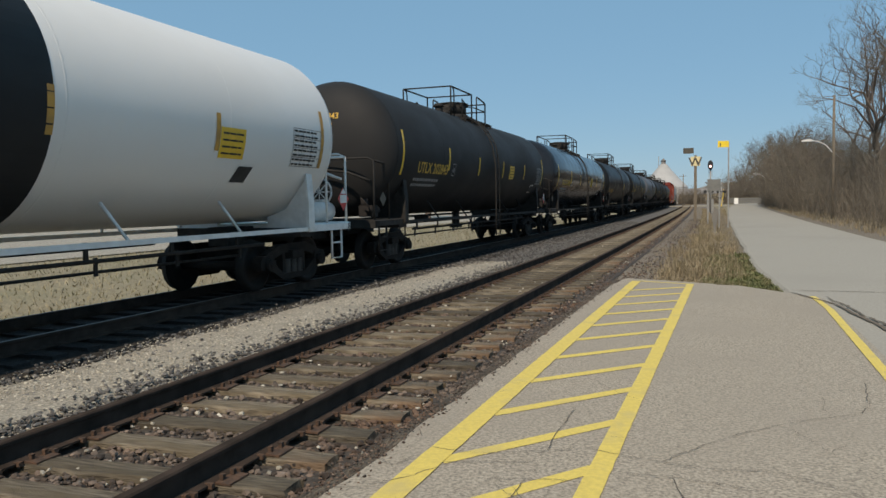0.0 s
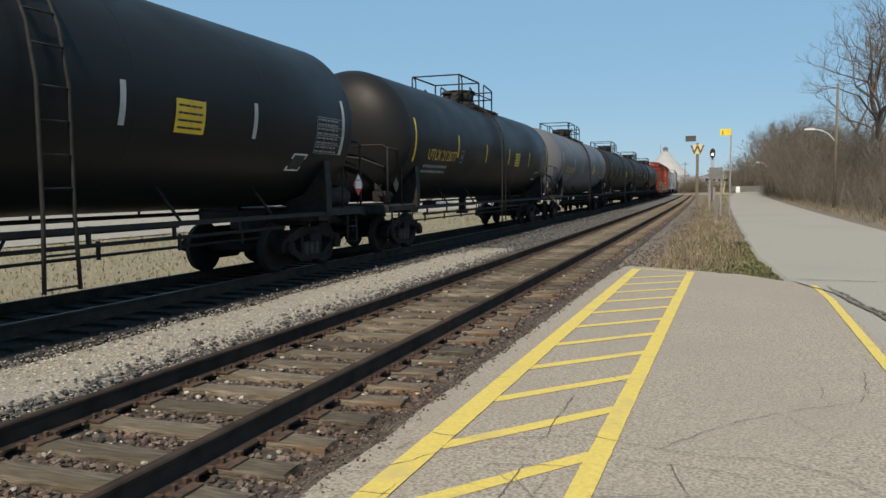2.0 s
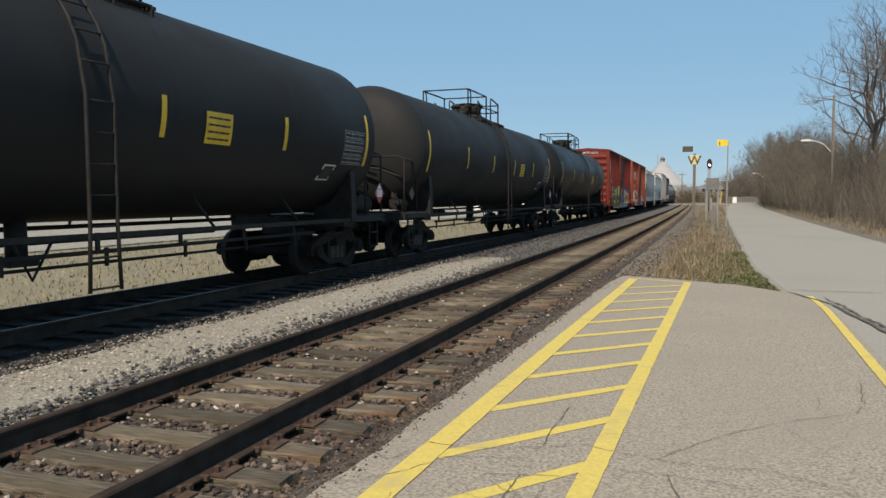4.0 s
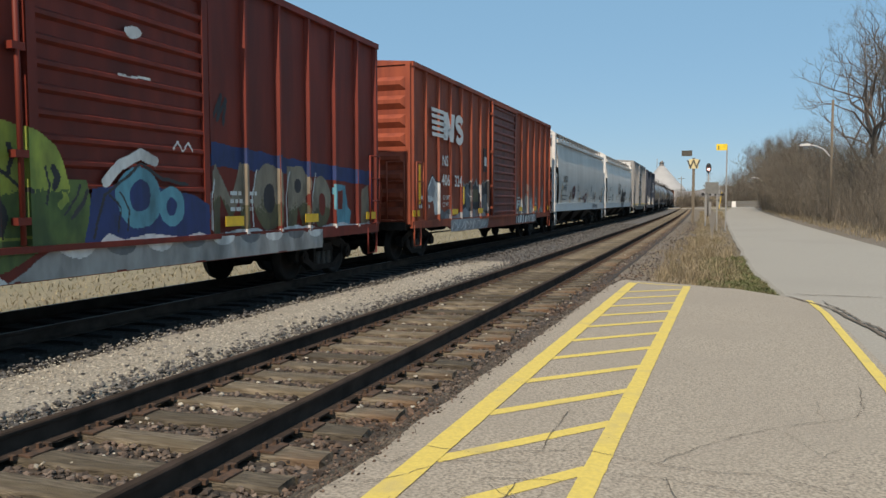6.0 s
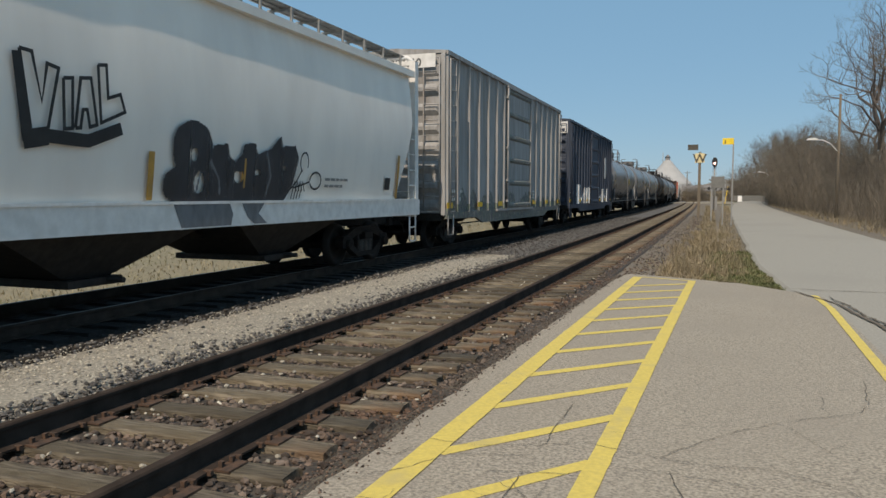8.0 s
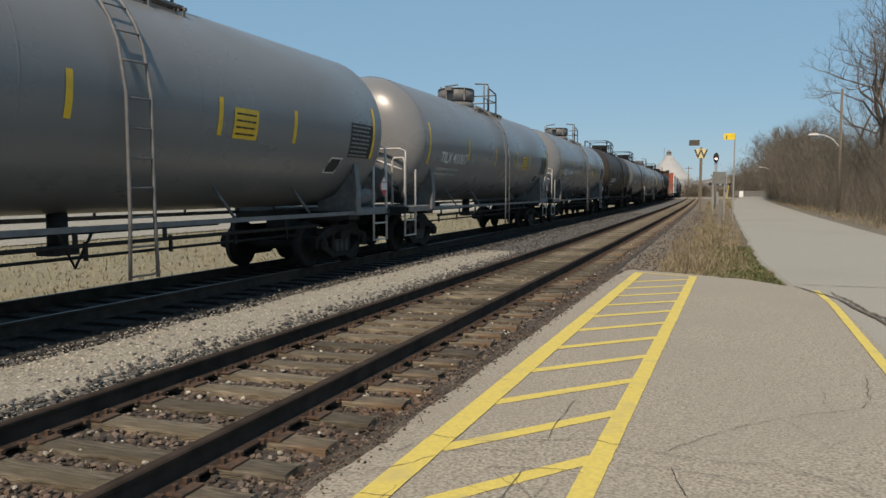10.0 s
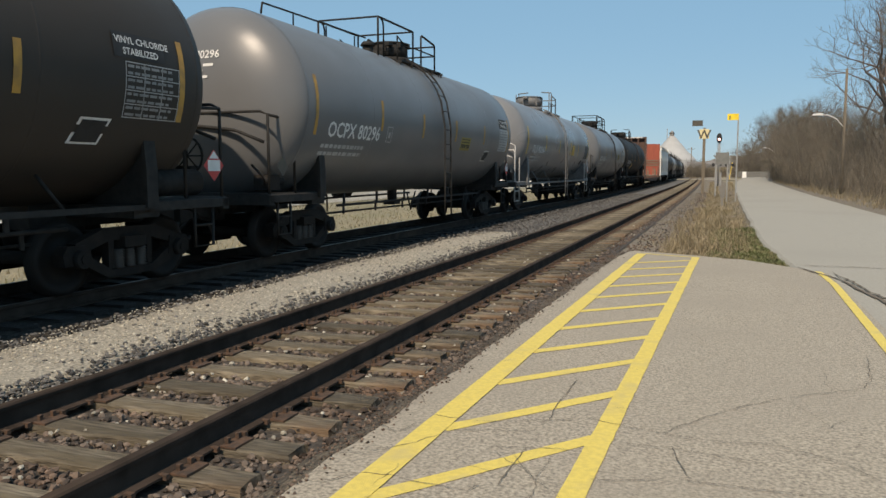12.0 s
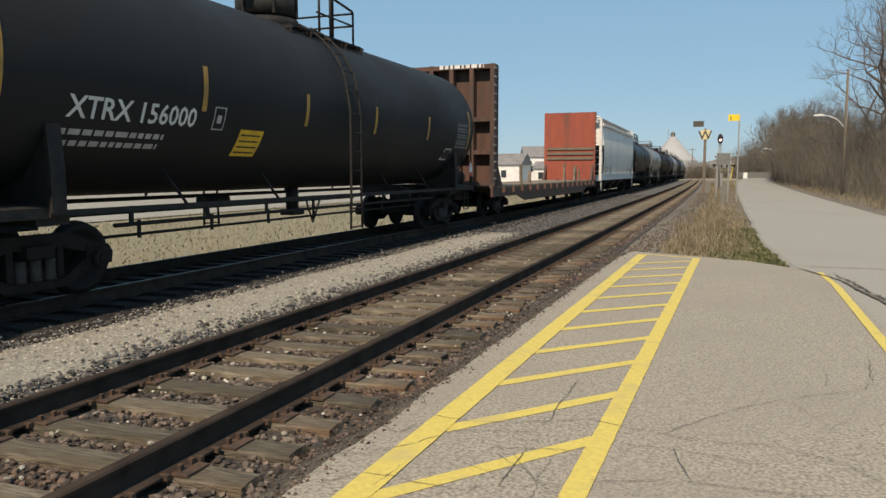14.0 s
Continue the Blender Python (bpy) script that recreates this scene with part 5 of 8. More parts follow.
def deck_build(y0, y1):
    b = Build()
    for sx in (-1, 1):
        for k in range(5):
            b.box((sx * (0.62 + 0.075 * k), (y0 * 0.4 + y1) / 2, TZ + TR - 0.18), (0.05, y1 - y0 * 0.4, 0.035))
        for y in np.arange(y0 * 0.4, y1 + 0.1, 0.7):
            b.box((sx * 0.78, y, TZ + TR - 0.22), (0.44, 0.05, 0.05))
            b.box((sx * 0.95, y, TZ + TR - 0.36), (0.04, 0.05, 0.30))
    return b


def hatch_build(big):
    b = Build()
    if big:                       # a broad drum over the whole manway
        b.cyl((0, 0, TZ + TR - 0.12), (0, 0, TZ + TR + 0.06), 0.62, 28, 0.60)
        b.cyl((0, 0, TZ + TR + 0.06), (0, 0, TZ + TR + 0.11), 0.50, 28)
        b.cyl((0, 0, TZ + TR + 0.11), (0, 0, TZ + TR + 0.50), 0.57, 28)
        b.cyl((0, 0, TZ + TR + 0.50), (0, 0, TZ + TR + 0.53), 0.60, 28, 0.55)
        b.box((0.0, -0.65, TZ + TR + 0.46), (0.22, 0.24, 0.10))
        for k in range(6):
            a = 2 * math.pi * k / 6 + 0.3
            b.box((0.58 * math.cos(a), 0.58 * math.sin(a), TZ + TR + 0.30), (0.05, 0.05, 0.38))
        return b
    b.cyl((0, 0, TZ + TR - 0.1), (0, 0, TZ + TR + 0.07), 0.55, 24, 0.53)
    b.cyl((0, 0, TZ + TR + 0.07), (0, 0, TZ + TR + 0.42), 0.49, 24)
    b.cyl((0, 0, TZ + TR + 0.42), (0, 0, TZ + TR + 0.46), 0.52, 24, 0.50)
    b.cyl((0, 0, TZ + TR + 0.46), (0, 0, TZ + TR + 0.49), 0.42, 24, 0.30)
    for k in range(8):
        a = 2 * math.pi * k / 8 + 0.2
        b.box((0.51 * math.cos(a), 0.51 * math.sin(a), TZ + TR + 0.38), (0.07, 0.07, 0.14))
    b.box((0.25, -0.58, TZ + TR + 0.36), (0.12, 0.22, 0.08))
    return b


def valve_build():
    b = Build()
    b.cyl((0, 0, TZ + TR - 0.05), (0, 0, TZ + TR + 0.22), 0.13, 12)
    b.cyl((0, 0, TZ + TR + 0.22), (0, 0, TZ + TR + 0.32), 0.19, 12, 0.12)
    b.cyl((0, 0.55, TZ + TR - 0.05), (0, 0.55, TZ + TR + 0.16), 0.2, 12)
    b.box((0.1, 0.55, TZ + TR + 0.2), (0.34, 0.14, 0.1))
    return b


def ladder_build(zlow):
    """Rungs that follow the shell from the top down to a step below the sill."""
    b = Build()
    r = TR + 0.10
    for dy in (-0.21, 0.21):
        pts = [(r * math.cos(radians(a)), dy, TZ + r * math.sin(radians(a))) for a in range(68, 8, -10)]
        pts += [(r + 0.02, dy, TZ - 0.1), (r + 0.02, dy, 1.2), (r + 0.02, dy * 1.15, zlow)]
        b.tube(pts, 0.024)
    for a in range(62, 0, -13):
        p = (r * math.cos(radians(a)), 0, TZ + r * math.sin(radians(a)))
        b.cyl((p[0], -0.21, p[2]), (p[0], 0.21, p[2]), 0.014, 6)
    z = TZ - 0.15
    while z > zlow:
        b.cyl((r + 0.02, -0.22, z), (r + 0.02, 0.22, z), 0.014, 6)
        z -= 0.36
    return b


def side_sill_build(hl, sx):
    b = Build()
    x = sx * 1.40
    b.prism([(x - 0.02, 1.02), (x + 0.03, 1.02), (x + 0.03, 1.09), (x - 0.02, 1.09)], "y", -hl + 2.1, hl - 2.1)
    for y in (-hl * 0.52, -hl * 0.26, hl * 0.26, hl * 0.52):
        b.tube([(x, y + 0.16, 1.06), (sx * (TR * 0.70), y, TZ - TR * 0.76)], 0.022)
    return b


def underpipe_build(hl):
    b = Build()
    y0, y1 = -hl + 3.3, hl - 3.3
    x = 1.15
    b.tube([(x, y0, 0.84), (x, y1, 0.84)], 0.028)
    b.tube([(-x, y0, 0.84), (-x, y1, 0.84)], 0.028)
    b.tube([(0.75, y0, 0.66), (0.75, y1, 0.66)], 0.022)
    for y in np.arange(y0 + 0.3, y1, 1.55):
        b.box((x, y, 0.95), (0.03, 0.06, 0.26))
        b.box((x - 0.2, y + 0.35, 0.75), (0.03, 0.05, 0.24))
    b.cyl((0.2, 0.2, 0.75), (0.2, 0.2, 1.25), 0.13, 10)
    b.box((0.2, 0.2, 0.72), (0.3, 0.42, 0.12))
    b.cyl((-0.3, -2.0, 1.02), (-0.3, -1.3, 1.02), 0.11, 12)
    b.tube([(0.9, 0.1, 1.0), (0.9, -0.2, 0.55), (0.9, -0.45, 1.0)], 0.02)
    return b


def stub_build(hl, s):
    """Draft sill, bolster and end sill at one end of a car; s tells which end."""
    b = Build()
    b.box((0, s * (hl - 1.9), 0.95), (0.42, 2.2, 0.34))
    b.box((0, s * (hl - TRUCK_IN), 1.0), (2.7, 0.46, 0.16))
    b.box((0, s * (hl - 0.60), 1.04), (2.8, 0.14, 0.16))
    return b


def saddle_build(sx):
    b = Build()
    b.prism([(sx * 0.55, 1.05), (sx * 1.44, 1.05), (sx * 1.42, 1.5), (sx * 1.40, 2.05), (sx * 1.34, 2.05), (sx * 1.20, 1.75), (sx * 0.95, 1.42), (sx * 0.55, 1.28)], "y", -0.05, 0.05)
    b.prism([(sx * 1.40, 1.05), (sx * 1.46, 1.05), (sx * 1.46, 1.55), (sx * 1.42, 2.05), (sx * 1.38, 2.05)], "y", -0.10, 0.10)
    return b


def end_platform_build(hl, s):
    b = Build()
    y = s * (hl - 1.35)
    b.prism([(-1.40, 1.0), (1.40, 1.0), (1.40, 1.12), (1.33, 1.15), (-1.33, 1.15), (-1.40, 1.12)], "y", min(s * (hl - 2.2), s * (hl - 0.54)), max(s * (hl - 2.2), s * (hl - 0.54)))
    return b


def end_rails(hl, s, loops):
    """Bent rails at one end of a tank car: steps, grab loops and the rail across the end."""
    rails = []
    for sx in (-1, 1):
        x = sx * 1.34
        if loops == "grab":
            for yy in (hl - 0.58, hl - 1.24):
                rails.append(([(x, s * yy, 0.42), (x, s * yy, 2.2), (x - sx * 0.05, s * yy, 2.28), (x - sx * 0.28, s * yy, 2.28), (x - sx * 0.32, s * yy, 2.2), (x - sx * 0.32, s * yy, 1.15)], 0.027))
            for z in (0.44, 0.8):
                rails.append(([(x, s * (hl - 0.58), z), (x, s * (hl - 1.24), z)], 0.02))
        else:
            rails.append(([(x, s * (hl - 1.42), 1.12), (x, s * (hl - 1.42), 2.3), (x, s * (hl - 1.24), 2.4), (x, s * (hl - 0.62), 2.44)], 0.024))
            rails.append(([(x, s * (hl - 0.85), 1.1), (x, s * (hl - 0.85), 0.45), (x, s * (hl - 1.25), 0.45), (x, s * (hl - 1.25), 1.1)], 0.024))
            rails.append(([(x, s * (hl - 0.85), 0.75), (x, s * (hl - 1.25), 0.75)], 0.018))
    y = s * (hl - 0.62)
    rails.append(([(-1.34, y, 1.1), (-1.34, y, 2.44), (-1.2, y, 2.5), (1.2, y, 2.5), (1.34, y, 2.44), (1.34, y, 1.1)], 0.024))
    rails.append(([(-1.25, y, 2.1), (-0.7, y, 2.25), (0.0, y, 2.28), (0.7, y, 2.2), (1.25, y, 2.0)], 0.03))
    return rails


def brake_build(hl):
    b = Build()
    y = hl - 0.64
    n = 20
    b.tube([(0.75 + 0.28 * math.cos(2 * math.pi * k / n), y, 1.75 + 0.28 * math.sin(2 * math.pi * k / n)) for k in range(n + 1)], 0.02)
    for k in range(4):
        a = math.pi * k / 4
        b.cyl((0.75 - 0.27 * math.cos(a), y, 1.75 - 0.27 * math.sin(a)), (0.75 + 0.27 * math.cos(a), y, 1.75 + 0.27 * math.sin(a)), 0.012, 6)
    b.box((0.75, y + 0.0, 1.4), (0.24, 0.2, 0.4))
    return b


TRUCK_IN = 2.2           # from the coupler face of a tank car to the middle of its truck


def tank_car(label, L, mat, fit, marks=(), letter="letter_yellow", strips="reflective", loops="rail", un="", head_text="", panel=True, yellow_at=2.2, band=None, inset=1.5, stencil_at=None, yellow_z=2.28, seed=1, tall=0.68, size=(1.58, 2.77), sill=True):
    """marks: (text, y, height, size) rows on the near side."""
    global TR, TZ
    TR, TZ = size
    rng = random.Random(seed)
    hl = L / 2
    hc, head = hl - inset, 0.74
    car = thing("tank_car", label, "tank car", "cars of the freight train")
    part("tank_shell", kept(f"tank_shell{L}{inset}", mat, lambda: tank_shell_build(hc, head, TR)), None, car)
    for y in (-hc, -hc * 0.6, -hc * 0.2, hc * 0.2, hc * 0.6, hc):
        part("weld_seam", kept("weld_seam", mat, lambda: Build().lathe_y([(-0.02, TR + 0.0005), (-0.012, TR + 0.0025), (0.012, TR + 0.0025), (0.02, TR + 0.0005)], 48, 0, TZ)), None, car, m=pose(0, y, 0))
    if band:
        b = Build()
        b.lathe_y([(band[0], TR - 0.01), (band[0] + 0.01, TR + 0.006), (band[1] - 0.01, TR + 0.006), (band[1], TR - 0.01)], 56, 0, TZ)
        part("painted_band", b, "tank_flat_black", car, "broad black painted band")
    drum = loops == "grab" or head_text.startswith("XTRX")
    y0 = 0.40 if drum else -1.8
    top = fit if fit != "white_paint" else "fitting_grey"
    for k, (pts, r) in enumerate(guard_rails(y0, 1.85, tall)):
        part("guard_rail", kept(f"guard_rail{tall}{drum}{k}", fit, lambda: Build().tube(pts, r)), None, car)
    if not sill or mat == "tank_brown":
        b = Build()
        zr = TZ + TR + 0.16
        b.tube([(0.45, -hc + 0.5, zr - 0.2), (0.45, -hc + 0.55, zr), (0.45, y0, zr + 0.06)], 0.02)
        for y in np.arange(-hc + 1.6, y0, 1.3):
            b.cyl((0.45, y, zr), (0.45, y, zr - 0.25), 0.016, 6)
        part("hand_rail", b, fit, car, "thin rail along the top of the tank")
    part("walkway", kept("walkway", fit, lambda: deck_build(-2.3, 1.9)), None, car)
    part("manway", kept(f"manway{drum}", top, lambda: hatch_build(drum)), None, car, m=pose(0, -0.25 if drum else 0.55, 0))
    if not drum:
        part("valve", kept("valve", top, valve_build), None, car, m=pose(0, -0.75, 0))
    part("ladder", kept("ladder", fit, lambda: ladder_build(0.42)), None, car, m=pose(0, 0.1, 0))
    part("ladder", kept("ladder", fit, lambda: ladder_build(0.42)), None, car, m=pose(0, 0.1, 0, 0, 0, 180))
    for s in (-1, 1):
        if sill:
            part("side_sill", kept(f"side_sill{L}{s}", fit, lambda: side_sill_build(hl, s)), None, car)
        part("draft_sill", kept(f"draft_sill{L}{s}", "fitting_black", lambda: stub_build(hl, s)), None, car)
        for sx in (-1, 1):
            part("saddle", kept(f"saddle{sx}", fit, lambda: saddle_build(sx)), None, car, m=pose(0, s * (hl - TRUCK_IN), 0))
        part("end_platform", kept(f"end_platform{L}{s}", fit, lambda: end_platform_build(hl, s)), None, car)
        for k, (pts, r) in enumerate(end_rails(hl, s, loops)):
            part("end_rail", kept(f"end_rail{L}{s}{loops}{k}", "rail_grey" if loops == "grab" else fit, lambda: Build().tube(pts, r)), None, car)
        truck(car, s * (hl - TRUCK_IN))
    part("brake_pipe", kept(f"brake_pipe{L}", "fitting_black", lambda: underpipe_build(hl)), None, car)
    part("brake_wheel", kept(f"brake_wheel{L}", fit, lambda: brake_build(hl)), None, car)
    part("air_reservoir", kept("air_reservoir", fit, lambda: Build().cyl((0, -0.42, 0), (0, 0.42, 0), 0.19, 14).cyl((0, -0.50, 0), (0, -0.42, 0), 0.10, 14, 0.19).cyl((0, 0.42, 0), (0, 0.50, 0), 0.19, 14, 0.10)), None, car, "rounded air reservoir", pose(1.08, hl - 1.35, 1.36))
    part("control_valve", kept("control_valve", "coupler_steel", lambda: Build().box((0, 0, 0.20), (0.34, 0.30, 0.26)).cyl((0.1, -0.34, 0.22), (0.1, 0.30, 0.22), 0.07, 8).cyl((-0.1, 0, 0.3), (-0.1, 0, 0.48), 0.09, 8).tube([(0.2, -0.3, 0.1), (0.25, -0.5, 0.3), (0.1, -0.6, 0.5)], 0.02)), None, car, "rusty brake control valve", pose(0.95, -hl + 1.15, 1.13))
    couplers(car, hl)
    # reflective strips
    e = hc - 0.25
    if loops == "grab":
        rows = ((-e, 2.15, 1.05), (-e * 0.54, 2.35, 0.62), (-e * 0.125, 2.3, 0.55), (e * 0.26, 2.3, 0.55), (e * 0.55, 2.3, 0.55), (e - 0.1, 2.15, 1.05))
    else:
        rows = ((-e, 2.15, 1.05), (-e * 0.57, 2.35, 0.62), (-e * 0.2, 2.3, 0.55), (e * 0.17, 2.3, 0.55), (e * 0.57, 2.3, 0.55), (e - 0.1, 2.15, 1.05))
    for y, z, h in rows:
        b = Build()
        on_tank(b, y, z, patch(0.10, h, 1, 6))
        part("reflective_strip", b, strips, car)
    if marks:
        b = Build()
        for body, y, z, size in marks:
            on_tank(b, y, z, letters(body, size))
        part("lettering", b, letter, car, "painted reporting marks")
        b = Build()
        u = marks[0][1]
        bars(b, u - 0.1, marks[0][2] - 0.22, (1.75, 1.7), 0.075, 0.15, rng, on_tank)
        tagged(part("small_lettering", b, "letter_pale" if letter == "letter_white" else "letter_grey", car), kind="stuff")
        b = Build()
        u = marks[0][1] + 2.55
        for q in (((0, 0), 0.26, 0.02), ((0, 0.32), 0.26, 0.02)):
            on_tank(b, u, marks[0][2] - 0.02, patch(q[1], q[2], 1, 1, 0, q[0][1]))
        for q in (0, 0.24):
            on_tank(b, u, marks[0][2] - 0.02, patch(0.02, 0.34, 1, 2, q, 0))
        on_tank(b, u, marks[0][2] - 0.02, patch(0.1, 0.12, 1, 1, 0.08, 0.1))
        part("inspection_box", b, "letter_pale" if letter == "letter_white" else "letter_grey", car)
    if panel:
        b = Build()
        worn = strips != "reflective" and mat in ("tank_light", "tank_brown")
        dark = mat in ("tank_black", "tank_flat_black", "tank_brown", "tank_gloss", "tank_slate", "tank_white")
        if dark:
            for k in range(5):
                on_tank(b, e - 1.05, 2.15 + 0.165 * k, patch(0.95, 0.012, 1, 1), lift=0.005)
            for k in range(4):
                on_tank(b, e - 1.05 + 0.31 * k, 2.15, patch(0.012, 0.67, 1, 4), lift=0.006)
        else:
            on_tank(b, e - 1.05, 2.15, patch(0.95, 0.68, 1, 6), lift=0.005)
        tab = part("data_panel", b, "letter_pale" if worn else "letter_black" if mat == "tank_grey" else "letter_grey", car, "stencilled table of test data")
        b = Build()
        for k in range(8):
            x = 0.03
            while x < 0.78:
                q = rng.uniform(0.06, 0.16)
                on_tank(b, e - 1.05, 2.18 + 0.082 * k, patch(min(q, 0.82 - x), 0.032, 1, 1, x, 0), lift=0.009)
                x += q + 0.025
        tagged(part("table_writing", b, "letter_black" if mat == "tank_white" else "letter_grey" if dark or mat == "tank_grey" else mat, tab), kind="stuff")
        b = Build()
        on_tank(b, yellow_at, yellow_z, patch(0.80, 0.36, 1, 4) if worn else patch(0.62, 0.46, 1, 4))
        yp = part("warning_panel", b, "dull_yellow" if worn else "reflective", car, "yellow stencilled warning panel")
        b = Build()
        for k in range(4):
            bars(b, yellow_at + 0.05, yellow_z + (0.29 if worn else 0.36) - (0.075 if worn else 0.10) * k, (0.68 if worn else 0.5,), 0.09 if worn and k == 3 else 0.028, 0.1, rng, lambda bb, u, w, sh: on_tank(bb, u, w, sh, lift=0.01))
        tagged(part("panel_writing", b, "letter_black", yp), kind="stuff")
        b = Build()
        on_tank(b, (stencil_at or e - 1.75), 1.78, ([(0, 0), (0.46, 0), (0.56, 0.34), (0.10, 0.34)], [(0, 1, 2, 3)]))
        sp = part("stencil_panel", b, "letter_white", car)
        b = Build()
        on_tank(b, (stencil_at or e - 1.75), 1.78, ([(0.05, 0.03), (0.43, 0.03), (0.51, 0.31), (0.13, 0.31)], [(0, 1, 2, 3)]), lift=0.010)
        part("panel_field", b, "letter_black", sp)
    # hazard placards at both corners of the near side
    for s in (-1, 1) if loops == "rail" else (1,):
        u = s * (hl - 0.90)
        b = Build()
        for q in (1,):
            diamond(b, u, 1.60, 0.23 if s > 0 else 0.17, on_side(1.43))
        pl = part("placard", b, "placard_red" if s > 0 else "sign_dark", car, "diamond hazard placard")
        if s < 0:
            continue
        b = Build()
        on_side(1.435)(b, u, 1.52, patch(0.28, 0.16, 1, 1, -0.14, 0))
        on_side(1.435)(b, u, 1.70, ([(-0.11, 0), (0.11, 0), (0, 0.11)], [(0, 1, 2)]))
        part("placard_field", b, "letter_white", pl)
        if un:
            b = Build()
            on_side(1.439)(b, u - 0.125, 1.545, letters(un, 0.15))
            part("placard_number", b, "letter_black", pl)
    if head_text:
        b = Build()
        pts, faces = letters(head_text, 0.19)
        wid = max(p[0] for p in pts)
        out = []
        for x, z in pts:
            x, zz = x - wid / 2 - 0.15, 3.42 + z
            q = max(0, 1 - (x * x + (zz - TZ) ** 2) / TR ** 2)
            out.append((x, -hc - head * math.sqrt(q) - 0.008, zz))
        b.add(out, faces)
        for k, (wd, zz) in enumerate(((0.7, 3.28), (0.5, 3.18), (0.6, 3.08))):
            q0 = [max(0, 1 - (x * x + (zz - TZ) ** 2) / TR ** 2) for x in (-wid / 2 + 0.1, -wid / 2 + 0.1 + wd)]
            b.add([(-wid / 2 + 0.1, -hc - head * math.sqrt(q0[0]) - 0.012, zz), (-wid / 2 + 0.1 + wd, -hc - head * math.sqrt(q0[1]) - 0.012, zz),
                   (-wid / 2 + 0.1 + wd, -hc - head * math.sqrt(q0[1]) - 0.006, zz + 0.045), (-wid / 2 + 0.1, -hc - head * math.sqrt(q0[0]) - 0.006, zz + 0.045)], [(0, 1, 2, 3)])
        part("end_lettering", b, letter, car)
    return car


# ---- box cars ----
def graffiti(name, base, colors, top, edge, scale=1.0, rear=None, halo=None, spans=None):
    """Car paint with sprayed lettering shapes and a rough upper edge over the lower part of the side."""
    m = bpy.data.materials[base].copy()
    m.name = name
    n, l = m.node_tree.nodes, m.node_tree.links
    b = n["Principled BSDF"]
    col = b.inputs["Base Color"].links[0].from_socket
    tc, sep = n.new("ShaderNodeTexCoord"), n.new("ShaderNodeSeparateXYZ")
    l.new(tc.outputs["Object"], sep.inputs[0])
    mp = n.new("ShaderNodeMapping")
    mp.inputs["Scale"].default_value = (0.0, 1.5 * scale, 0.9 * scale)
    l.new(tc.outputs["Object"], mp.inputs[0])
    wob = n.new("ShaderNodeTexNoise")
    wob.inputs["Scale"].default_value, wob.inputs["Detail"].default_value = 1.15, 1.2
    wob.inputs["Distortion"].default_value = 1.6
    l.new(mp.outputs[0], wob.inputs["Vector"])
    ramp = n.new("ShaderNodeValToRGB")
    ramp.color_ramp.interpolation = "CONSTANT"
    steps = []
    for i in range(14):
        steps += [colors[(i * 3 + i // 4) % len(colors)], edge] if i % 2 else [colors[(i * 3 + i // 4) % len(colors)]]
    spots, at = [], 0.24
    for c in steps:
        spots.append((at, c))
        at += 0.009 if c == edge else 0.030
    while len(ramp.color_ramp.elements) < len(spots):
        ramp.color_ramp.elements.new(0.99)
    for i, (pp, c) in enumerate(spots):
        ramp.color_ramp.elements[i].position, ramp.color_ramp.elements[i].color = pp, (*c, 1)
    l.new(wob.outputs[0], ramp.inputs[0])
    worn = n.new("ShaderNodeTexNoise")
    worn.inputs["Scale"].default_value, worn.inputs["Detail"].default_value = 5.0, 6
    l.new(tc.outputs["Object"], worn.inputs["Vector"])
    dark = n.new("ShaderNodeMix")
    dark.data_type, dark.blend_type = "RGBA", "MULTIPLY"
    dark.inputs[0].default_value = 0.45
    l.new(ramp.outputs[0], dark.inputs[6])
    l.new(worn.outputs[0], dark.inputs[7])
    # height mask: rough edge round the given height
    big = n.new("ShaderNodeTexNoise")
    big.inputs["Scale"].default_value, big.inputs["Detail"].default_value = 0.9, 3
    l.new(mp.outputs[0], big.inputs["Vector"])
    ma = n.new("ShaderNodeMath")
    ma.operation = "MULTIPLY_ADD"
    ma.inputs[1].default_value, ma.inputs[2].default_value = 1.5, top - 0.75
    l.new(big.outputs[0], ma.inputs[0])
    cmpz = n.new("ShaderNodeMath")
    cmpz.operation = "LESS_THAN"
    l.new(sep.outputs[2], cmpz.inputs[0])
    l.new(ma.outputs[0], cmpz.inputs[1])
    def math_node(op, a, bb):
        q = n.new("ShaderNodeMath")
        q.operation = op
        for sock, val in zip(q.inputs, (a, bb)):
            if isinstance(val, float):
                sock.default_value = val
            else:
                l.new(val, sock)
        return q.outputs[0]

    def mixed(fac, a, bb):
        q = n.new("ShaderNodeMix")
        q.data_type = "RGBA"
        l.new(fac, q.inputs[0])
        for sock, val in ((q.inputs[6], a), (q.inputs[7], bb)):
            if isinstance(val, tuple):
                sock.default_value = (*val, 1)
            else:
                l.new(val, sock)
        return q.outputs[2]

    paint = dark.outputs[2]
    if rear:
        ramp2 = n.new("ShaderNodeValToRGB")
        ramp2.color_ramp.interpolation = "CONSTANT"
        while len(ramp2.color_ramp.elements) < len(spots):
            ramp2.color_ramp.elements.new(0.99)
        for i, (pp, c) in enumerate(spots):
            ramp2.color_ramp.elements[i].position, ramp2.color_ramp.elements[i].color = pp, (*(edge if c == edge else rear[i % len(rear)]), 1)
        l.new(wob.outputs[0], ramp2.inputs[0])
        paint = mixed(math_node("GREATER_THAN", sep.outputs[1], 0.2), paint, ramp2.outputs[0])
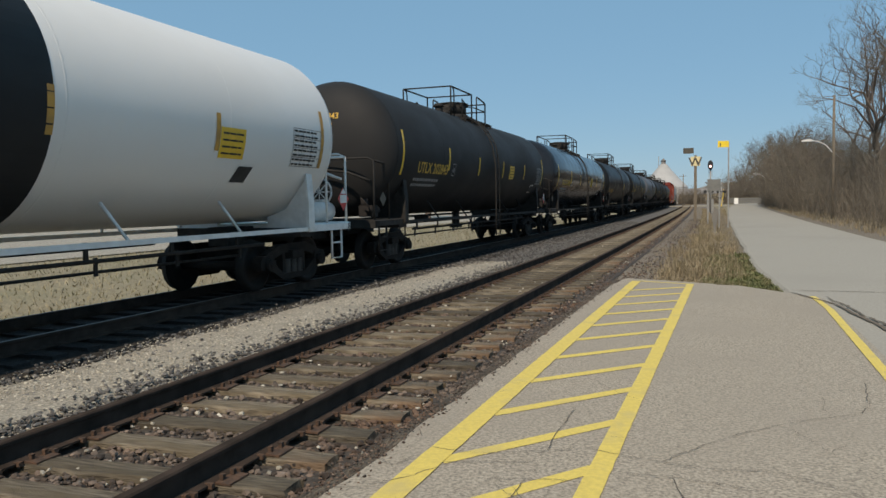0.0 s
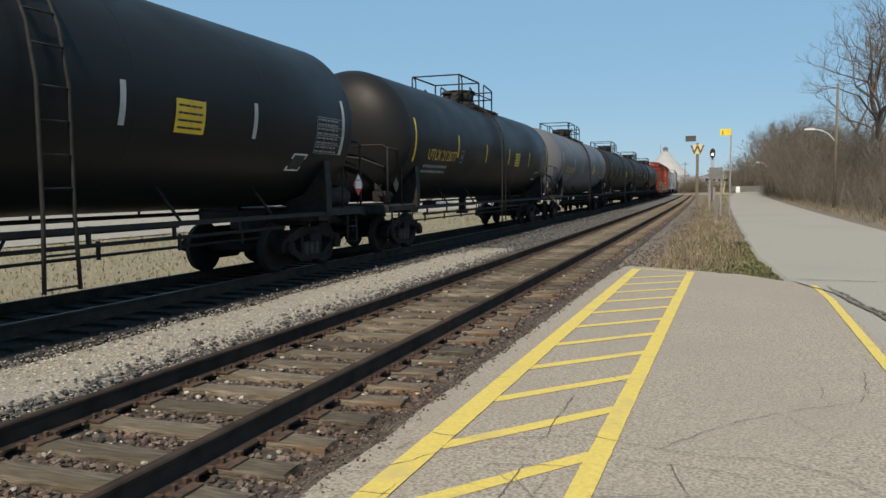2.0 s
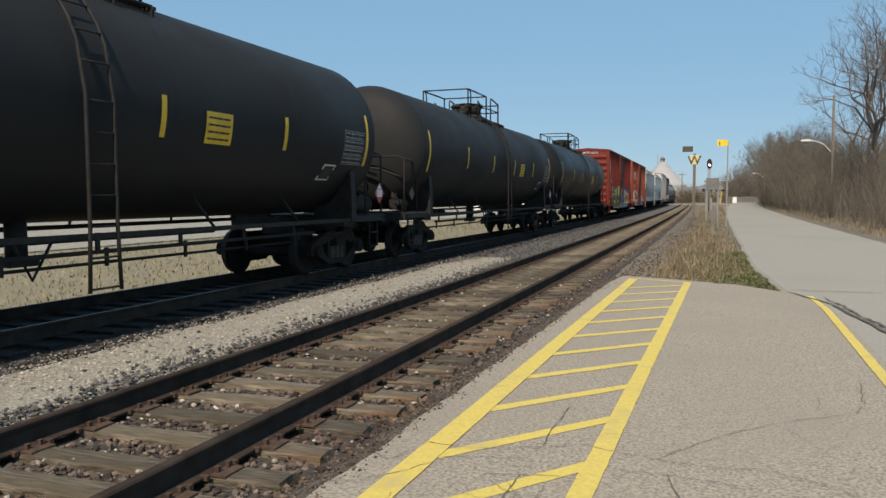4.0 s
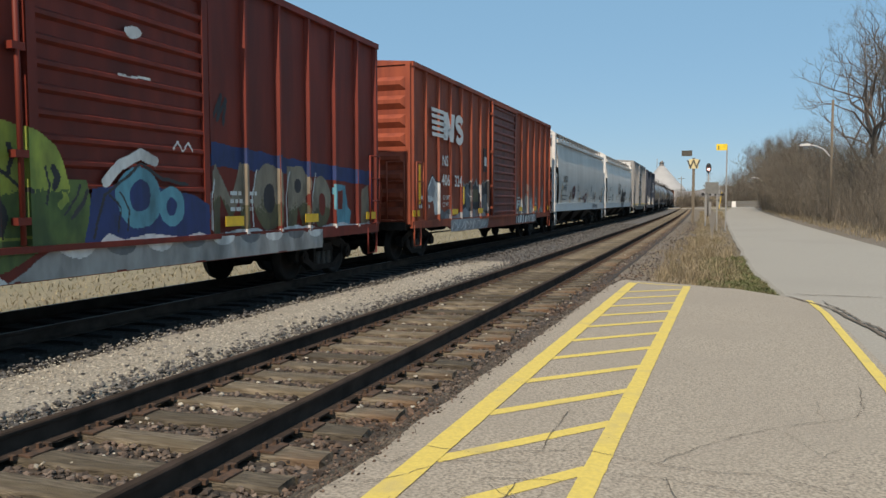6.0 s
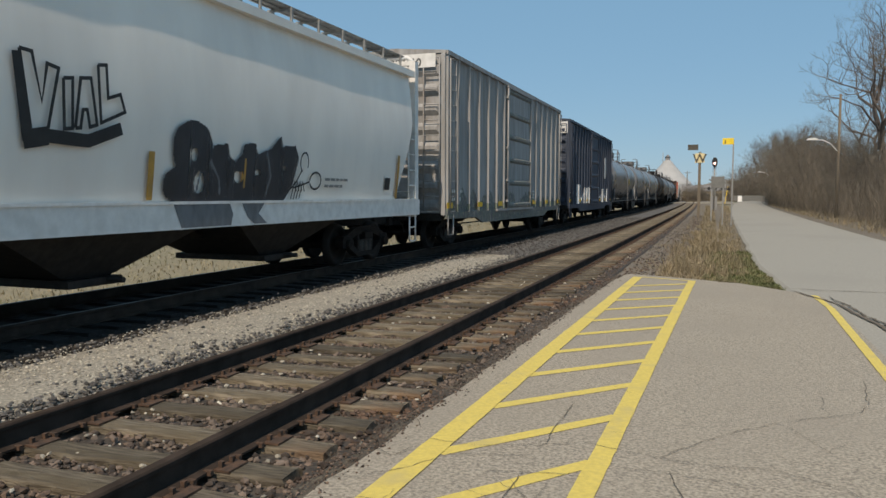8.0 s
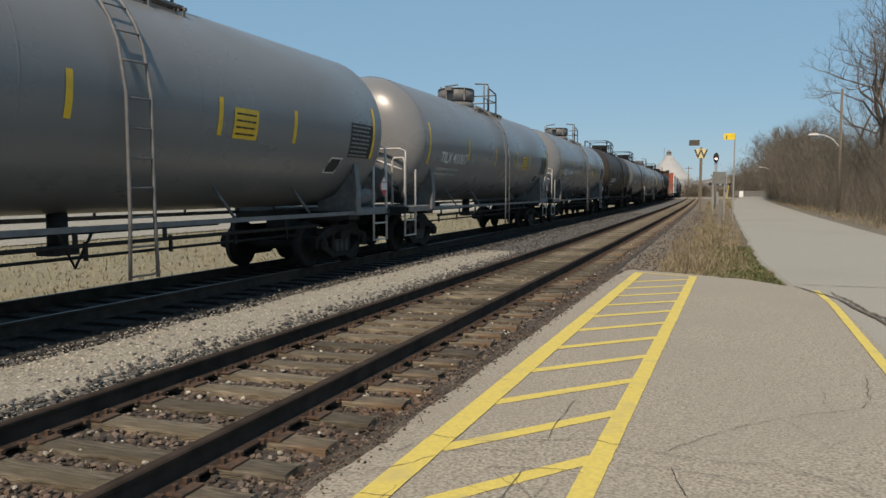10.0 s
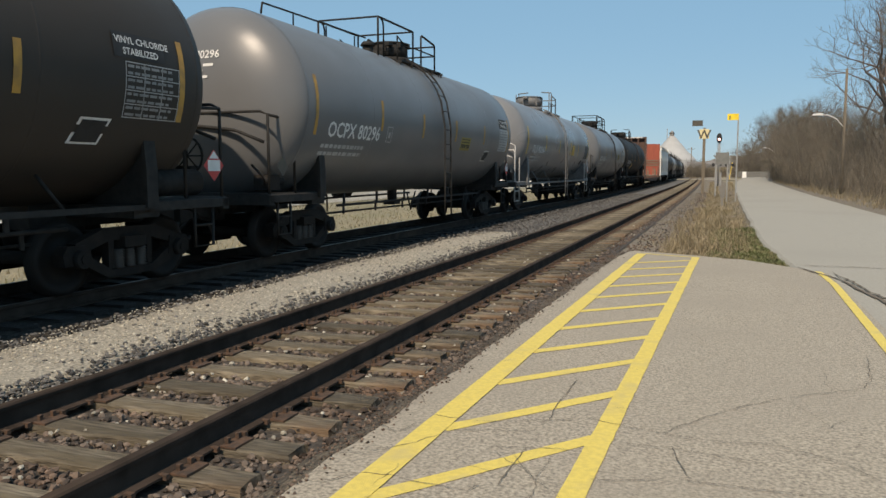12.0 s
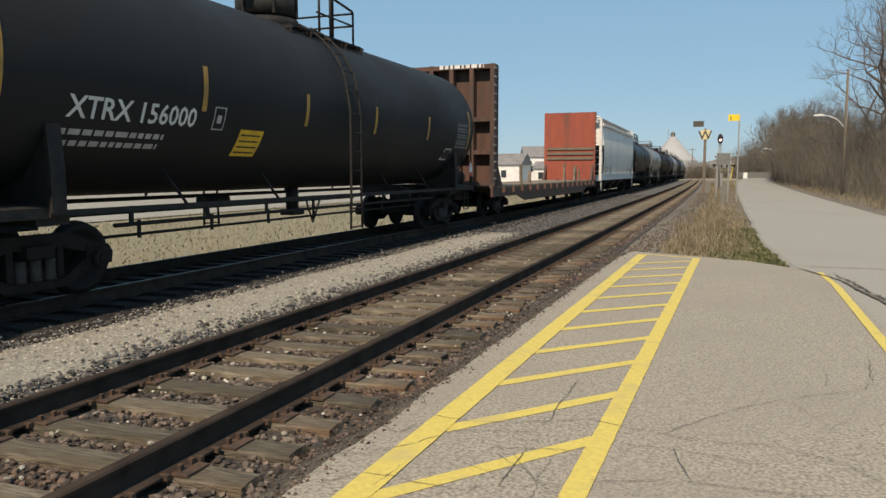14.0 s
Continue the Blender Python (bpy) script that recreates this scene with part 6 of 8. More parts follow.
    if halo:
        paint = mixed(math_node("GREATER_THAN", sep.outputs[2], math_node("SUBTRACT", ma.outputs[0], 0.42)), paint, halo)
    fac = math_node("MULTIPLY", cmpz.outputs[0], 0.9)
    if spans:
        inside = None
        for a, c in spans:
            q = math_node("MULTIPLY", math_node("GREATER_THAN", sep.outputs[1], a), math_node("LESS_THAN", sep.outputs[1], c))
            inside = q if inside is None else math_node("ADD", inside, q)
        fac = math_node("MULTIPLY", fac, inside)
    l.new(mixed(fac, col, paint), b.inputs["Base Color"])
    M[name] = m
    return m


graffiti("box_grey_sprayed", "box_grey", [(0.34, 0.30, 0.24), (0.12, 0.13, 0.16), (0.24, 0.21, 0.17), (0.40, 0.36, 0.30), (0.16, 0.20, 0.14)], 1.45, (0.04, 0.04, 0.045), 1.4)


def spray(car, door, hb, y0, y1, z0, z1, pick, label, step=0.016, hw=1.50):
    """Sprayed paint that follows the ribs: pick(y, z) names the colour at a spot, or None."""
    n_of = {0: max(3, round((door[0] + hb) / 0.98)), 1: max(3, round((hb - door[1]) / 0.98))}

    def face_x(y):
        if door[0] - 0.02 < y < door[1] + 0.02:
            return hw + 0.105
        k = 0 if y < door[0] else 1
        a, c = (-hb, door[0] - 0.30) if k == 0 else (door[1], hb)
        n = n_of[k]
        d = (y - a) / (c - a) * n
        i = round(d)
        yc = min(max(a + (c - a) * i / n, a + 0.09), c - 0.09)
        w = 0.075 if i in (0, n) else 0.058
        off = abs(y - yc)
        return hw + (0.085 if off < w * 0.5 else 0.085 * (w - off) / (w * 0.5) if off < w else 0.0)

    meshes = {}
    ny, nz = int((y1 - y0) / step), int((z1 - z0) / step)
    for i in range(ny):
        a, c = y0 + i * step, y0 + (i + 1) * step
        xa, xc = face_x(a) + 0.006, face_x(c) + 0.006
        run, start = None, 0
        for j in range(nz + 1):
            col = pick(a + step / 2, z0 + (j + 0.5) * step) if j < nz else None
            if col != run:
                if run:
                    za, zc = z0 + start * step, z0 + j * step
                    meshes.setdefault(run, Build()).add([(xa, a, za), (xc, c, za), (xc, c, zc), (xa, a, zc)], [(0, 1, 2, 3)])
                run, start = col, j
    for col, b in meshes.items():
        part("sprayed_paint", b.mesh("sprayed_paint", col, False), None, car, label)


def ring(y, z, cy, cz, ry, rz, w):
    d = math.hypot((y - cy) / ry, (z - cz) / rz)
    return 1 - w < d < 1, d <= 1 - w


def box_shape(L, top):
    hl = L / 2
    return hl - 0.95, 1.50, 0.95, top        # half body length, half width, floor, eaves


def roof_build(L, top):
    hb, hw, _, _ = box_shape(L, top)
    b = Build()
    b.prism([(-hw - 0.05, top - 0.06), (hw + 0.05, top - 0.06), (hw + 0.05, top + 0.01), (0, top + 0.13), (-hw - 0.05, top + 0.01)], "y", -hb - 0.04, hb + 0.04)
    y = -hb + 0.3
    while y < hb:
        b.prism([(-hw, top + 0.03), (hw, top + 0.03), (hw, top + 0.06), (0, top + 0.17), (-hw, top + 0.06)], "y", y - 0.05, y + 0.05)
        y += 1.15
    return b


def side_build(L, top, sx, door):
    """One side sheet with vertical ribs, either side of the door opening."""
    hb, hw, z0, _ = box_shape(L, top)
    b, ribs = Build(), []
    for a, c in ((-hb, door[0]), (door[1], hb)):
        b.box((sx * (hw - 0.03), (a + c) / 2, (z0 + top - 0.08) / 2 + 0.02), (0.06, c - a, top - 0.1 - z0))
        n = max(3, round((c - a) / 0.98))
        c = c - 0.30 if c == door[0] else c
        for i in range(n + 1):
            y = a + (c - a) * i / n
            y = min(max(y, a + 0.09), c - 0.09)
            w = 0.075 if i in (0, n) else 0.058
            ribs.append((y, w))
    b.box((sx * (hw + 0.03), 0, top - 0.04), (0.13, 2 * hb, 0.11))
    return b, ribs


def rib_build(sx, w, top):
    hw, z0 = 1.50, 0.95
    return Build().prism([(sx * hw, -w), (sx * (hw + 0.085), -w * 0.5), (sx * (hw + 0.085), w * 0.5), (sx * hw, w)], "z", z0 + 0.03, top - 0.07)


def sill_build(L, top, sx, door):
    hb, hw, z0, _ = box_shape(L, top)
    b = Build()
    b.prism([(-hb, z0 + 0.08), (hb, z0 + 0.08), (hb, z0 - 0.10), (hb - 2.6, z0 - 0.12), (hb - 3.3, z0 - 0.30), (-hb + 3.3, z0 - 0.30), (-hb + 2.6, z0 - 0.12), (-hb, z0 - 0.10)], "x", sx * (hw + 0.03) - 0.04, sx * (hw + 0.03) + 0.04)
    return b


def door_build(top, door, sx, tall):
    b, ridges = Build(), []
    a, c = door
    x = 1.50
    z0 = 0.98
    b.box((sx * (x + 0.02), (a + c) / 2, (z0 + top - 0.1) / 2), (0.06, c - a, top - 0.1 - z0))
    n = 14 if tall else 6
    for i in range(n):
        z = z0 + 0.16 + (top - 0.4 - z0) * i / (n - 1)
        h = 0.055 if tall else 0.10
        ridges.append((z, h))
    for y in (a + 0.06, c - 0.06):
        b.box((sx * (x + 0.075), y, (z0 + top - 0.1) / 2), (0.07, 0.12, top - 0.14 - z0))
    return b, ridges


def door_ridge_build(door, sx, h):
    a, c, x = *door, 1.50
    return Build().prism([(sx * (x + 0.05), -h), (sx * (x + 0.10), -h * 0.4), (sx * (x + 0.10), h * 0.4), (sx * (x + 0.05), h)], "y", a + 0.12, c - 0.12)


def door_gear_build(top, door, sx):
    b = Build()
    a, c = door
    b.box((sx * 1.585, (a + c) / 2 - 0.6, 1.0), (0.10, c - a + 1.6, 0.07))
    b.box((sx * 1.585, (a + c) / 2, top - 0.14), (0.10, c - a + 0.3, 0.07))
    return b


def lock_rod_build(top, door, sx):
    b = Build()
    a, c = door
    b.cyl((sx * 1.62, a - 0.13, 1.05), (sx * 1.62, a - 0.13, top - 0.2), 0.03, 6)
    for z in (1.3, 2.0, 3.1, top - 0.5):
        b.box((sx * 1.60, a - 0.13, z), (0.10, 0.16, 0.08))
    return b


def end_build(L, top, s):
    """Corrugated end: horizontal ridges with tapering ends."""
    hb, hw, z0, _ = box_shape(L, top)
    b = Build()
    b.box((0, s * (hb - 0.02), (z0 + top) / 2 - 0.03), (2 * hw, 0.06, top - z0 - 0.1))
    return b


def corner_post_build(L, top, s, sx):
    hb, hw, z0, _ = box_shape(L, top)
    return Build().box((sx * (hw - 0.03), s * (hb + 0.01), (z0 + top) / 2), (0.12, 0.10, top - z0))


def end_ridge_build(L, top, s):
    hb, hw, z0, _ = box_shape(L, top)
    b = Build()
    for z, h in ((0.0, 0.17),):
        y0, y1 = s * (hb + 0.005), s * (hb + 0.10)
        b.add([(-hw + 0.06, y0, z - h), (hw - 0.06, y0, z - h), (hw - 0.06, y0, z + h), (-hw + 0.06, y0, z + h), (-hw + 0.22, y1, z - 0.03), (hw - 0.22, y1, z - 0.03), (hw - 0.22, y1, z + 0.06), (-hw + 0.22, y1, z + 0.06)],
              [(4, 5, 6, 7), (0, 1, 5, 4), (1, 2, 6, 5), (2, 3, 7, 6), (3, 0, 4, 7)])
    return b


def end_gear_build(L, top, s, tall):
    hb, hw, z0, _ = box_shape(L, top)
    b = Build()
    for sx in (-1, 1):
        ladder_flat(b, sx * (hw - 0.32), s * (hb + 0.15), z0 + 0.1, (top - 0.2) if tall else z0 + 1.5, 0.45, "x")
        ladder_flat(b, sx * (hw + 0.13), s * (hb - 0.32), z0 + 0.1, (top - 0.2) if tall else z0 + 1.5, 0.45, "y")
        b.tube([(sx * (hw + 0.06), s * (hb - 0.10), z0), (sx * (hw + 0.06), s * (hb - 0.12), 0.42), (sx * (hw + 0.06), s * (hb - 0.52), 0.42), (sx * (hw + 0.06), s * (hb - 0.54), z0)], 0.022)
    b.box((0, s * (hb + 0.28), z0 + 0.1), (2.4, 0.4, 0.03))
    b.box((0.55, s * (hb + 0.25), z0 + 0.75), (0.5, 0.3, 0.5))
    b.cyl((0.75, s * (hb + 0.2), z0), (0.75, s * (hb + 0.2), z0 + 1.1), 0.02, 6)
    return b


def floor_build(L, top):
    hb, hw, z0, _ = box_shape(L, top)
    b = Build()
    b.box((0, 0, z0 - 0.02), (2 * hw - 0.1, 2 * hb - 0.1, 0.12))
    b.box((0, 0, 0.82), (0.36, L - 2.0, 0.30))
    for s in (-1, 1):
        b.box((0, s * (hb - 1.45), 0.9), (2.6, 0.4, 0.14))
        b.box((0, s * hb, 0.9), (2.8, 0.12, 0.2))
    for y in np.arange(-hb + 3, hb - 2.5, 1.6):
        b.box((0, y, 0.86), (2.6, 0.10, 0.14))
    b.cyl((-0.5, -1.5, 0.7), (-0.5, -0.3, 0.7), 0.18, 12)
    b.tube([(0.9, -hb + 2.8, 0.62), (0.9, hb - 2.8, 0.62)], 0.02)
    return b


def box_car(label, L, top, mat, sprayed, door, tall_door=True, tall_ladder=False, letter="letter_white", marks=(), sill=None, door_mat=None, reach=0.0):
    car = thing("box_car", label, "box car", "cars of the freight train")
    hl = L / 2
    hb, hw, z0, _ = box_shape(L, top)
    part("roof", roof_build(L, top), mat, car)
    for sx in (-1, 1):
        sheet_mesh, ribs = side_build(L, top, sx, door)
        wall = part("side_wall", sheet_mesh, sprayed, car, "ribbed steel side wall")
        for y, w in ribs:
            part("rib", kept(f"rib{sx}{w}{top}", sprayed, lambda: rib_build(sx, w, top)), None, wall, m=pose(0, y, 0))
        leaf, ridges = door_build(top, door, sx, tall_door)
        d = part("door", leaf, door_mat or sprayed, car, "closed sliding door with horizontal ridges")
        for z, h in ridges:
            part("ridge", kept(f"ridge{door}{sx}{h}", door_mat or sprayed, lambda: door_ridge_build(door, sx, h)), None, d, m=pose(0, 0, z))
        part("door_track", door_gear_build(top, door, sx), mat, d)
        part("lock_rod", lock_rod_build(top, door, sx), mat, d)
        part("side_sill", sill_build(L, top, sx, door), sill or sprayed, car)
    for s in (-1, 1):
        end = part("end_wall", end_build(L, top, s), mat, car, "corrugated steel end")
        for sx in (-1, 1):
            part("corner_post", corner_post_build(L, top, s, sx), mat, end)
        for i in range(8):
            part("ridge", kept(f"end_ridge{L}{top}{s}", mat, lambda: end_ridge_build(L, top, s)), None, end, m=pose(0, 0, z0 + 0.25 + (top - z0 - 0.75) * i / 7))
        part("ladder", end_gear_build(L, top, s, tall_ladder), mat, car)
        truck(car, s * (hl - 2.5))
    part("underframe", floor_build(L, top), "fitting_black", car)
    couplers(car, max(hl, reach / 2))
    if marks:
        b = Build()
        for body, y, z, size in marks:
            on_side(hw + 0.09)(b, y, z, letters(body, size))
        part("lettering", b, letter, car)
    rng = random.Random(L * top)
    b = Build()
    lay = on_side(hw + 0.012)
    bars(b, -hb + 0.55, 1.55, (0.9, 0.75), 0.09, 0.22, rng, lay)
    bars(b, door[1] + 0.6, 1.6, (0.7, 0.6, 0.6), 0.06, 0.12, rng, lay)
    part("small_lettering", b, letter, car)
    for y in (-hb + 0.15, -hb * 0.62, -hb * 0.32, hb * 0.32, hb * 0.62, hb - 0.45):
        b = Build()
        b.box((hw + 0.098, y, z0 + 0.26), (0.008, 0.46, 0.15))
        part("reflective_strip", b, "reflective", car)
    return car


# ---- covered hoppers ----
def hopper_side_x(z, z0, z1):
    f = (z - z0) / (z1 - z0)
    return 1.46 + 0.14 * math.sin(math.pi * min(1, max(0, f * 0.92 + 0.04)))


def hopper_body_build(L, z0, z1):
    """Curved side sheets whose ends run in below, slope sheets and arched roof."""
    b = Build()
    hl = L / 2
    t, lo = hl - 1.05, hl - 1.85        # half length at the eaves, and at the sill
    rows = [z0 + (z1 - z0) * i / 10 for i in range(11)]
    def half(z):
        f = (z - z0) / (z1 - z0)
        return lo + (t - lo) * min(1, f / 0.58)
    ny = 64
    for sx in (-1, 1):
        pts = []
        for z in rows:
            h = half(z)
            for k in range(ny + 1):
                y = -h + 2 * h * k / ny
                q = noise.noise((y * 0.55, z * 0.35, sx * 3 + L))
                dent = 0.022 * (q - 0.6) - 0.03 * max(0, abs(noise.noise((y * 0.8 + z * 0.25, z * 0.3, sx * 5 + L))) - 0.3)
                pts.append((sx * (hopper_side_x(z, z0, z1) + dent), y, z))
        b.add(pts, [(j * (ny + 1) + k, j * (ny + 1) + k + 1, (j + 1) * (ny + 1) + k + 1, (j + 1) * (ny + 1) + k) for j in range(10) for k in range(ny)], True)
    xt, xl = hopper_side_x(z1, z0, z1), hopper_side_x(z0, z0, z1)
    return b


def hopper_slope_build(L, z0, z1, s, upper):
    """One end: the plain upper wall, or the sloping sheet that runs in below it."""
    b = Build()
    hl = L / 2
    zk = z0 + 0.58 * (z1 - z0)
    rows = [(z1, hl - 1.05), (zk, hl - 1.05)] if upper else [(zk, hl - 1.05), (z0, hl - 2.9)]
    pts = []
    for z, h in rows:
        for i in range(5):
            pts.append(((i / 2 - 1) * (hopper_side_x(z, z0, z1) - 0.01), s * h, z))
    b.add(pts, [(i, i + 1, i + 6, i + 5) for i in range(4)])
    return b


def hopper_roof_build(L, z1):
    b = Build()
    t = L / 2 - 1.0
    arch = [(1.56 * math.cos(a), z1 - 0.02 + 0.30 * math.sin(a)) for a in np.linspace(0, math.pi, 13)]
    b.prism(arch, "y", -t, t)
    for sx in (-1, 1):
        b.box((sx * 1.53, 0, z1 - 0.03), (0.14, 2 * t + 0.1, 0.14))
    return b


def hopper_walk_build(L, z1):
    b = Build()
    t = L / 2 - 0.9
    for sx in (-1, 1):
        for k in range(3):
            b.box((sx * (0.95 + 0.16 * k), 0, z1 + 0.40), (0.05, 2 * t, 0.03))
        b.box((sx * 1.11, 0, z1 + 0.405), (0.42, 2 * t, 0.012))
        y = -t
        while y <= t:
            b.box((sx * 1.1, y, z1 + 0.36), (0.5, 0.05, 0.04))
            b.box((sx * 1.32, y, z1 + 0.22), (0.04, 0.04, 0.36))
            b.box((sx * 0.95, y, z1 + 0.30), (0.04, 0.04, 0.22))
            y += 0.95
    for s in (-1, 1):
        for k in range(4):
            b.box((0, s * (t - 0.1 - 0.16 * k), z1 + 0.41), (2.4, 0.06, 0.03))
    return b


def hopper_hatch_build(L, z1):
    b = Build()
    t = L / 2 - 2.0
    b.box((0, 0, z1 + 0.31), (0.62, 2 * t, 0.10))
    y = -t
    while y < t:
        b.box((0, y, z1 + 0.37), (0.70, 0.06, 0.05))
        y += 1.1
    return b


def hopper_sill_build(L, sx):
    b = Build()
    h = L / 2 - 0.52
    b.box((sx * 1.50, 0, 1.20), (0.10, 2 * h, 0.36))
    b.box((sx * 1.46, 0, 1.38), (0.22, 2 * h - 0.3, 0.04))
    return b


def hopper_end_build(L, z1, s):
    b = Build()
    hl = L / 2
    y = s * (hl - 0.66)
    for sx in (-1, 1):
        b.box((sx * 1.46, y, (1.05 + z1 + 0.32) / 2), (0.15, 0.20, z1 + 0.32 - 1.05))
        ladder_flat(b, sx * 1.50, s * (hl - 0.88), 1.35, 2.80, 0.44, "y", rungs=4, r=0.022)
        ladder_flat(b, sx * 1.16, s * (hl - 0.58), 1.15, 2.80, 0.50, "x", rungs=4, r=0.022)
        ladder_flat(b, sx * 1.50, s * (hl - 0.85), 0.40, 1.05, 0.36, "y", rungs=2, r=0.022)
        b.tube([(sx * 1.46, y, z1 + 0.30), (sx * 1.3, y, z1 + 0.42), (sx * 0.8, y, z1 + 0.43)], 0.05)
        b.tube([(sx * 0.9, s * (hl - 1.02), z1 - 1.2), (sx * 0.86, s * (hl - 0.9), z1 - 0.9), (sx * 0.4, s * (hl - 0.98), z1 - 0.5)], 0.016)
    b.box((0, y, 1.12), (3.0, 0.14, 0.30))
    b.box((0, y, z1 + 0.28), (2.9, 0.10, 0.10))
    return b


def hopper_gear_build(L, s):
    """Brake gear and braces in the dark recess below the slope sheet."""
    b = Build()
    hl = L / 2
    b.box((0, s * (hl - 1.3), 1.02), (0.7, 1.3, 0.08))
    b.cyl((0.45, s * (hl - 1.5), 1.3), (0.45, s * (hl - 1.5), 2.0), 0.2, 12)
    b.box((-0.5, s * (hl - 1.2), 1.55), (0.5, 0.3, 0.7))
    for sx in (-1, 1):
        b.prism([(s * (hl - 2.7), 1.2), (s * (hl - 2.5), 1.2), (s * (hl - 1.15), 2.85), (s * (hl - 1.25), 3.0)], "x", sx * 0.8 - 0.03, sx * 0.8 + 0.03)
        b.box((sx * 1.35, s * (hl - 1.75), 1.55), (0.14, 0.26, 0.36))
    return b


def hopper_bay_build(L, k, n):
    """One discharge bay below the sill."""
    b = Build()
    span = (L - 7.4) / n
    y = -span * (n - 1) / 2 + span * k
    w = span * 0.46
    b.add([(-1.4, y - w, 1.15), (1.4, y - w, 1.15), (1.4, y + w, 1.15), (-1.4, y + w, 1.15), (-0.8, y - 0.35, 0.42), (0.8, y - 0.35, 0.42), (0.8, y + 0.35, 0.42), (-0.8, y + 0.35, 0.42)],
          [(3, 2, 1, 0), (4, 5, 6, 7), (0, 1, 5, 4), (1, 2, 6, 5), (2, 3, 7, 6), (3, 0, 4, 7)])
    b.box((0, y, 0.38), (1.9, 0.9, 0.10))
    b.cyl((-1.2, y + 0.2, 0.4), (1.2, y + 0.2, 0.4), 0.04, 8)
    return b


def hopper_car(label, L, z1, mat, sill, letter, marks=(), tags=None, seed=2, strips=(-6.98, -4.5, -1.55, 1.35, 4.40, 7.26)):
    car = thing("covered_hopper", label, "hopper car", "cars of the freight train")
    hl, z0 = L / 2, 1.36
    rng = random.Random(seed)
    part("hopper_body", hopper_body_build(L, z0, z1), mat, car, "dented curved steel side sheets")
    for s in (-1, 1):
        part("end_wall", hopper_slope_build(L, z0, z1, s, True), mat, car)
        # darker than the body: shade below the end wall is in the colour
        part("slope_sheet", hopper_slope_build(L, z0, z1, s, False), "hopper_slope", car, "grimy slope sheet, coloured near black for the shade under the overhang")
    part("roof", hopper_roof_build(L, z1), mat, car)
    part("roof_walk", hopper_walk_build(L, z1), "galvanised", car, "grating walkway along the roof")
    part("roof_hatch", hopper_hatch_build(L, z1), mat, car)
    for s in (-1, 1):
        part("side_sill", hopper_sill_build(L, s), sill, car)
        part("end_frame", hopper_end_build(L, z1, s), sill, car, "end posts with short ladders")
        part("brake_gear", hopper_gear_build(L, s), "fitting_black", car, "dark brake gear in the recess")
        truck(car, s * (hl - 2.5))
    for k in range(3):
        part("hopper_bay", hopper_bay_build(L, k, 3), "fitting_black", car, "dark discharge bay under the sill")
    part("centre_sill", Build().box((0, 0, 0.92), (0.4, L - 1.9, 0.32)), "fitting_black", car)
    couplers(car, hl)

    def lay(b, u, w, shape, lift=0.03):
        pts, faces = shape
        b.add([(hopper_side_x(w + h, z0, z1) + lift, u + a, w + h) for a, h in pts], faces)
    if marks:
        b = Build()
        for body, y, z, size in marks:
            lay(b, y, z, letters(body, size))
        part("lettering", b, letter, car)
    b = Build()
    bars(b, -hl + 2.25, 1.74, (1.35, 1.2), 0.075, 0.19, rng, lay)
    bars(b, -hl + 4.4, 1.9, (0.55, 0.5, 0.55, 0.5), 0.05, 0.10, rng, lay)
    bars(b, hl - 5.2, 1.75, (0.9, 0.7), 0.05, 0.12, rng, lay)
    part("small_lettering", b, "letter_grey" if letter != "letter_black" else "faded_black", car)
    for y in strips:
        b = Build()
        lay(b, float(y), 1.42, patch(0.11, 0.62 if abs(y) < hl - 2.6 else 0.95, 1, 4))
        part("reflective_strip", b, "worn_reflective", car)
    b = Build()
    lay(b, hl - 2.55, 1.60, patch(0.26, 0.26, 1, 3))
    sp = part("stencil_panel", b, "letter_black", car)
    if tags:
        tags(car, lay)
    return car


def stroke(b, lay, pts, w, lift=0.034):
    """A sprayed line of even width through points on the side."""
    left, right = [], []
    n = len(pts)
    for i, (y, z) in enumerate(pts):
        d0 = Vector((y - pts[i - 1][0], z - pts[i - 1][1])) if i else None
        d1 = Vector((pts[i + 1][0] - y, pts[i + 1][1] - z)) if i < n - 1 else None
        d0, d1 = d0 or d1, d1 or d0
        d0, d1 = d0.normalized(), d1.normalized()
        m = d0 + d1 if (d0 + d1).length > 0.2 else d1
        m = m.normalized()
        k = min(1.6, 1 / max(0.3, m.dot(d1))) * w / 2
        left.append((y - m.y * k, z + m.x * k))
        right.append((y + m.y * k, z - m.x * k))
    lay(b, 0, 0, (left + right, [(i, i + 1, n + i + 1, n + i) for i in range(n - 1)]), lift)


def curve_pts(cx, cz, rx, rz, a0, a1, n=14):
    return [(cx + rx * math.cos(radians(a0 + (a1 - a0) * i / n)), cz + rz * math.sin(radians(a0 + (a1 - a0) * i / n))) for i in range(n + 1)]


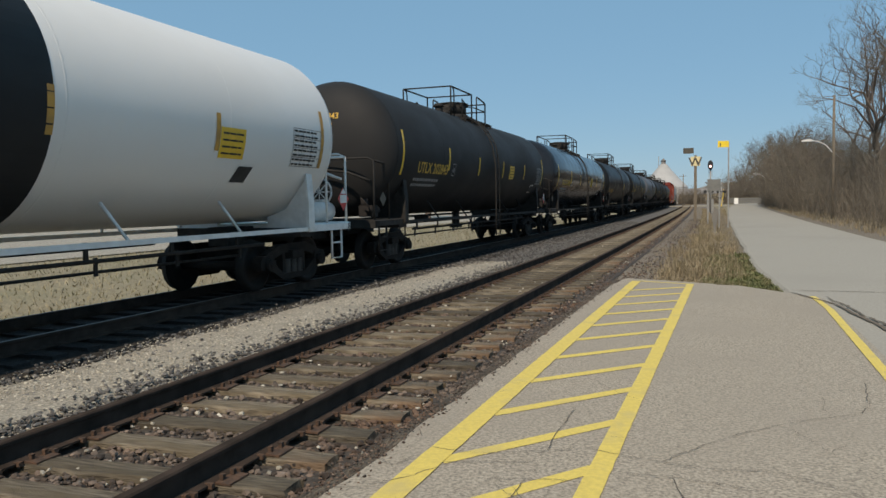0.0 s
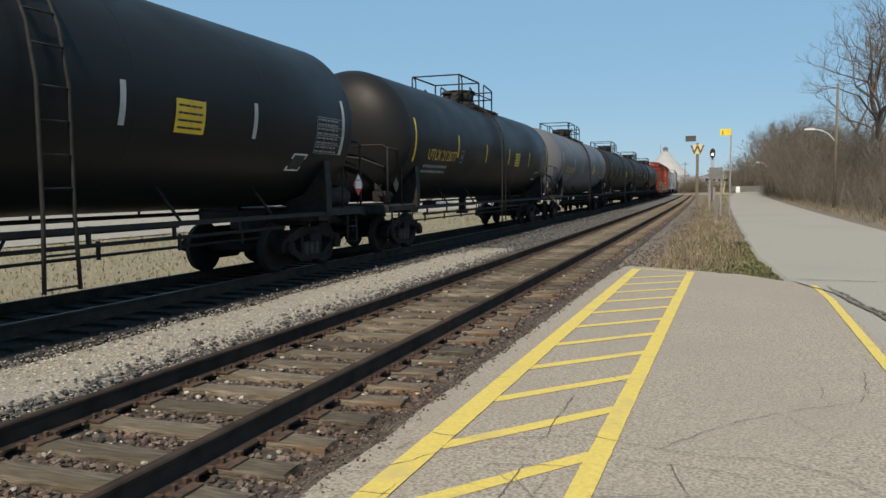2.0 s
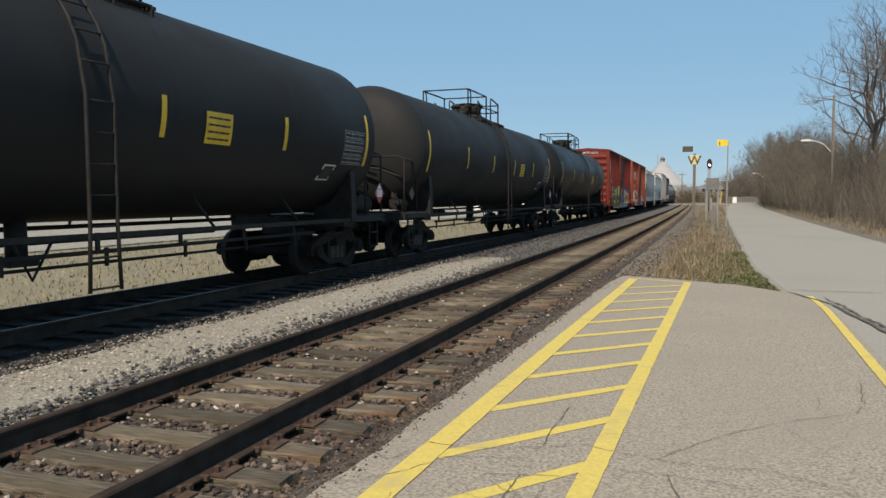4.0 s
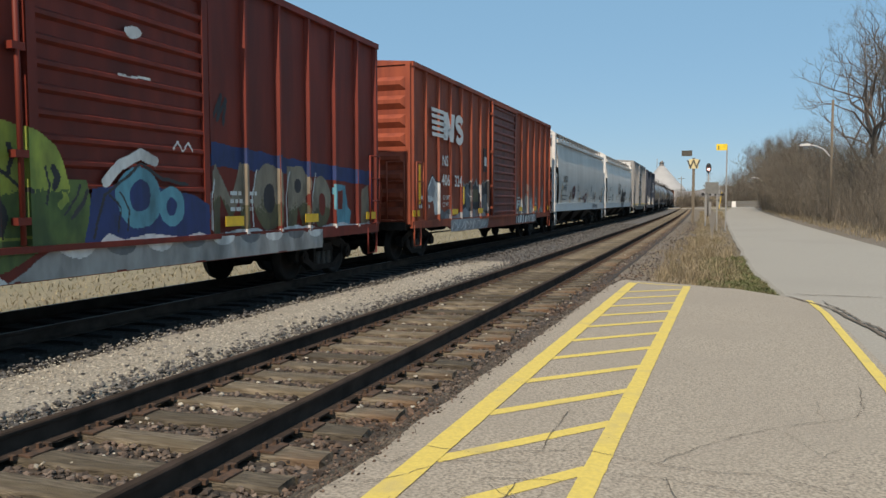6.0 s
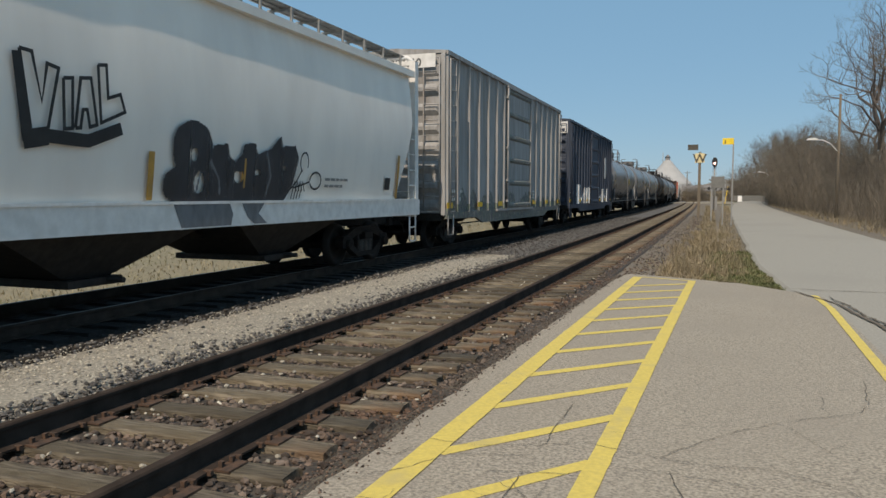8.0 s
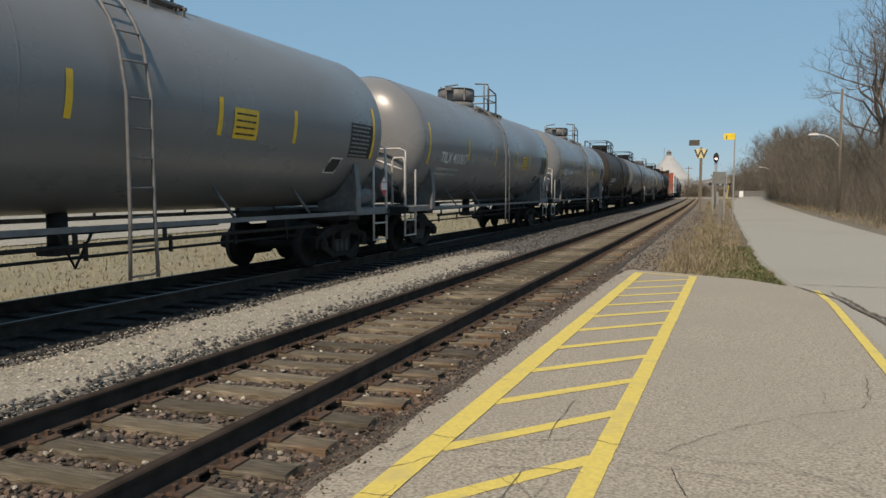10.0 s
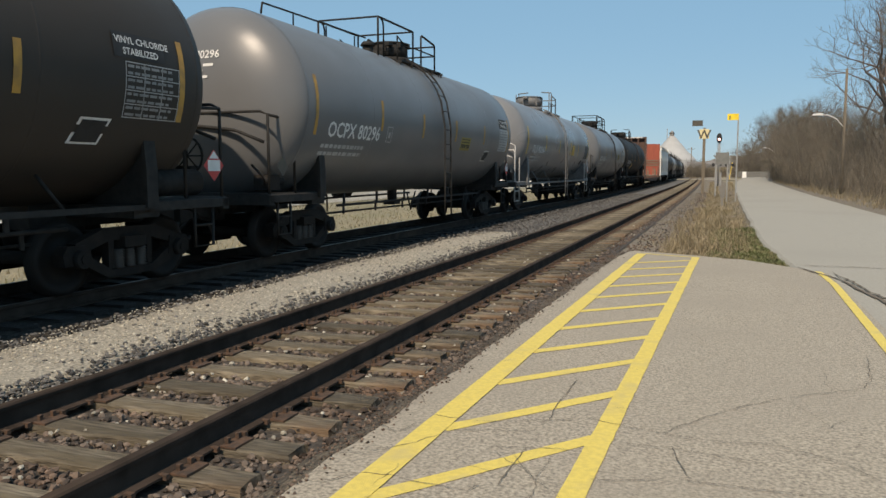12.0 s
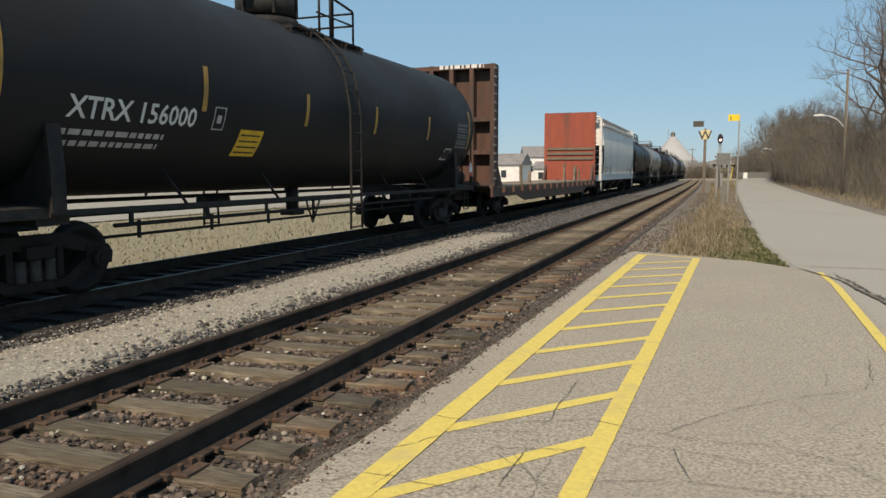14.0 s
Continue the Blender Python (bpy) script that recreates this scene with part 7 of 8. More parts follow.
# ---- bulkhead flat car ----
def bulkhead_car(label, L):
    car = thing("flat_car", label, "flat car", "cars of the freight train")
    hl = L / 2
    hb = hl - 0.75
    b = Build()
    b.prism([(-hb, 1.0), (hb, 1.0), (hb, 0.72), (hb - 3.2, 0.70), (hb - 4.4, 0.48), (-hb + 4.4, 0.48), (-hb + 3.2, 0.70), (-hb, 0.72)], "x", 1.38, 1.46)
    b.prism([(-hb, 1.0), (hb, 1.0), (hb, 0.72), (hb - 3.2, 0.70), (hb - 4.4, 0.48), (-hb + 4.4, 0.48), (-hb + 3.2, 0.70), (-hb, 0.72)], "x", -1.46, -1.38)
    b.box((0, 0, 0.8), (0.5, L - 1.9, 0.4))
    for y in np.arange(-hb + 1, hb, 1.2):
        b.box((0, y, 0.92), (2.8, 0.12, 0.12))
    part("underframe", b, "flat_brown", car)
    rng = random.Random(9)
    for y in np.arange(-hb + 0.65, hb - 0.5, 0.9):
        d = Build()
        for k in range(3):
            d.box((0, y + k * 0.3, 1.03), (2.86, 0.28, 0.06))
        part("deck_board", d, "deck_wood", car)
    for y in np.arange(-hb + 1.2, hb - 0.8, 1.25):
        d = Build()
        for x in (-1.50, 1.50):
            part("stake_pocket", kept("stake_pocket", "flat_brown", lambda: Build().box((0, 0, 0.93), (0.10, 0.16, 0.20))), None, car, m=pose(x, y, 0))
    for y, h, lean in ((-hb + 4.2, 0.75, 6), (-hb + 5.6, 0.5, -4), (-hb + 12.5, 0.9, -5), (-hb + 15.5, 0.8, 3), (2.0, 0.55, 8), (4.6, 0.7, -7), (6.0, 0.6, 5)):
        d = Build()
        d.box((1.30, y, 1.05 + h / 2), (0.09, 0.11, h), (lean, 0, 0))
        part("stake", d, "deck_wood", car, "worn timber stake")
    for s in (-1, 1):
        d = Build()
        y = s * (hb - 0.30)
        for x in np.linspace(-1.38, 1.38, 5):
            d.box((x, y, 2.98), (0.14, 0.34, 3.92))
        for z in (1.15, 2.15, 3.2, 4.86):
            d.box((0, y, z), (2.95, 0.30, 0.14))
        d.prism([(s * (hb - 0.1), 1.0), (s * (hb - 1.3), 1.0), (s * (hb - 0.35), 2.2)], "x", 1.30, 1.42)
        d.prism([(s * (hb - 0.1), 1.0), (s * (hb - 1.3), 1.0), (s * (hb - 0.35), 2.2)], "x", -1.42, -1.30)
        bh = part("bulkhead", d, "flat_brown", car, "tall steel bulkhead with posts")
        d = Build()
        d.box((0, s * (hb - 0.50), 3.0), (2.95, 0.05, 3.84))
        part("face_plate", d, "flat_red" if s > 0 else "flat_brown", bh, "flat steel face")
        for k in range(3):
            d = Build()
            d.box((0.05, s * (hb - 0.56), 2.3 + 0.28 * k), (2.7, 0.07, 0.13))
            part("face_board", d, "weathered_wood", bh)
        d = Build()
        n = 14
        for i in range(n):
            d.box((1.48, s * (hb - 0.2), 1.3 + 3.5 * i / (n - 1)), (0.03, 0.22, 0.05))
        part("ladder_rungs", d, "galvanised", bh)
        if s < 0:
            d = Build()
            bars(d, -0.4, 4.82, (1.5,), 0.12, 0.2, rng, on_front(-hb - 0.005 + 0.13))
            part("lettering", d, "letter_white", bh)
        truck(car, s * (hl - 2.7))
    couplers(car, hl)
    return car


# ======== the train ========
SPEED = 27.33


def u_marks(num, z=2.24, y=-6.5):
    return [("UTLX " + num, y, z, 0.38)]


class Paint:
    """Sprayed shapes, the later ones over the earlier; at() names the colour at a spot, or None."""
    def __init__(self, shake=0.03):
        self.rows, self.shake = [], shake

    def poly(self, col, *pts):
        ys, zs = [q[0] for q in pts], [q[1] for q in pts]

        def inside(y, z):
            hit, n = False, len(pts)
            for i in range(n):
                (y1, z1), (y2, z2) = pts[i], pts[i - 1]
                if (z1 > z) != (z2 > z) and y < (y2 - y1) * (z - z1) / (z2 - z1) + y1:
                    hit = not hit
            return hit
        self.rows.append((col, min(ys), max(ys), min(zs), max(zs), inside))

    def oval(self, col, cy, cz, ry, rz):
        self.rows.append((col, cy - ry, cy + ry, cz - rz, cz + rz, lambda y, z: ((y - cy) / ry) ** 2 + ((z - cz) / rz) ** 2 < 1))

    def line(self, col, w, *pts):
        ys, zs = [q[0] for q in pts], [q[1] for q in pts]

        def inside(y, z):
            for (y1, z1), (y2, z2) in zip(pts, pts[1:]):
                dy, dz = y2 - y1, z2 - z1
                f = min(1, max(0, ((y - y1) * dy + (z - z1) * dz) / (dy * dy + dz * dz)))
                if math.hypot(y - y1 - f * dy, z - z1 - f * dz) < w:
                    return True
            return False
        self.rows.append((col, min(ys) - w, max(ys) + w, min(zs) - w, max(zs) + w, inside))

    def at(self, y, z):
        y2 = y + self.shake * noise.noise((y * 4, z * 4, 1))
        z2 = z + self.shake * noise.noise((y * 4, z * 4, 8))
        for col, y0, y1, z0, z1, inside in reversed(self.rows):
            if y0 <= y2 <= y1 and z0 <= z2 <= z1 and inside(y2, z2):
                if isinstance(col, tuple):       # upper colour fading to the lower one in flecks
                    return col[0] if z > col[2] + 0.22 * noise.noise((y * 2.5, z * 2.5, 3)) + 0.10 * noise.noise((y * 31, z * 31, 5)) else col[1]
                return col
        return None


def hopper_tags_one(car, lay):
    b = Build()
    lay(b, 0, 0, ([(-3.52 + r * math.cos(a), 1.97 + r * 0.92 * math.sin(a)) for a, r in [(k * math.pi / 12, 0.40 + 0.06 * noise.noise((k * 0.7, 4, 0)) - (0.13 if k == 6 else 0.05 if k in (5, 7) else 0)) for k in range(24)]], [tuple(range(24))]), 0.033)
    tag = part("sprayed_tag", b, "spray_maroon", car, "dark red sprayed heart-shaped tag")
    b = Build()
    for pts in ([(-3.8, 2.15), (-3.65, 1.9), (-3.5, 2.2)], [(-3.5, 2.2), (-3.3, 1.95), (-3.2, 2.12)], [(-3.7, 1.8), (-3.45, 1.7), (-3.3, 1.85)]):
        stroke(b, lay, pts, 0.045, 0.038)
    part("tag_strokes", b, "spray_black", tag)
    b = Build()
    stroke(b, lay, [(-3.82, 1.9), (-3.6, 1.98), (-3.5, 1.82)], 0.04, 0.040)
    part("tag_strokes", b, "spray_white", tag)
    b = Build()
    stroke(b, lay, curve_pts(-2.17, 2.22, 0.15, 0.16, 0, 360), 0.035)
    stroke(b, lay, [(-2.27, 2.33), (-2.07, 2.11)], 0.03)
    stroke(b, lay, [(-2.2, 2.13), (-2.14, 2.31)], 0.03)
    part("sprayed_tag", b, "letter_black", car, "black ringed sign drawn by hand")
    b = Build()
    lay(b, 0, 0, ([(0.63 + r * math.cos(a), 1.70 + r * 0.84 * math.sin(a)) for a, r in [(k * math.pi / 12, 0.36 + 0.04 * noise.noise((k * 0.9, 0, 0)) - (0.07 if k == 6 else 0)) for k in range(24)]], [tuple(range(24))]), 0.033)
    tag = part("sprayed_tag", b, "spray_maroon", car, "dark maroon sprayed round tag with pale spokes")
    b = Build()
    for k in range(10):
        q = k * math.pi / 5 + 0.15
        stroke(b, lay, [(0.63 + 0.09 * math.cos(q), 1.70 + 0.08 * math.sin(q)), (0.63 + 0.27 * math.cos(q), 1.70 + 0.23 * math.sin(q))], 0.035, 0.038)
    lay(b, 0, 0, (curve_pts(0.63, 1.70, 0.11, 0.10, 0, 360, 12)[:-1], [tuple(range(12))]), 0.037)
    part("spokes", b, "spray_white", tag)
    b = Build()
    stroke(b, lay, curve_pts(2.49, 2.22, 0.16, 0.19, 0, 360), 0.035)
    stroke(b, lay, [(2.38, 2.34), (2.6, 2.10)], 0.03)
    stroke(b, lay, [(2.44, 2.12), (2.50, 2.22), (2.46, 2.34)], 0.03)
    part("sprayed_tag", b, "letter_black", car, "black ringed sign drawn by hand")
    b = Build()
    stroke(b, lay, [(3.38, 1.98), (3.62, 2.0), (3.58, 1.6), (3.42, 1.5)], 0.045)
    stroke(b, lay, [(3.68, 1.55), (3.85, 1.98), (3.98, 1.55)], 0.045)
    stroke(b, lay, [(3.74, 1.72), (3.96, 1.74)], 0.04)
    stroke(b, lay, [(4.02, 1.95), (4.06, 1.62), (4.2, 1.6), (4.26, 1.96)], 0.045)
    stroke(b, lay, [(4.26, 1.96), (4.32, 1.45)], 0.05)
    stroke(b, lay, [(3.30, 1.55), (3.36, 1.72), (3.30, 1.84)], 0.03)
    part("sprayed_tag", b, "spray_grey", car, "thin grey scrawled tag")
    b = Build()
    stroke(b, lay, [(0.45, 2.08), (0.56, 2.18), (0.64, 2.08), (0.74, 2.16), (0.84, 2.08)], 0.03)
    part("sprayed_tag", b, "spray_grey", car, "small grey scribble")
    b = Build()
    q = on_side(1.556)
    rng = random.Random(5)
    for k in range(7):
        c = 3.62 + 0.29 * k + rng.uniform(-0.08, 0.08)
        q(b, 0, 0, ([(c + (0.15 + 0.05 * rng.random()) * math.cos(a), 1.20 + (0.09 + 0.06 * rng.random()) * math.sin(a)) for a in np.linspace(0, 2 * math.pi, 14)[:-1]], [tuple(range(13))]))
    part("sprayed_tag", b, "spray_silver", car, "grey bubble tag along the sill")
    b = Build()
    q = on_side(1.562)
    for k in range(6):
        c = 3.6 + 0.31 * k
        pts = [(c + rng.uniform(0, 0.3), 1.20 + rng.uniform(-0.12, 0.13)) for _ in range(4)]
        stroke(b, lambda bb, u, w, sh, lift=0: q(bb, u, w, sh), pts, 0.022)
    part("sprayed_tag", b, "spray_dark", car, "dark scrawl along the sill")
    b = Build()
    lay(b, -1.2, 1.55, patch(0.66, 0.20, 1, 2))
    plate = part("notice_plate", b, "letter_white", car, "white notice plate")
    b = Build()
    lay(b, -1.17, 1.58, patch(0.16, 0.14, 1, 1), 0.034)
    bars(b, -0.97, 1.68, (0.38, 0.36, 0.38), 0.025, 0.05, rng, lambda bb, u, w, sh: lay(bb, u, w, sh, 0.034))
    part("plate_writing", b, "letter_black", plate)
    b = Build()
    bars(b, -0.60, 1.75, (0.50, 0.7, 0.65, 0.6), 0.03, 0.06, rng, lay)
    part("small_lettering", b, "spray_maroon", car)


def hopper_tags_two(car, lay):
    b = Build()
    for pts in ([(-1.95, 3.15), (-1.75, 3.12), (-1.6, 2.6), (-1.5, 3.0), (-1.3, 2.95), (-1.5, 2.27), (-1.76, 2.25), (-1.95, 3.15)], [(-1.22, 2.85), (-1.05, 2.85), (-1.05, 2.3), (-1.2, 2.3), (-1.22, 2.85)],
                [(-1.0, 2.3), (-0.9, 2.85), (-0.7, 2.85), (-0.58, 2.32), (-0.72, 2.3), (-0.78, 2.5), (-0.86, 2.5), (-0.9, 2.3), (-1.0, 2.3)], [(-0.55, 3.0), (-0.38, 3.0), (-0.36, 2.62), (-0.1, 2.66), (0.0, 2.45), (-0.5, 2.34), (-0.55, 3.0)]):
        stroke(b, lay, [(-1.62 + (y + 1.98) * 0.742, z - 0.07 + 0.10 * (y + 1.0)) for y, z in pts], 0.042)
    stroke(b, lay, [(-1.64, 2.95), (-1.52, 2.05)], 0.10)
    stroke(b, lay, [(-1.56, 2.06), (-1.25, 2.12)], 0.20)
    stroke(b, lay, [(-1.3, 2.12), (-0.7, 2.10), (-0.2, 2.28)], 0.15)
    part("sprayed_tag", b, "letter_black", car, "black sprayed block-letter tag")
    p = Paint(0.02)
    p.oval("spray_dark", 1.12, 2.12, 0.42, 0.38)
    p.oval("spray_dark", 0.95, 1.62, 0.40, 0.26)
    p.oval("spray_dark", 1.35, 1.66, 0.36, 0.32)
    p.poly("spray_dark", (1.45, 1.4), (1.55, 2.2), (1.88, 2.24), (1.95, 2.04), (2.1, 1.98), (2.24, 2.1), (2.3, 2.26), (2.6, 2.28), (2.66, 2.12), (3.0, 2.22), (3.3, 2.44), (3.36, 2.28), (3.74, 2.32), (3.88, 2.1), (3.7, 1.6), (3.5, 1.4))
    for cy, cz, ry, rz in ((1.14, 2.05, 0.07, 0.09), (1.28, 1.66, 0.12, 0.15), (2.20, 1.76, 0.12, 0.09), (2.68, 1.84, 0.08, 0.05), (3.45, 1.92, 0.04, 0.05)):
        p.oval(None, cy, cz, ry, rz)
    p.line("spray_grey", 0.02, (1.30, 1.80), (1.22, 1.52))
    p.line("spray_grey", 0.02, (1.5, 1.95), (1.72, 1.7), (1.76, 1.5))
    p.line("spray_grey", 0.02, (2.9, 2.15), (3.05, 1.8), (2.95, 1.5))
    cells = {}
    step = 0.022
    for i in range(int(4.0 / step)):
        run, start = None, 0
        for j in range(int(1.1 / step) + 1):
            c = p.at(i * step, 1.40 + (j + 0.5) * step) if j < int(1.1 / step) else None
            if c != run:
                if run:
                    cells.setdefault(run, []).append((i * step, 1.40 + start * step, 1.40 + j * step))
                run, start = c, j
    for col, rows in cells.items():
        b = Build()
        for y, za, zb in rows:
            lay(b, 0, 0, ([(y, za), (y + step, za), (y + step, zb), (y, zb)], [(0, 1, 2, 3)]), 0.034)
        part("sprayed_tag", b.mesh("sprayed_tag", col, False), None, car, "black sprayed bubble tag with pale gaps")
    b = Build()
    stroke(b, lay, curve_pts(4.08, 2.05, 0.13, 0.17, -30, 250), 0.03)
    stroke(b, lay, [(4.0, 1.9), (3.86, 1.72), (3.7, 1.6)], 0.03)
    stroke(b, lay, curve_pts(4.5, 1.74, 0.20, 0.15, -160, 180), 0.035)
    for k in range(4):
        stroke(b, lay, [(3.72 + 0.09 * k, 1.42), (3.80 + 0.09 * k, 1.72), (3.88 + 0.09 * k, 1.55)], 0.03)
    stroke(b, lay, [(3.75, 1.60), (4.3, 1.72)], 0.03)
    part("sprayed_tag", b, "letter_black", car, "thin black looping tag")
    b = Build()
    q = on_side(1.556)
    q(b, 0, 0, ([(0.9, 1.04), (2.0, 1.04), (2.06, 1.2), (1.98, 1.37), (0.75, 1.37)], [(0, 1, 2, 3, 4)]))
    q(b, 0, 0, ([(2.28, 1.37), (2.9, 1.37), (2.72, 1.2), (2.95, 1.04), (2.6, 1.04), (2.42, 1.15)], [(0, 1, 2, 3, 4, 5)]))
    part("sprayed_tag", b, "spray_grey", car, "dark grey paint across the sill")


def lettering_one():
    """Tall lime letters over blue, rings on the door, tan letters behind it."""
    p = Paint()
    lime = ("spray_lime", "spray_green", 1.62)
    p.poly("spray_blue", (-6.9, 1.0), (-6.3, 1.0), (-6.1, 1.5), (-6.35, 1.55))
    p.poly("spray_white", (-6.6, 1.0), (-6.15, 1.0), (-6.2, 1.2), (-6.45, 1.12))
    p.poly("spray_green", (-6.0, 0.98), (-5.9, 1.7), (-0.4, 1.75), (-0.15, 0.98))
    p.poly("spray_blue", (-5.3, 1.9), (-4.75, 2.5), (-4.3, 2.1), (-3.9, 2.25), (-3.3, 2.15), (-2.9, 2.3), (-1.9, 2.25), (-1.5, 2.0), (-2.1, 1.6), (-5.2, 1.5))
    p.poly(lime, (-5.95, 1.0), (-5.85, 1.9), (-5.6, 2.34), (-5.3, 2.0), (-4.95, 1.75), (-4.8, 1.0))
    p.poly(lime, (-4.6, 1.0), (-4.5, 1.75), (-4.2, 2.05), (-3.95, 2.3), (-3.72, 2.52), (-3.6, 2.1), (-3.5, 1.5), (-3.55, 1.0))
    p.poly(lime, (-3.45, 1.0), (-3.55, 1.75), (-3.3, 2.1), (-3.05, 2.34), (-2.95, 1.9), (-2.98, 1.0))
    p.oval(lime, -1.45, 1.75, 0.80, 0.60)
    p.poly(lime, (-2.2, 1.0), (-2.2, 1.7), (-0.65, 1.8), (-0.5, 1.0))
    for y, z in ((-5.4, 1.45), (-4.05, 1.5), (-1.5, 1.45)):
        p.oval("spray_black", y, z - 0.1, 0.17, 0.22)
        p.line("spray_lime", 0.018, (y - 0.4, z - 0.35), (y + 0.35, z - 0.33))
    p.line("spray_black", 0.022, (-5.95, 1.0), (-5.85, 1.9), (-5.6, 2.34), (-5.3, 2.0))
    p.line("spray_black", 0.022, (-4.9, 1.75), (-4.2, 2.0), (-3.5, 1.85))
    p.line("spray_black", 0.022, (-3.5, 1.0), (-3.3, 1.6), (-2.9, 1.8))
    p.line("spray_black", 0.022, (-2.2, 1.1), (-2.1, 1.75), (-1.5, 1.9), (-1.1, 1.6))
    rng = random.Random(14)
    for k in range(46):
        y, z = rng.uniform(-5.8, -0.6), rng.uniform(1.05, 1.85)
        a, ln = rng.choice((90, 80, 100, 60, 120, 5)), rng.uniform(0.15, 0.5)
        c, q = math.cos(radians(a)) * ln, math.sin(radians(a)) * ln * 0.8
        p.line(("spray_black", "spray_dark", "spray_green", "spray_lime", "spray_dark")[k % 5], rng.uniform(0.012, 0.045), (y, z), (y + c * 0.6 + 0.05, z + q * 0.6), (y + c, z + q))
    for y in (-5.0, -4.55, -2.6, -2.4):
        p.poly("spray_dark", (y - 0.12, 1.0), (y - 0.05, 1.75), (y + 0.12, 1.6), (y + 0.1, 1.0))
    p.line("spray_white", 0.02, (-4.75, 2.1), (-4.45, 1.85), (-4.4, 2.15))
    p.line("spray_white", 0.02, (-2.05, 1.55), (-1.8, 1.65), (-1.7, 1.35))
    p.poly("spray_blue", (-0.45, 1.0), (-0.3, 1.65), (0.4, 1.75), (1.5, 1.6), (1.85, 1.45), (1.85, 1.0))
    p.line("spray_white", 0.07, (-0.08, 1.75), (0.15, 1.95), (0.5, 2.1), (0.75, 2.02))
    p.oval("spray_cyan", 0.46, 1.55, 0.40, 0.38)
    p.oval("spray_blue", 0.48, 1.58, 0.18, 0.20)
    p.oval("spray_cyan", 1.05, 1.44, 0.26, 0.27)
    p.oval("spray_blue", 1.05, 1.44, 0.11, 0.12)
    p.poly("spray_white", (-0.25, 1.0), (1.9, 1.0), (1.6, 1.07), (1.2, 1.03), (0.7, 1.10), (0.2, 1.04), (-0.05, 1.14))
    tan = ("spray_tan", "spray_olive", 1.45)
    p.poly("spray_blue", (1.9, 2.02), (1.95, 2.38), (3.2, 2.30), (4.6, 2.22), (7.9, 2.12), (7.9, 1.2), (7.5, 1.15), (7.4, 1.85), (5.0, 1.95))
    p.poly(tan, (1.98, 1.02), (1.95, 1.95), (2.15, 2.05), (2.5, 1.55), (2.75, 2.1), (2.98, 2.02), (3.0, 1.02), (2.75, 1.02), (2.72, 1.55), (2.5, 1.2), (2.25, 1.6), (2.22, 1.02))
    p.oval(tan, 3.55, 1.58, 0.46, 0.54)
    p.oval("spray_dark", 3.55, 1.55, 0.17, 0.24)
    p.poly(tan, (4.12, 1.02), (4.1, 2.1), (4.6, 2.12), (4.85, 1.85), (4.7, 1.55), (4.95, 1.02), (4.65, 1.02), (4.45, 1.4), (4.4, 1.02))
    p.oval("spray_dark", 4.45, 1.78, 0.12, 0.12)
    p.oval(tan, 5.3, 1.5, 0.36, 0.48)
    p.oval("box_red", 5.32, 1.45, 0.13, 0.2)
    for y in (1.95, 3.08, 4.08, 4.98):
        p.line("spray_white", 0.014, (y, 1.1), (y - 0.02, 1.6), (y + 0.12, 2.0))
    p.oval("spray_white", 0.42, 3.58, 0.15, 0.07)
    p.line("spray_white", 0.014, (0.15, 3.02), (0.7, 3.05))
    p.line("spray_white", 0.012, (1.1, 2.2), (1.2, 2.3), (1.3, 2.18), (1.42, 2.3), (1.5, 2.2))
    p.line("spray_dark", 0.03, (2.1, 2.75), (2.3, 3.05), (2.2, 2.7), (2.42, 3.0), (2.35, 2.65))
    for q in (0.08, 0.24):
        p.line("spray_black", 0.014, (q, 1.15), (q + 0.05, 1.4), (q - 0.1, 1.6))
    p.line("spray_dark", 0.02, (-0.3, 1.1), (-0.1, 1.6), (0.1, 1.7), (0.5, 1.98), (0.9, 1.8), (1.4, 1.72))
    p.poly("spray_cyan", (5.75, 1.05), (5.7, 1.85), (6.25, 1.82), (6.35, 1.4), (6.5, 1.3), (6.45, 1.05))
    p.poly("box_red", (5.85, 1.35), (5.85, 1.7), (6.15, 1.7), (6.15, 1.35))
    p.poly("spray_tan", (6.95, 1.02), (7.0, 1.75), (7.3, 1.85), (7.35, 1.02))
    p.poly("spray_white", (2.0, 1.0), (7.7, 1.0), (7.4, 1.08), (6.8, 1.04), (6.0, 1.10), (5.2, 1.03), (4.4, 1.10), (3.6, 1.03), (2.8, 1.09))
    return p.at


def sill_one():
    p = Paint(0.02)
    p.poly("spray_green", (-5.2, 0.66), (-5.2, 1.0), (-0.9, 1.0), (-1.4, 0.8), (-1.9, 0.66))
    for k in range(6):
        y = -5.0 + 0.62 * k
        p.poly("spray_white", (y, 0.64), (y + 0.30, 0.84 - 0.03 * (k % 2)), (y + 0.52, 0.64))
    p.poly("spray_pale", (-1.4, 0.66), (-0.85, 0.98), (5.2, 0.98), (5.2, 0.66))
    for k in range(9):
        p.oval("spray_grey" if k % 2 else "spray_white", -0.5 + 0.68 * k, 1.0, 0.26, 0.14)
    return p.at


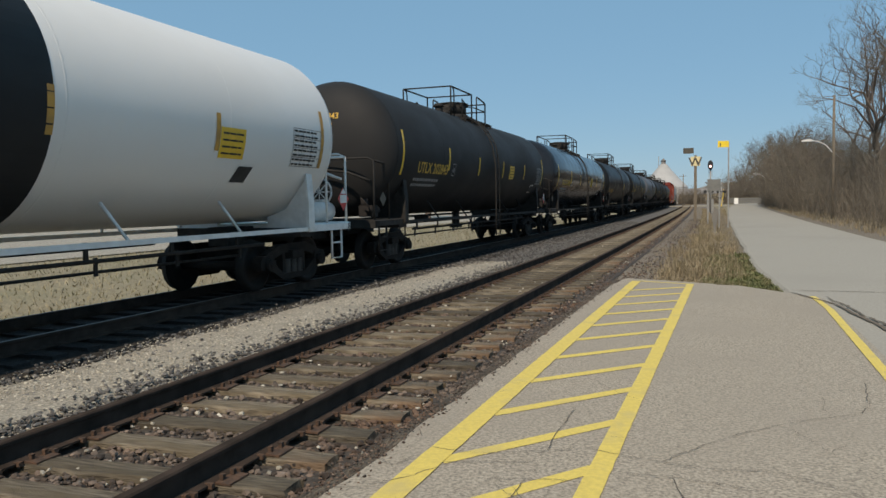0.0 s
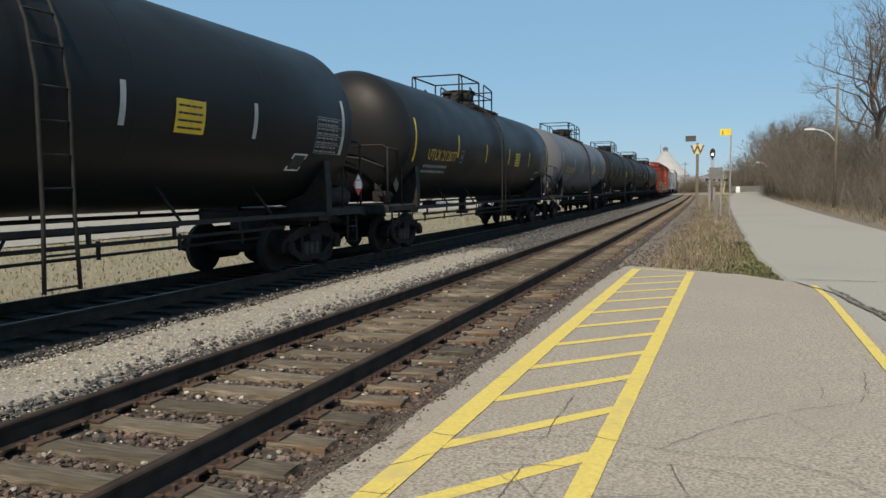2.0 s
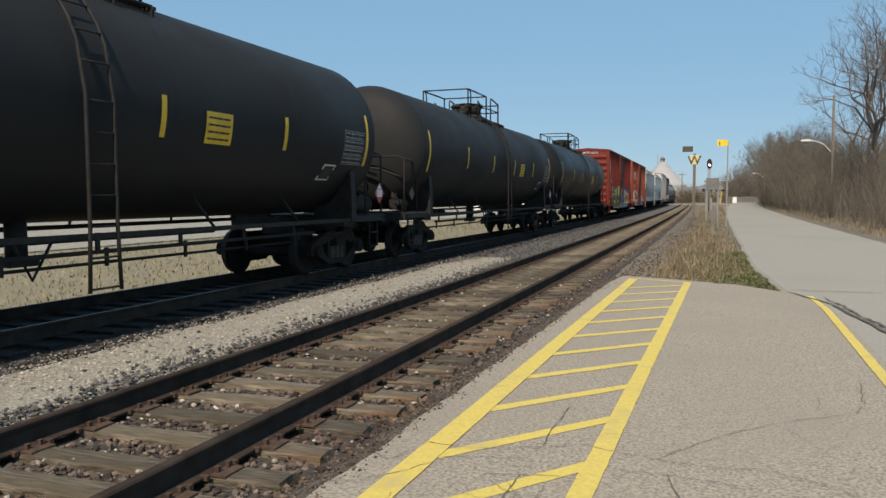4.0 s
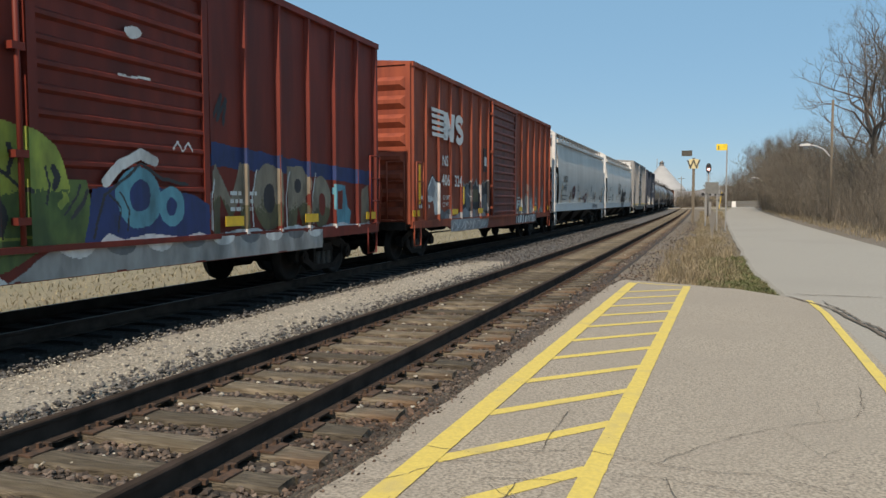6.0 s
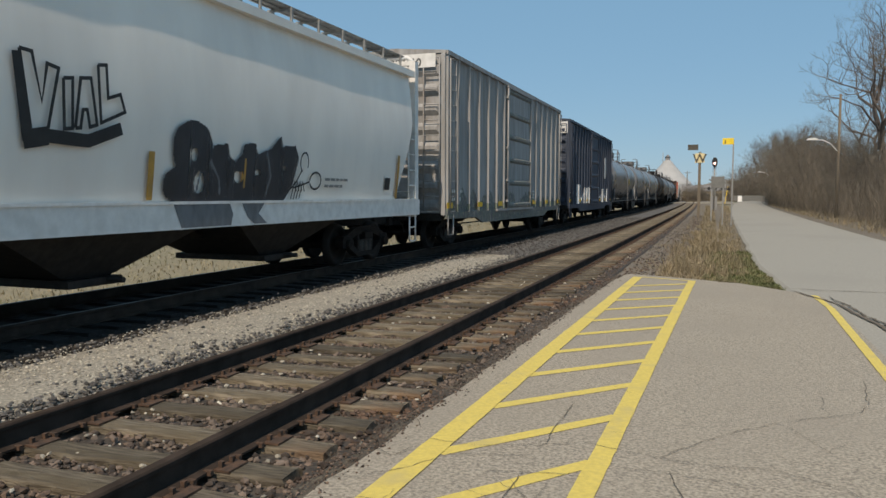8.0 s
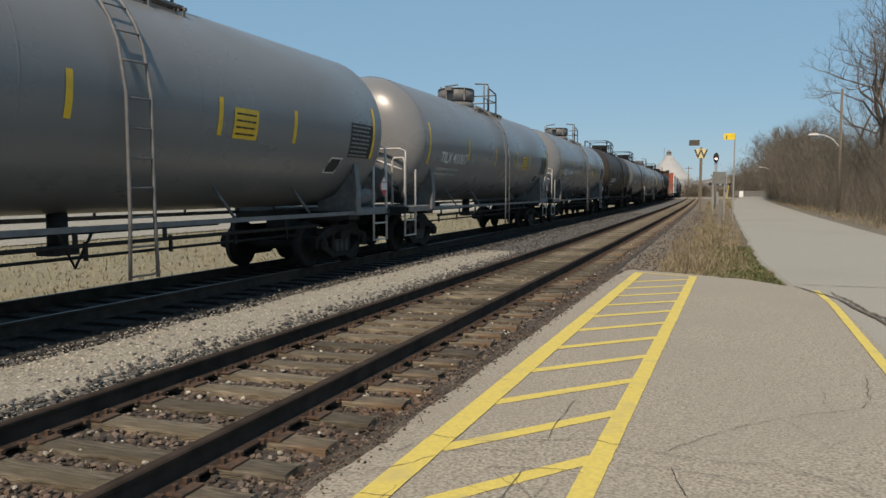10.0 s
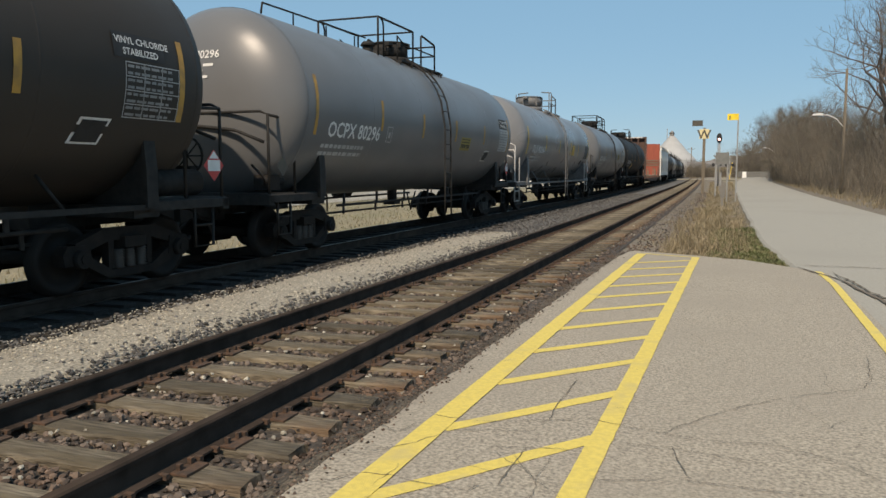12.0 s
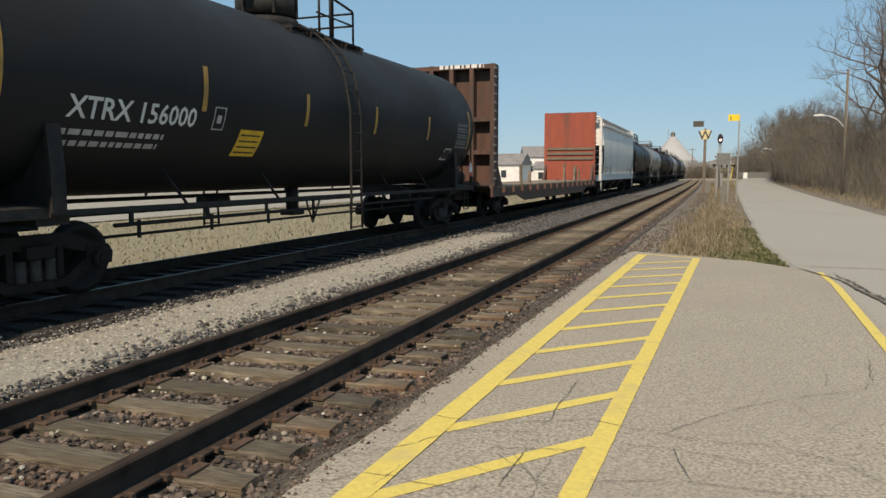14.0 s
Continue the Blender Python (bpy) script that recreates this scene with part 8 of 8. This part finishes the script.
def lettering_two():
    """Silver arrow, white posts and black blocks; hazy drips behind the door."""
    p = Paint()
    p.poly("spray_white", (-7.25, 1.5), (-6.98, 1.95), (-6.66, 2.18), (-6.3, 1.98), (-6.2, 1.2), (-6.5, 1.15), (-6.62, 1.5))
    p.poly("spray_silver", (-7.2, 1.55), (-6.95, 1.85), (-6.68, 2.1), (-6.45, 1.85), (-6.6, 1.6))
    p.line("spray_black", 0.02, (-7.25, 1.5), (-6.98, 1.95), (-6.66, 2.18), (-6.3, 1.98))
    p.poly("spray_grey", (-6.2, 1.0), (-6.1, 1.35), (-5.75, 1.2), (-5.4, 1.3), (-5.3, 1.0))
    p.poly("spray_pale", (-5.36, 1.2), (-5.29, 1.97), (-5.13, 1.97), (-5.20, 1.2))
    p.line("spray_white", 0.025, (-5.30, 1.25), (-5.25, 1.95))
    crown = ((-4.35, 2.04), (-4.16, 2.13), (-3.98, 1.96), (-3.74, 2.03), (-3.59, 1.97), (-3.42, 2.20), (-3.24, 2.03), (-3.04, 2.0), (-2.77, 2.19), (-2.66, 1.96), (-2.5, 2.03), (-2.31, 1.98), (-2.04, 2.16), (-1.86, 2.06), (-1.69, 2.16))
    p.poly("spray_black", (-4.38, 1.1), *crown, (-1.62, 1.1))
    p.line("spray_pale", 0.016, *crown)
    p.poly("spray_silver", (-4.22, 1.86), (-3.92, 1.87), (-3.88, 1.60), (-4.18, 1.58))
    p.poly("spray_silver", (-4.30, 2.02), (-4.14, 2.06), (-4.02, 1.92), (-4.12, 1.90))
    p.poly("spray_grey", (-3.82, 1.92), (-3.66, 1.98), (-3.46, 1.82), (-3.52, 1.24), (-3.80, 1.26))
    p.poly("spray_pale", (-3.46, 2.14), (-3.36, 2.14), (-3.22, 2.02), (-3.34, 1.94))
    p.poly("spray_dark", (-3.28, 1.90), (-2.60, 1.92), (-2.60, 1.44), (-3.26, 1.42))
    p.poly("spray_olive", (-3.22, 1.86), (-2.64, 1.88), (-2.64, 1.50), (-3.20, 1.48))
    p.poly("spray_pale", (-2.84, 2.12), (-2.75, 2.15), (-2.68, 1.97), (-2.78, 1.97))
    p.poly("spray_white", (-2.57, 1.98), (-2.44, 2.02), (-2.36, 1.30), (-2.52, 1.26))
    p.line("spray_white", 0.03, (-3.42, 1.80), (-3.30, 1.84))
    p.line("spray_white", 0.02, (-3.62, 1.72), (-3.52, 1.66))
    p.poly("spray_tan", (-2.05, 2.08), (-1.92, 2.12), (-1.88, 1.96), (-2.0, 1.94))
    p.poly("spray_grey", (-2.1, 1.70), (-1.72, 1.74), (-1.68, 1.2), (-2.05, 1.2))
    p.line("spray_tan", 0.016, (-1.98, 1.2), (-1.85, 1.62), (-1.72, 1.35))
    p.poly("spray_silver", (-5.75, 1.0), (-5.6, 1.16), (-4.9, 1.08), (-4.3, 1.22), (-3.9, 1.30), (-3.5, 1.20), (-3.1, 1.26), (-2.3, 1.24), (-1.9, 1.16), (-1.66, 1.0))
    p.line("spray_dark", 0.03, (-3.45, 1.3), (-3.3, 1.42), (-3.2, 1.24))
    p.line("spray_white", 0.035, (-3.42, 1.32), (-3.32, 1.36))
    rng = random.Random(31)
    y = 2.05
    while y < 6.9:                     # ragged white letters with black strokes between
        w, t = rng.uniform(0.16, 0.42), rng.uniform(1.35, 1.86)
        a = y + rng.uniform(0.2, 0.8) * w
        p.poly("spray_white" if rng.random() < 0.75 else "spray_pale", (y, 1.0), (y + 0.04, t - rng.uniform(0.1, 0.4)), (a, t), (a + 0.05, t - 0.25), (y + w, t - rng.uniform(0.2, 0.5)), (y + w - 0.03, 1.0))
        if rng.random() < 0.7:
            p.oval("spray_black", y + w * 0.5, rng.uniform(1.12, 1.35), 0.05, rng.uniform(0.05, 0.12))
        p.line("spray_black", rng.uniform(0.016, 0.03), (y + w, 1.0), (y + w + rng.uniform(-0.05, 0.05), t - 0.4), (y + w + rng.uniform(-0.06, 0.1), t - 0.1))
        y += w + rng.uniform(0.03, 0.16)
    drawn = p.at

    def at(y, z):
        c = drawn(y, z)
        if c is None and 2.0 < y < 7.0 and z < 2.0 + 0.6 * abs(noise.noise((y * 5, 0, 3))):
            if noise.noise((y * 7, z * 0.9, 1)) + 0.25 * noise.noise((y * 30, z * 30, 2)) > 0.02:
                return "spray_haze"
        return c
    return at


def sill_two():
    p = Paint(0.02)
    p.poly("spray_silver", (-5.4, 0.66), (-5.4, 1.0), (-1.6, 1.0), (-1.8, 0.66))
    rng = random.Random(6)
    y = -5.3
    while y < -1.9:
        w = rng.uniform(0.18, 0.42)
        if rng.random() < 0.5:
            p.line("spray_white", 0.014, (y, 0.96), (y + 0.08 * rng.random(), 0.74), (y + w * 0.6, 0.72 + 0.1 * rng.random()), (y + w, 0.9))
        else:
            p.line("spray_white", 0.014, (y, 0.72), (y + w * 0.4, 0.93), (y + w, 0.76 + 0.15 * rng.random()))
        p.line("spray_grey", 0.014, (y + 0.1, 0.70), (y + w, 0.78))
        y += w + 0.06
    p.poly("spray_black", (1.9, 0.70), (1.9, 1.0), (5.4, 1.0), (5.4, 0.70))
    y = 2.0
    while y < 5.2:
        w = rng.uniform(0.14, 0.36)
        p.poly("spray_white", (y, 0.68), (y + 0.3 * w, 0.90 + 0.1 * rng.random()), (y + w, 0.98), (y + w * 0.8, 0.72))
        y += w + rng.uniform(0.03, 0.12)
    return p.at


def paint_four(y, z):
    n1 = noise.noise((y * 1.5, z * 1.2, 31))
    k = math.floor((y + 7) / 0.7)
    if (-5.6 < y < -1.4 or 2.2 < y < 6.4) and 1.05 < z < 1.95 + 0.2 * n1:
        q = abs(y + 7 - 0.7 * (k + 0.5))
        return "spray_white" if q < 0.22 + 0.1 * n1 or abs(z - 1.3 - 0.1 * (k % 3)) < 0.07 else None
    return None


CARS = []            # (car, place of its middle on the line at the start, its length)


def couple(car, middle, length):
    CARS.append((car, middle, length))
    return car


PITCH = 18.5
SIZES = ((5.0, 18.5), (23.65, 18.6), (42.66, 19.24), (60.76, 17.54), (78.90, 18.44), (97.58, 18.12))     # middle and length of the first cars
TANKS = (116.1, 134.7, 152.9)

(y, n) = SIZES[0]
couple(tank_car("white tank car with a broad black band", n, "tank_white", "white_paint", strips="worn_reflective", band=(-4.2, 1.35), inset=1.65, seed=3, yellow_at=4.3, yellow_z=2.2, stencil_at=4.75), y, n)
(y, n) = SIZES[1]
couple(tank_car("dull black tank car with yellow lettering", n, "tank_flat_black", "fitting_black", u_marks("202843"), head_text="UTLX 202843", seed=4, un="3475"), y, n)
(y, n) = SIZES[2]
couple(tank_car("glossy black tank car with yellow lettering", n, "tank_gloss", "fitting_black", u_marks("208865", y=-6.7), head_text="UTLX 208865", seed=5), y, n)
(y, n) = SIZES[3]
couple(tank_car("black tank car with worn orange lettering and pale strips", n, "tank_black", "fitting_black", u_marks("212603", 2.0, -6.6), strips="letter_pale", head_text="UTLX 212603", seed=6), y, n)
(y, n) = SIZES[4]
couple(tank_car("black tank car with yellow lettering and strips", n, "tank_black", "fitting_black", u_marks("212077"), seed=7), y, n)
(y, n) = SIZES[5]
couple(tank_car("grey tank car with faded yellow lettering", n, "tank_slate", "fitting_black", u_marks("203824"), head_text="UTLX 203824", seed=8), y, n)
couple(tank_car("weathered dull black tank car", PITCH, "tank_flat_black", "fitting_black", (), seed=9), TANKS[0], PITCH)
couple(tank_car("black tank car with pale strips", PITCH, "tank_flat_black", "fitting_black", (), seed=10), TANKS[1], PITCH)
couple(tank_car("black tank car coupled before the red box cars", PITCH, "tank_black", "fitting_black", (), seed=11, un="1203"), TANKS[2], PITCH)

B1 = couple(box_car("red ribbed box car with green and blue graffiti", 17.3, 4.82, "box_red", "box_red", (-1.12, 1.88), marks=[("BK", -7.0, 1.95, 0.40), ("TY", -6.15, 1.95, 0.40), ("150", -7.0, 1.45, 0.40), ("112", -6.15, 1.45, 0.40)], reach=17.85), 171.1, 17.85)
b = Build()
lay = on_side(1.592)
for cx, cz, rx, rz in ((-7.55, 4.0, 0.10, 0.16), (-7.45, 3.72, 0.12, 0.16), (-7.56, 3.6, 0.08, 0.2), (-7.42, 3.45, 0.10, 0.2), (-7.42, 3.12, 0.08, 0.17), (-7.55, 3.8, 0.05, 0.22)):
    stroke(b, lambda bb, u, w, sh, lift=0: lay(bb, u, w, sh), curve_pts(cx + 0.22, cz, rx, rz, 0, 360), 0.038)
stroke(b, lambda bb, u, w, sh, lift=0: lay(bb, u, w, sh), [(-7.2, 2.9), (-6.9, 2.6), (-6.8, 2.9), (-6.6, 2.55), (-6.4, 2.75)], 0.05)
part("sprayed_tag", b, "letter_white", B1, "white scrawled tag")
b = Build()
on_front(-(17.3 / 2 - 0.95) - 0.03)(b, -0.30, 4.58, letters("BKTY 150112", 0.19))
part("end_lettering", b, "letter_white", B1)

spray(B1, (-1.12, 1.88), 17.3 / 2 - 0.95, -7.5, 7.5, 1.0, 3.7, lettering_one(), "bright sprayed graffiti lettering")
spray(B1, (-99, 99), 17.3 / 2 - 0.95, -5.2, 5.2, 0.66, 1.0, sill_one(), "sprayed paint on the sill", hw=1.467)

B2 = couple(box_car("rust-red ribbed box car with grey graffiti and a white emblem", 18.3, 4.82, "box_rust", "box_rust", (-1.25, 1.84), marks=[("406", -6.18, 1.92, 0.44), ("324", -5.13, 1.92, 0.44), ("NS", -6.15, 2.45, 0.40), ("LD LMT", -6.1, 1.55, 0.16), ("LT WT", -6.1, 1.36, 0.16)], door_mat="box_maroon"), 188.97, 18.3)
b = Build()
lay = on_side(1.59)
for k in range(5):
    z = 3.80 - 0.155 * k
    b.add([(1.594, -6.95 + 0.01 * k, z), (1.594, -5.98 + 0.03 * k, z), (1.594, -6.0 + 0.03 * k, z + 0.095), (1.594, -6.96 + 0.01 * k, z + 0.095)], [(0, 1, 2, 3)])
for pts in ([(-6.02, 3.88), (-5.70, 3.88), (-5.45, 3.48), (-5.40, 3.88), (-5.12, 3.88), (-5.22, 3.12), (-5.52, 3.12), (-5.68, 3.45), (-5.74, 3.14), (-6.05, 3.14)],):
    b.add([(1.594, y, z) for y, z in pts], [(0, 1, 2, 8, 9), (2, 7, 8), (2, 3, 4, 5, 6, 7)])
stroke(b, lambda bb, u, w, sh, lift=0: lay(bb, u, w, sh), curve_pts(-4.70, 3.68, 0.26, 0.14, 10, 270, 10) + curve_pts(-4.70, 3.34, 0.26, 0.16, 90, -160, 10), 0.20)
part("emblem", b, "letter_white", B2, "white striped emblem")
b = Build()
b.box((1.51, -1.83, 2.80), (0.02, 0.40, 0.74))
hp = part("placard_board", b, "black", B2, "black routing board with a white card")
part("card", Build().box((1.525, -1.86, 2.76), (0.01, 0.22, 0.28)), "letter_white", hp)
b = Build()
lay = on_side(1.606)
rng = random.Random(8)
for y, z, h in ((-7.80, 1.44, 0.96), (-4.29, 1.42, 0.5)):
    part("reflective_strip", Build().box((1.594, y, z + h / 2), (0.008, 0.11, h)), "reflective", B2)

spray(B2, (-1.25, 1.84), 18.3 / 2 - 0.95, -7.9, 7.9, 1.0, 2.5, lettering_two(), "silver, white and black graffiti")
spray(B2, (-99, 99), 18.3 / 2 - 0.95, -5.4, 5.4, 0.66, 1.0, sill_two(), "sprayed paint on the sill", hw=1.467)
couple(hopper_car("light grey covered hopper with dents and graffiti", 18.1, 4.33, "hopper_grey", "white_paint", "letter_black", [("CRDX", -6.66, 2.44, 0.41), ("14452", -6.71, 2.04, 0.40)], hopper_tags_one, 3), 206.95, 18.1)
couple(hopper_car("white covered hopper with black graffiti tags", 20.1, 4.33, "hopper_white", "white_paint", "letter_grey", [("58271", -7.4, 2.25, 0.32)], hopper_tags_two, 4, (-8.0, -5.4, -2.8, 0.28, 2.27, 8.1)), 226.05, 20.1)
B3 = couple(box_car("weathered grey ribbed box car with tall ladders", 17.2, 5.28, "box_grey", "box_grey_sprayed", (-1.5, 1.9), False, True, reach=18.1), 245.15, 18.1)
b = Build()
b.box((0.15, -(17.2 / 2 - 0.95) - 0.165, 5.02), (2.3, 0.01, 0.36))
tb = part("end_panel", b, "letter_white", B3, "white number panel on the end")
b = Build()
pts, faces = letters("387110", 0.30)
b.add([(x + 0.0, -(17.2 / 2 - 0.95) - 0.175, 4.88 + z) for x, z in pts], faces)
part("panel_writing", b, "letter_black", tb)
B4 = couple(box_car("dark blue box car with white graffiti", 17.6, 5.15, "box_blue", "box_blue", (-1.2, 1.8), False, True), 263.15, 17.6)
b = Build()
b.box((0.35, -(17.6 / 2 - 0.95) - 0.075, 4.78), (2.2, 0.01, 0.55))
part("end_panel", b, "letter_white", B4, "white panel on the end")
b = Build()
b.box((1.592, 4.6, 3.2), (0.006, 0.7, 1.3))
part("side_panel", b, "letter_white", B4, "white painted patch")
spray(B4, (-1.2, 1.8), 17.6 / 2 - 0.95, -7.5, 7.5, 1.0, 2.2, paint_four, "white graffiti lettering")

couple(tank_car("grey tank car with grab-rail steps", 17.35, "tank_grey", "fitting_grey", (), "letter_white", loops="grab", seed=12, inset=1.4), 280.6, 17.35)
couple(tank_car("grey tank car with white lettering", 16.85, "tank_grey", "fitting_grey", [("TILX 401817", -5.85, 2.24, 0.40)], "letter_white", loops="grab", head_text="TILX 401817", seed=13, yellow_at=2.75, inset=1.37), 297.6, 16.85)
couple(tank_car("grey tank car with white lettering and yellow strips", 16.85, "tank_grey", "fitting_grey", [("TILX 401844", -5.85, 2.24, 0.40)], "letter_white", loops="grab", head_text="TILX 401844", seed=14, yellow_at=2.75, inset=1.37), 314.4, 16.85)
O1 = couple(tank_car("weathered brown tank car with white lettering", 15.45, "tank_brown", "fitting_black", [("OCPX 80159", -5.35, 2.06, 0.42)], "letter_white", strips="worn_reflective", head_text="OCPX 80159", seed=15, inset=1.5, size=(1.66, 2.74)), 330.25, 15.45)
O2 = couple(tank_car("grey tank car with leaning white lettering", 15.8, "tank_light", "fitting_black", [("OCPX 80296", -5.8, 2.14, 0.40)], "letter_white", strips="worn_reflective", head_text="OCPX 80296", seed=16, inset=1.35, size=(1.69, 2.70), sill=False, yellow_at=1.6, yellow_z=2.08, stencil_at=3.85), 345.9, 15.8)
couple(tank_car("grey tank car with white lettering", 16.85, "tank_grey", "fitting_grey", [("TILX 401960", -5.85, 2.24, 0.40)], "letter_white", loops="grab", head_text="TILX 401960", seed=17, inset=1.37), 362.2, 16.85)
G = couple(tank_car("grey tank car with a black and white warning board", 16.3, "tank_light", "fitting_black", [("OCPX 80038", -5.8, 2.14, 0.40)], "letter_white", strips="worn_reflective", head_text="OCPX 80038", seed=18, inset=1.7, size=(1.69, 2.70), sill=False, stencil_at=3.9), 378.8, 16.3)
for car, y, size in ((O1, 4.75, (1.66, 2.74)), (O2, 5.2, (1.69, 2.70)), (G, 4.85, (1.69, 2.70))):
    TR, TZ = size
    b = Build()
    on_tank(b, y, 2.86, patch(0.85, 0.30, 1, 4), lift=0.010)
    wb = part("warning_board", b, "letter_black", car, "black board with white words")
    b = Build()
    on_tank(b, y + 0.03, 3.03, letters("VINYL CHLORIDE", 0.115), lift=0.015)
    on_tank(b, y + 0.14, 2.90, letters("STABILIZED", 0.115), lift=0.015)
    part("board_writing", b, "letter_white", wb)
couple(tank_car("matt black tank car with large white lettering", 17.7, "tank_flat_black", "fitting_black", [("XTRX 156000", -6.50, 2.12, 0.37)], "letter_white", strips="worn_reflective", head_text="XTRX 156000", seed=19, yellow_at=-3.25, yellow_z=1.68, inset=1.15), 395.6, 17.7)
couple(bulkhead_car("empty red-brown bulkhead flat car with stakes", 22.6), 416.3, 22.6)
couple(hopper_car("white covered hopper behind the flat car", 19.0, 4.4, "hopper_white", "white_paint", "letter_grey", (), None, 7, (-7.4, -4.4, -1.5, 1.5, 4.4, 7.4)), 437.5, 19.0)
s0 = 447.2
for k in range(13):
    L = (18.5, 16.85)[k % 2]
    couple(tank_car(("black tank car in the rear of the train", "grey tank car in the rear of the train", "dull black tank car in the rear of the train")[k % 3], L, ("tank_black", "tank_grey", "tank_flat_black")[k % 3], ("fitting_black", "fitting_grey", "fitting_black")[k % 3], (), seed=30 + k, panel=False), s0 + L / 2, L)
    s0 += L


def on_line(y):
    return Vector((FAR_X + bend(y), y, TOP))


def motions():
    """Every car runs along the curving track at the train's steady speed."""
    for car, middle, length in CARS:
        rows = []
        for k in range(29):
            t = k * 0.5
            y = middle - SPEED * t
            h = length / 2 - 2.4
            a, c = on_line(y - h), on_line(y + h)
            mid, d = (a + c) / 2, c - a
            rows.append((t, pose(mid.x, mid.y, mid.z, 0, 0, math.degrees(math.atan2(-d.x, d.y)))))
        walk(car, rows)


motions()
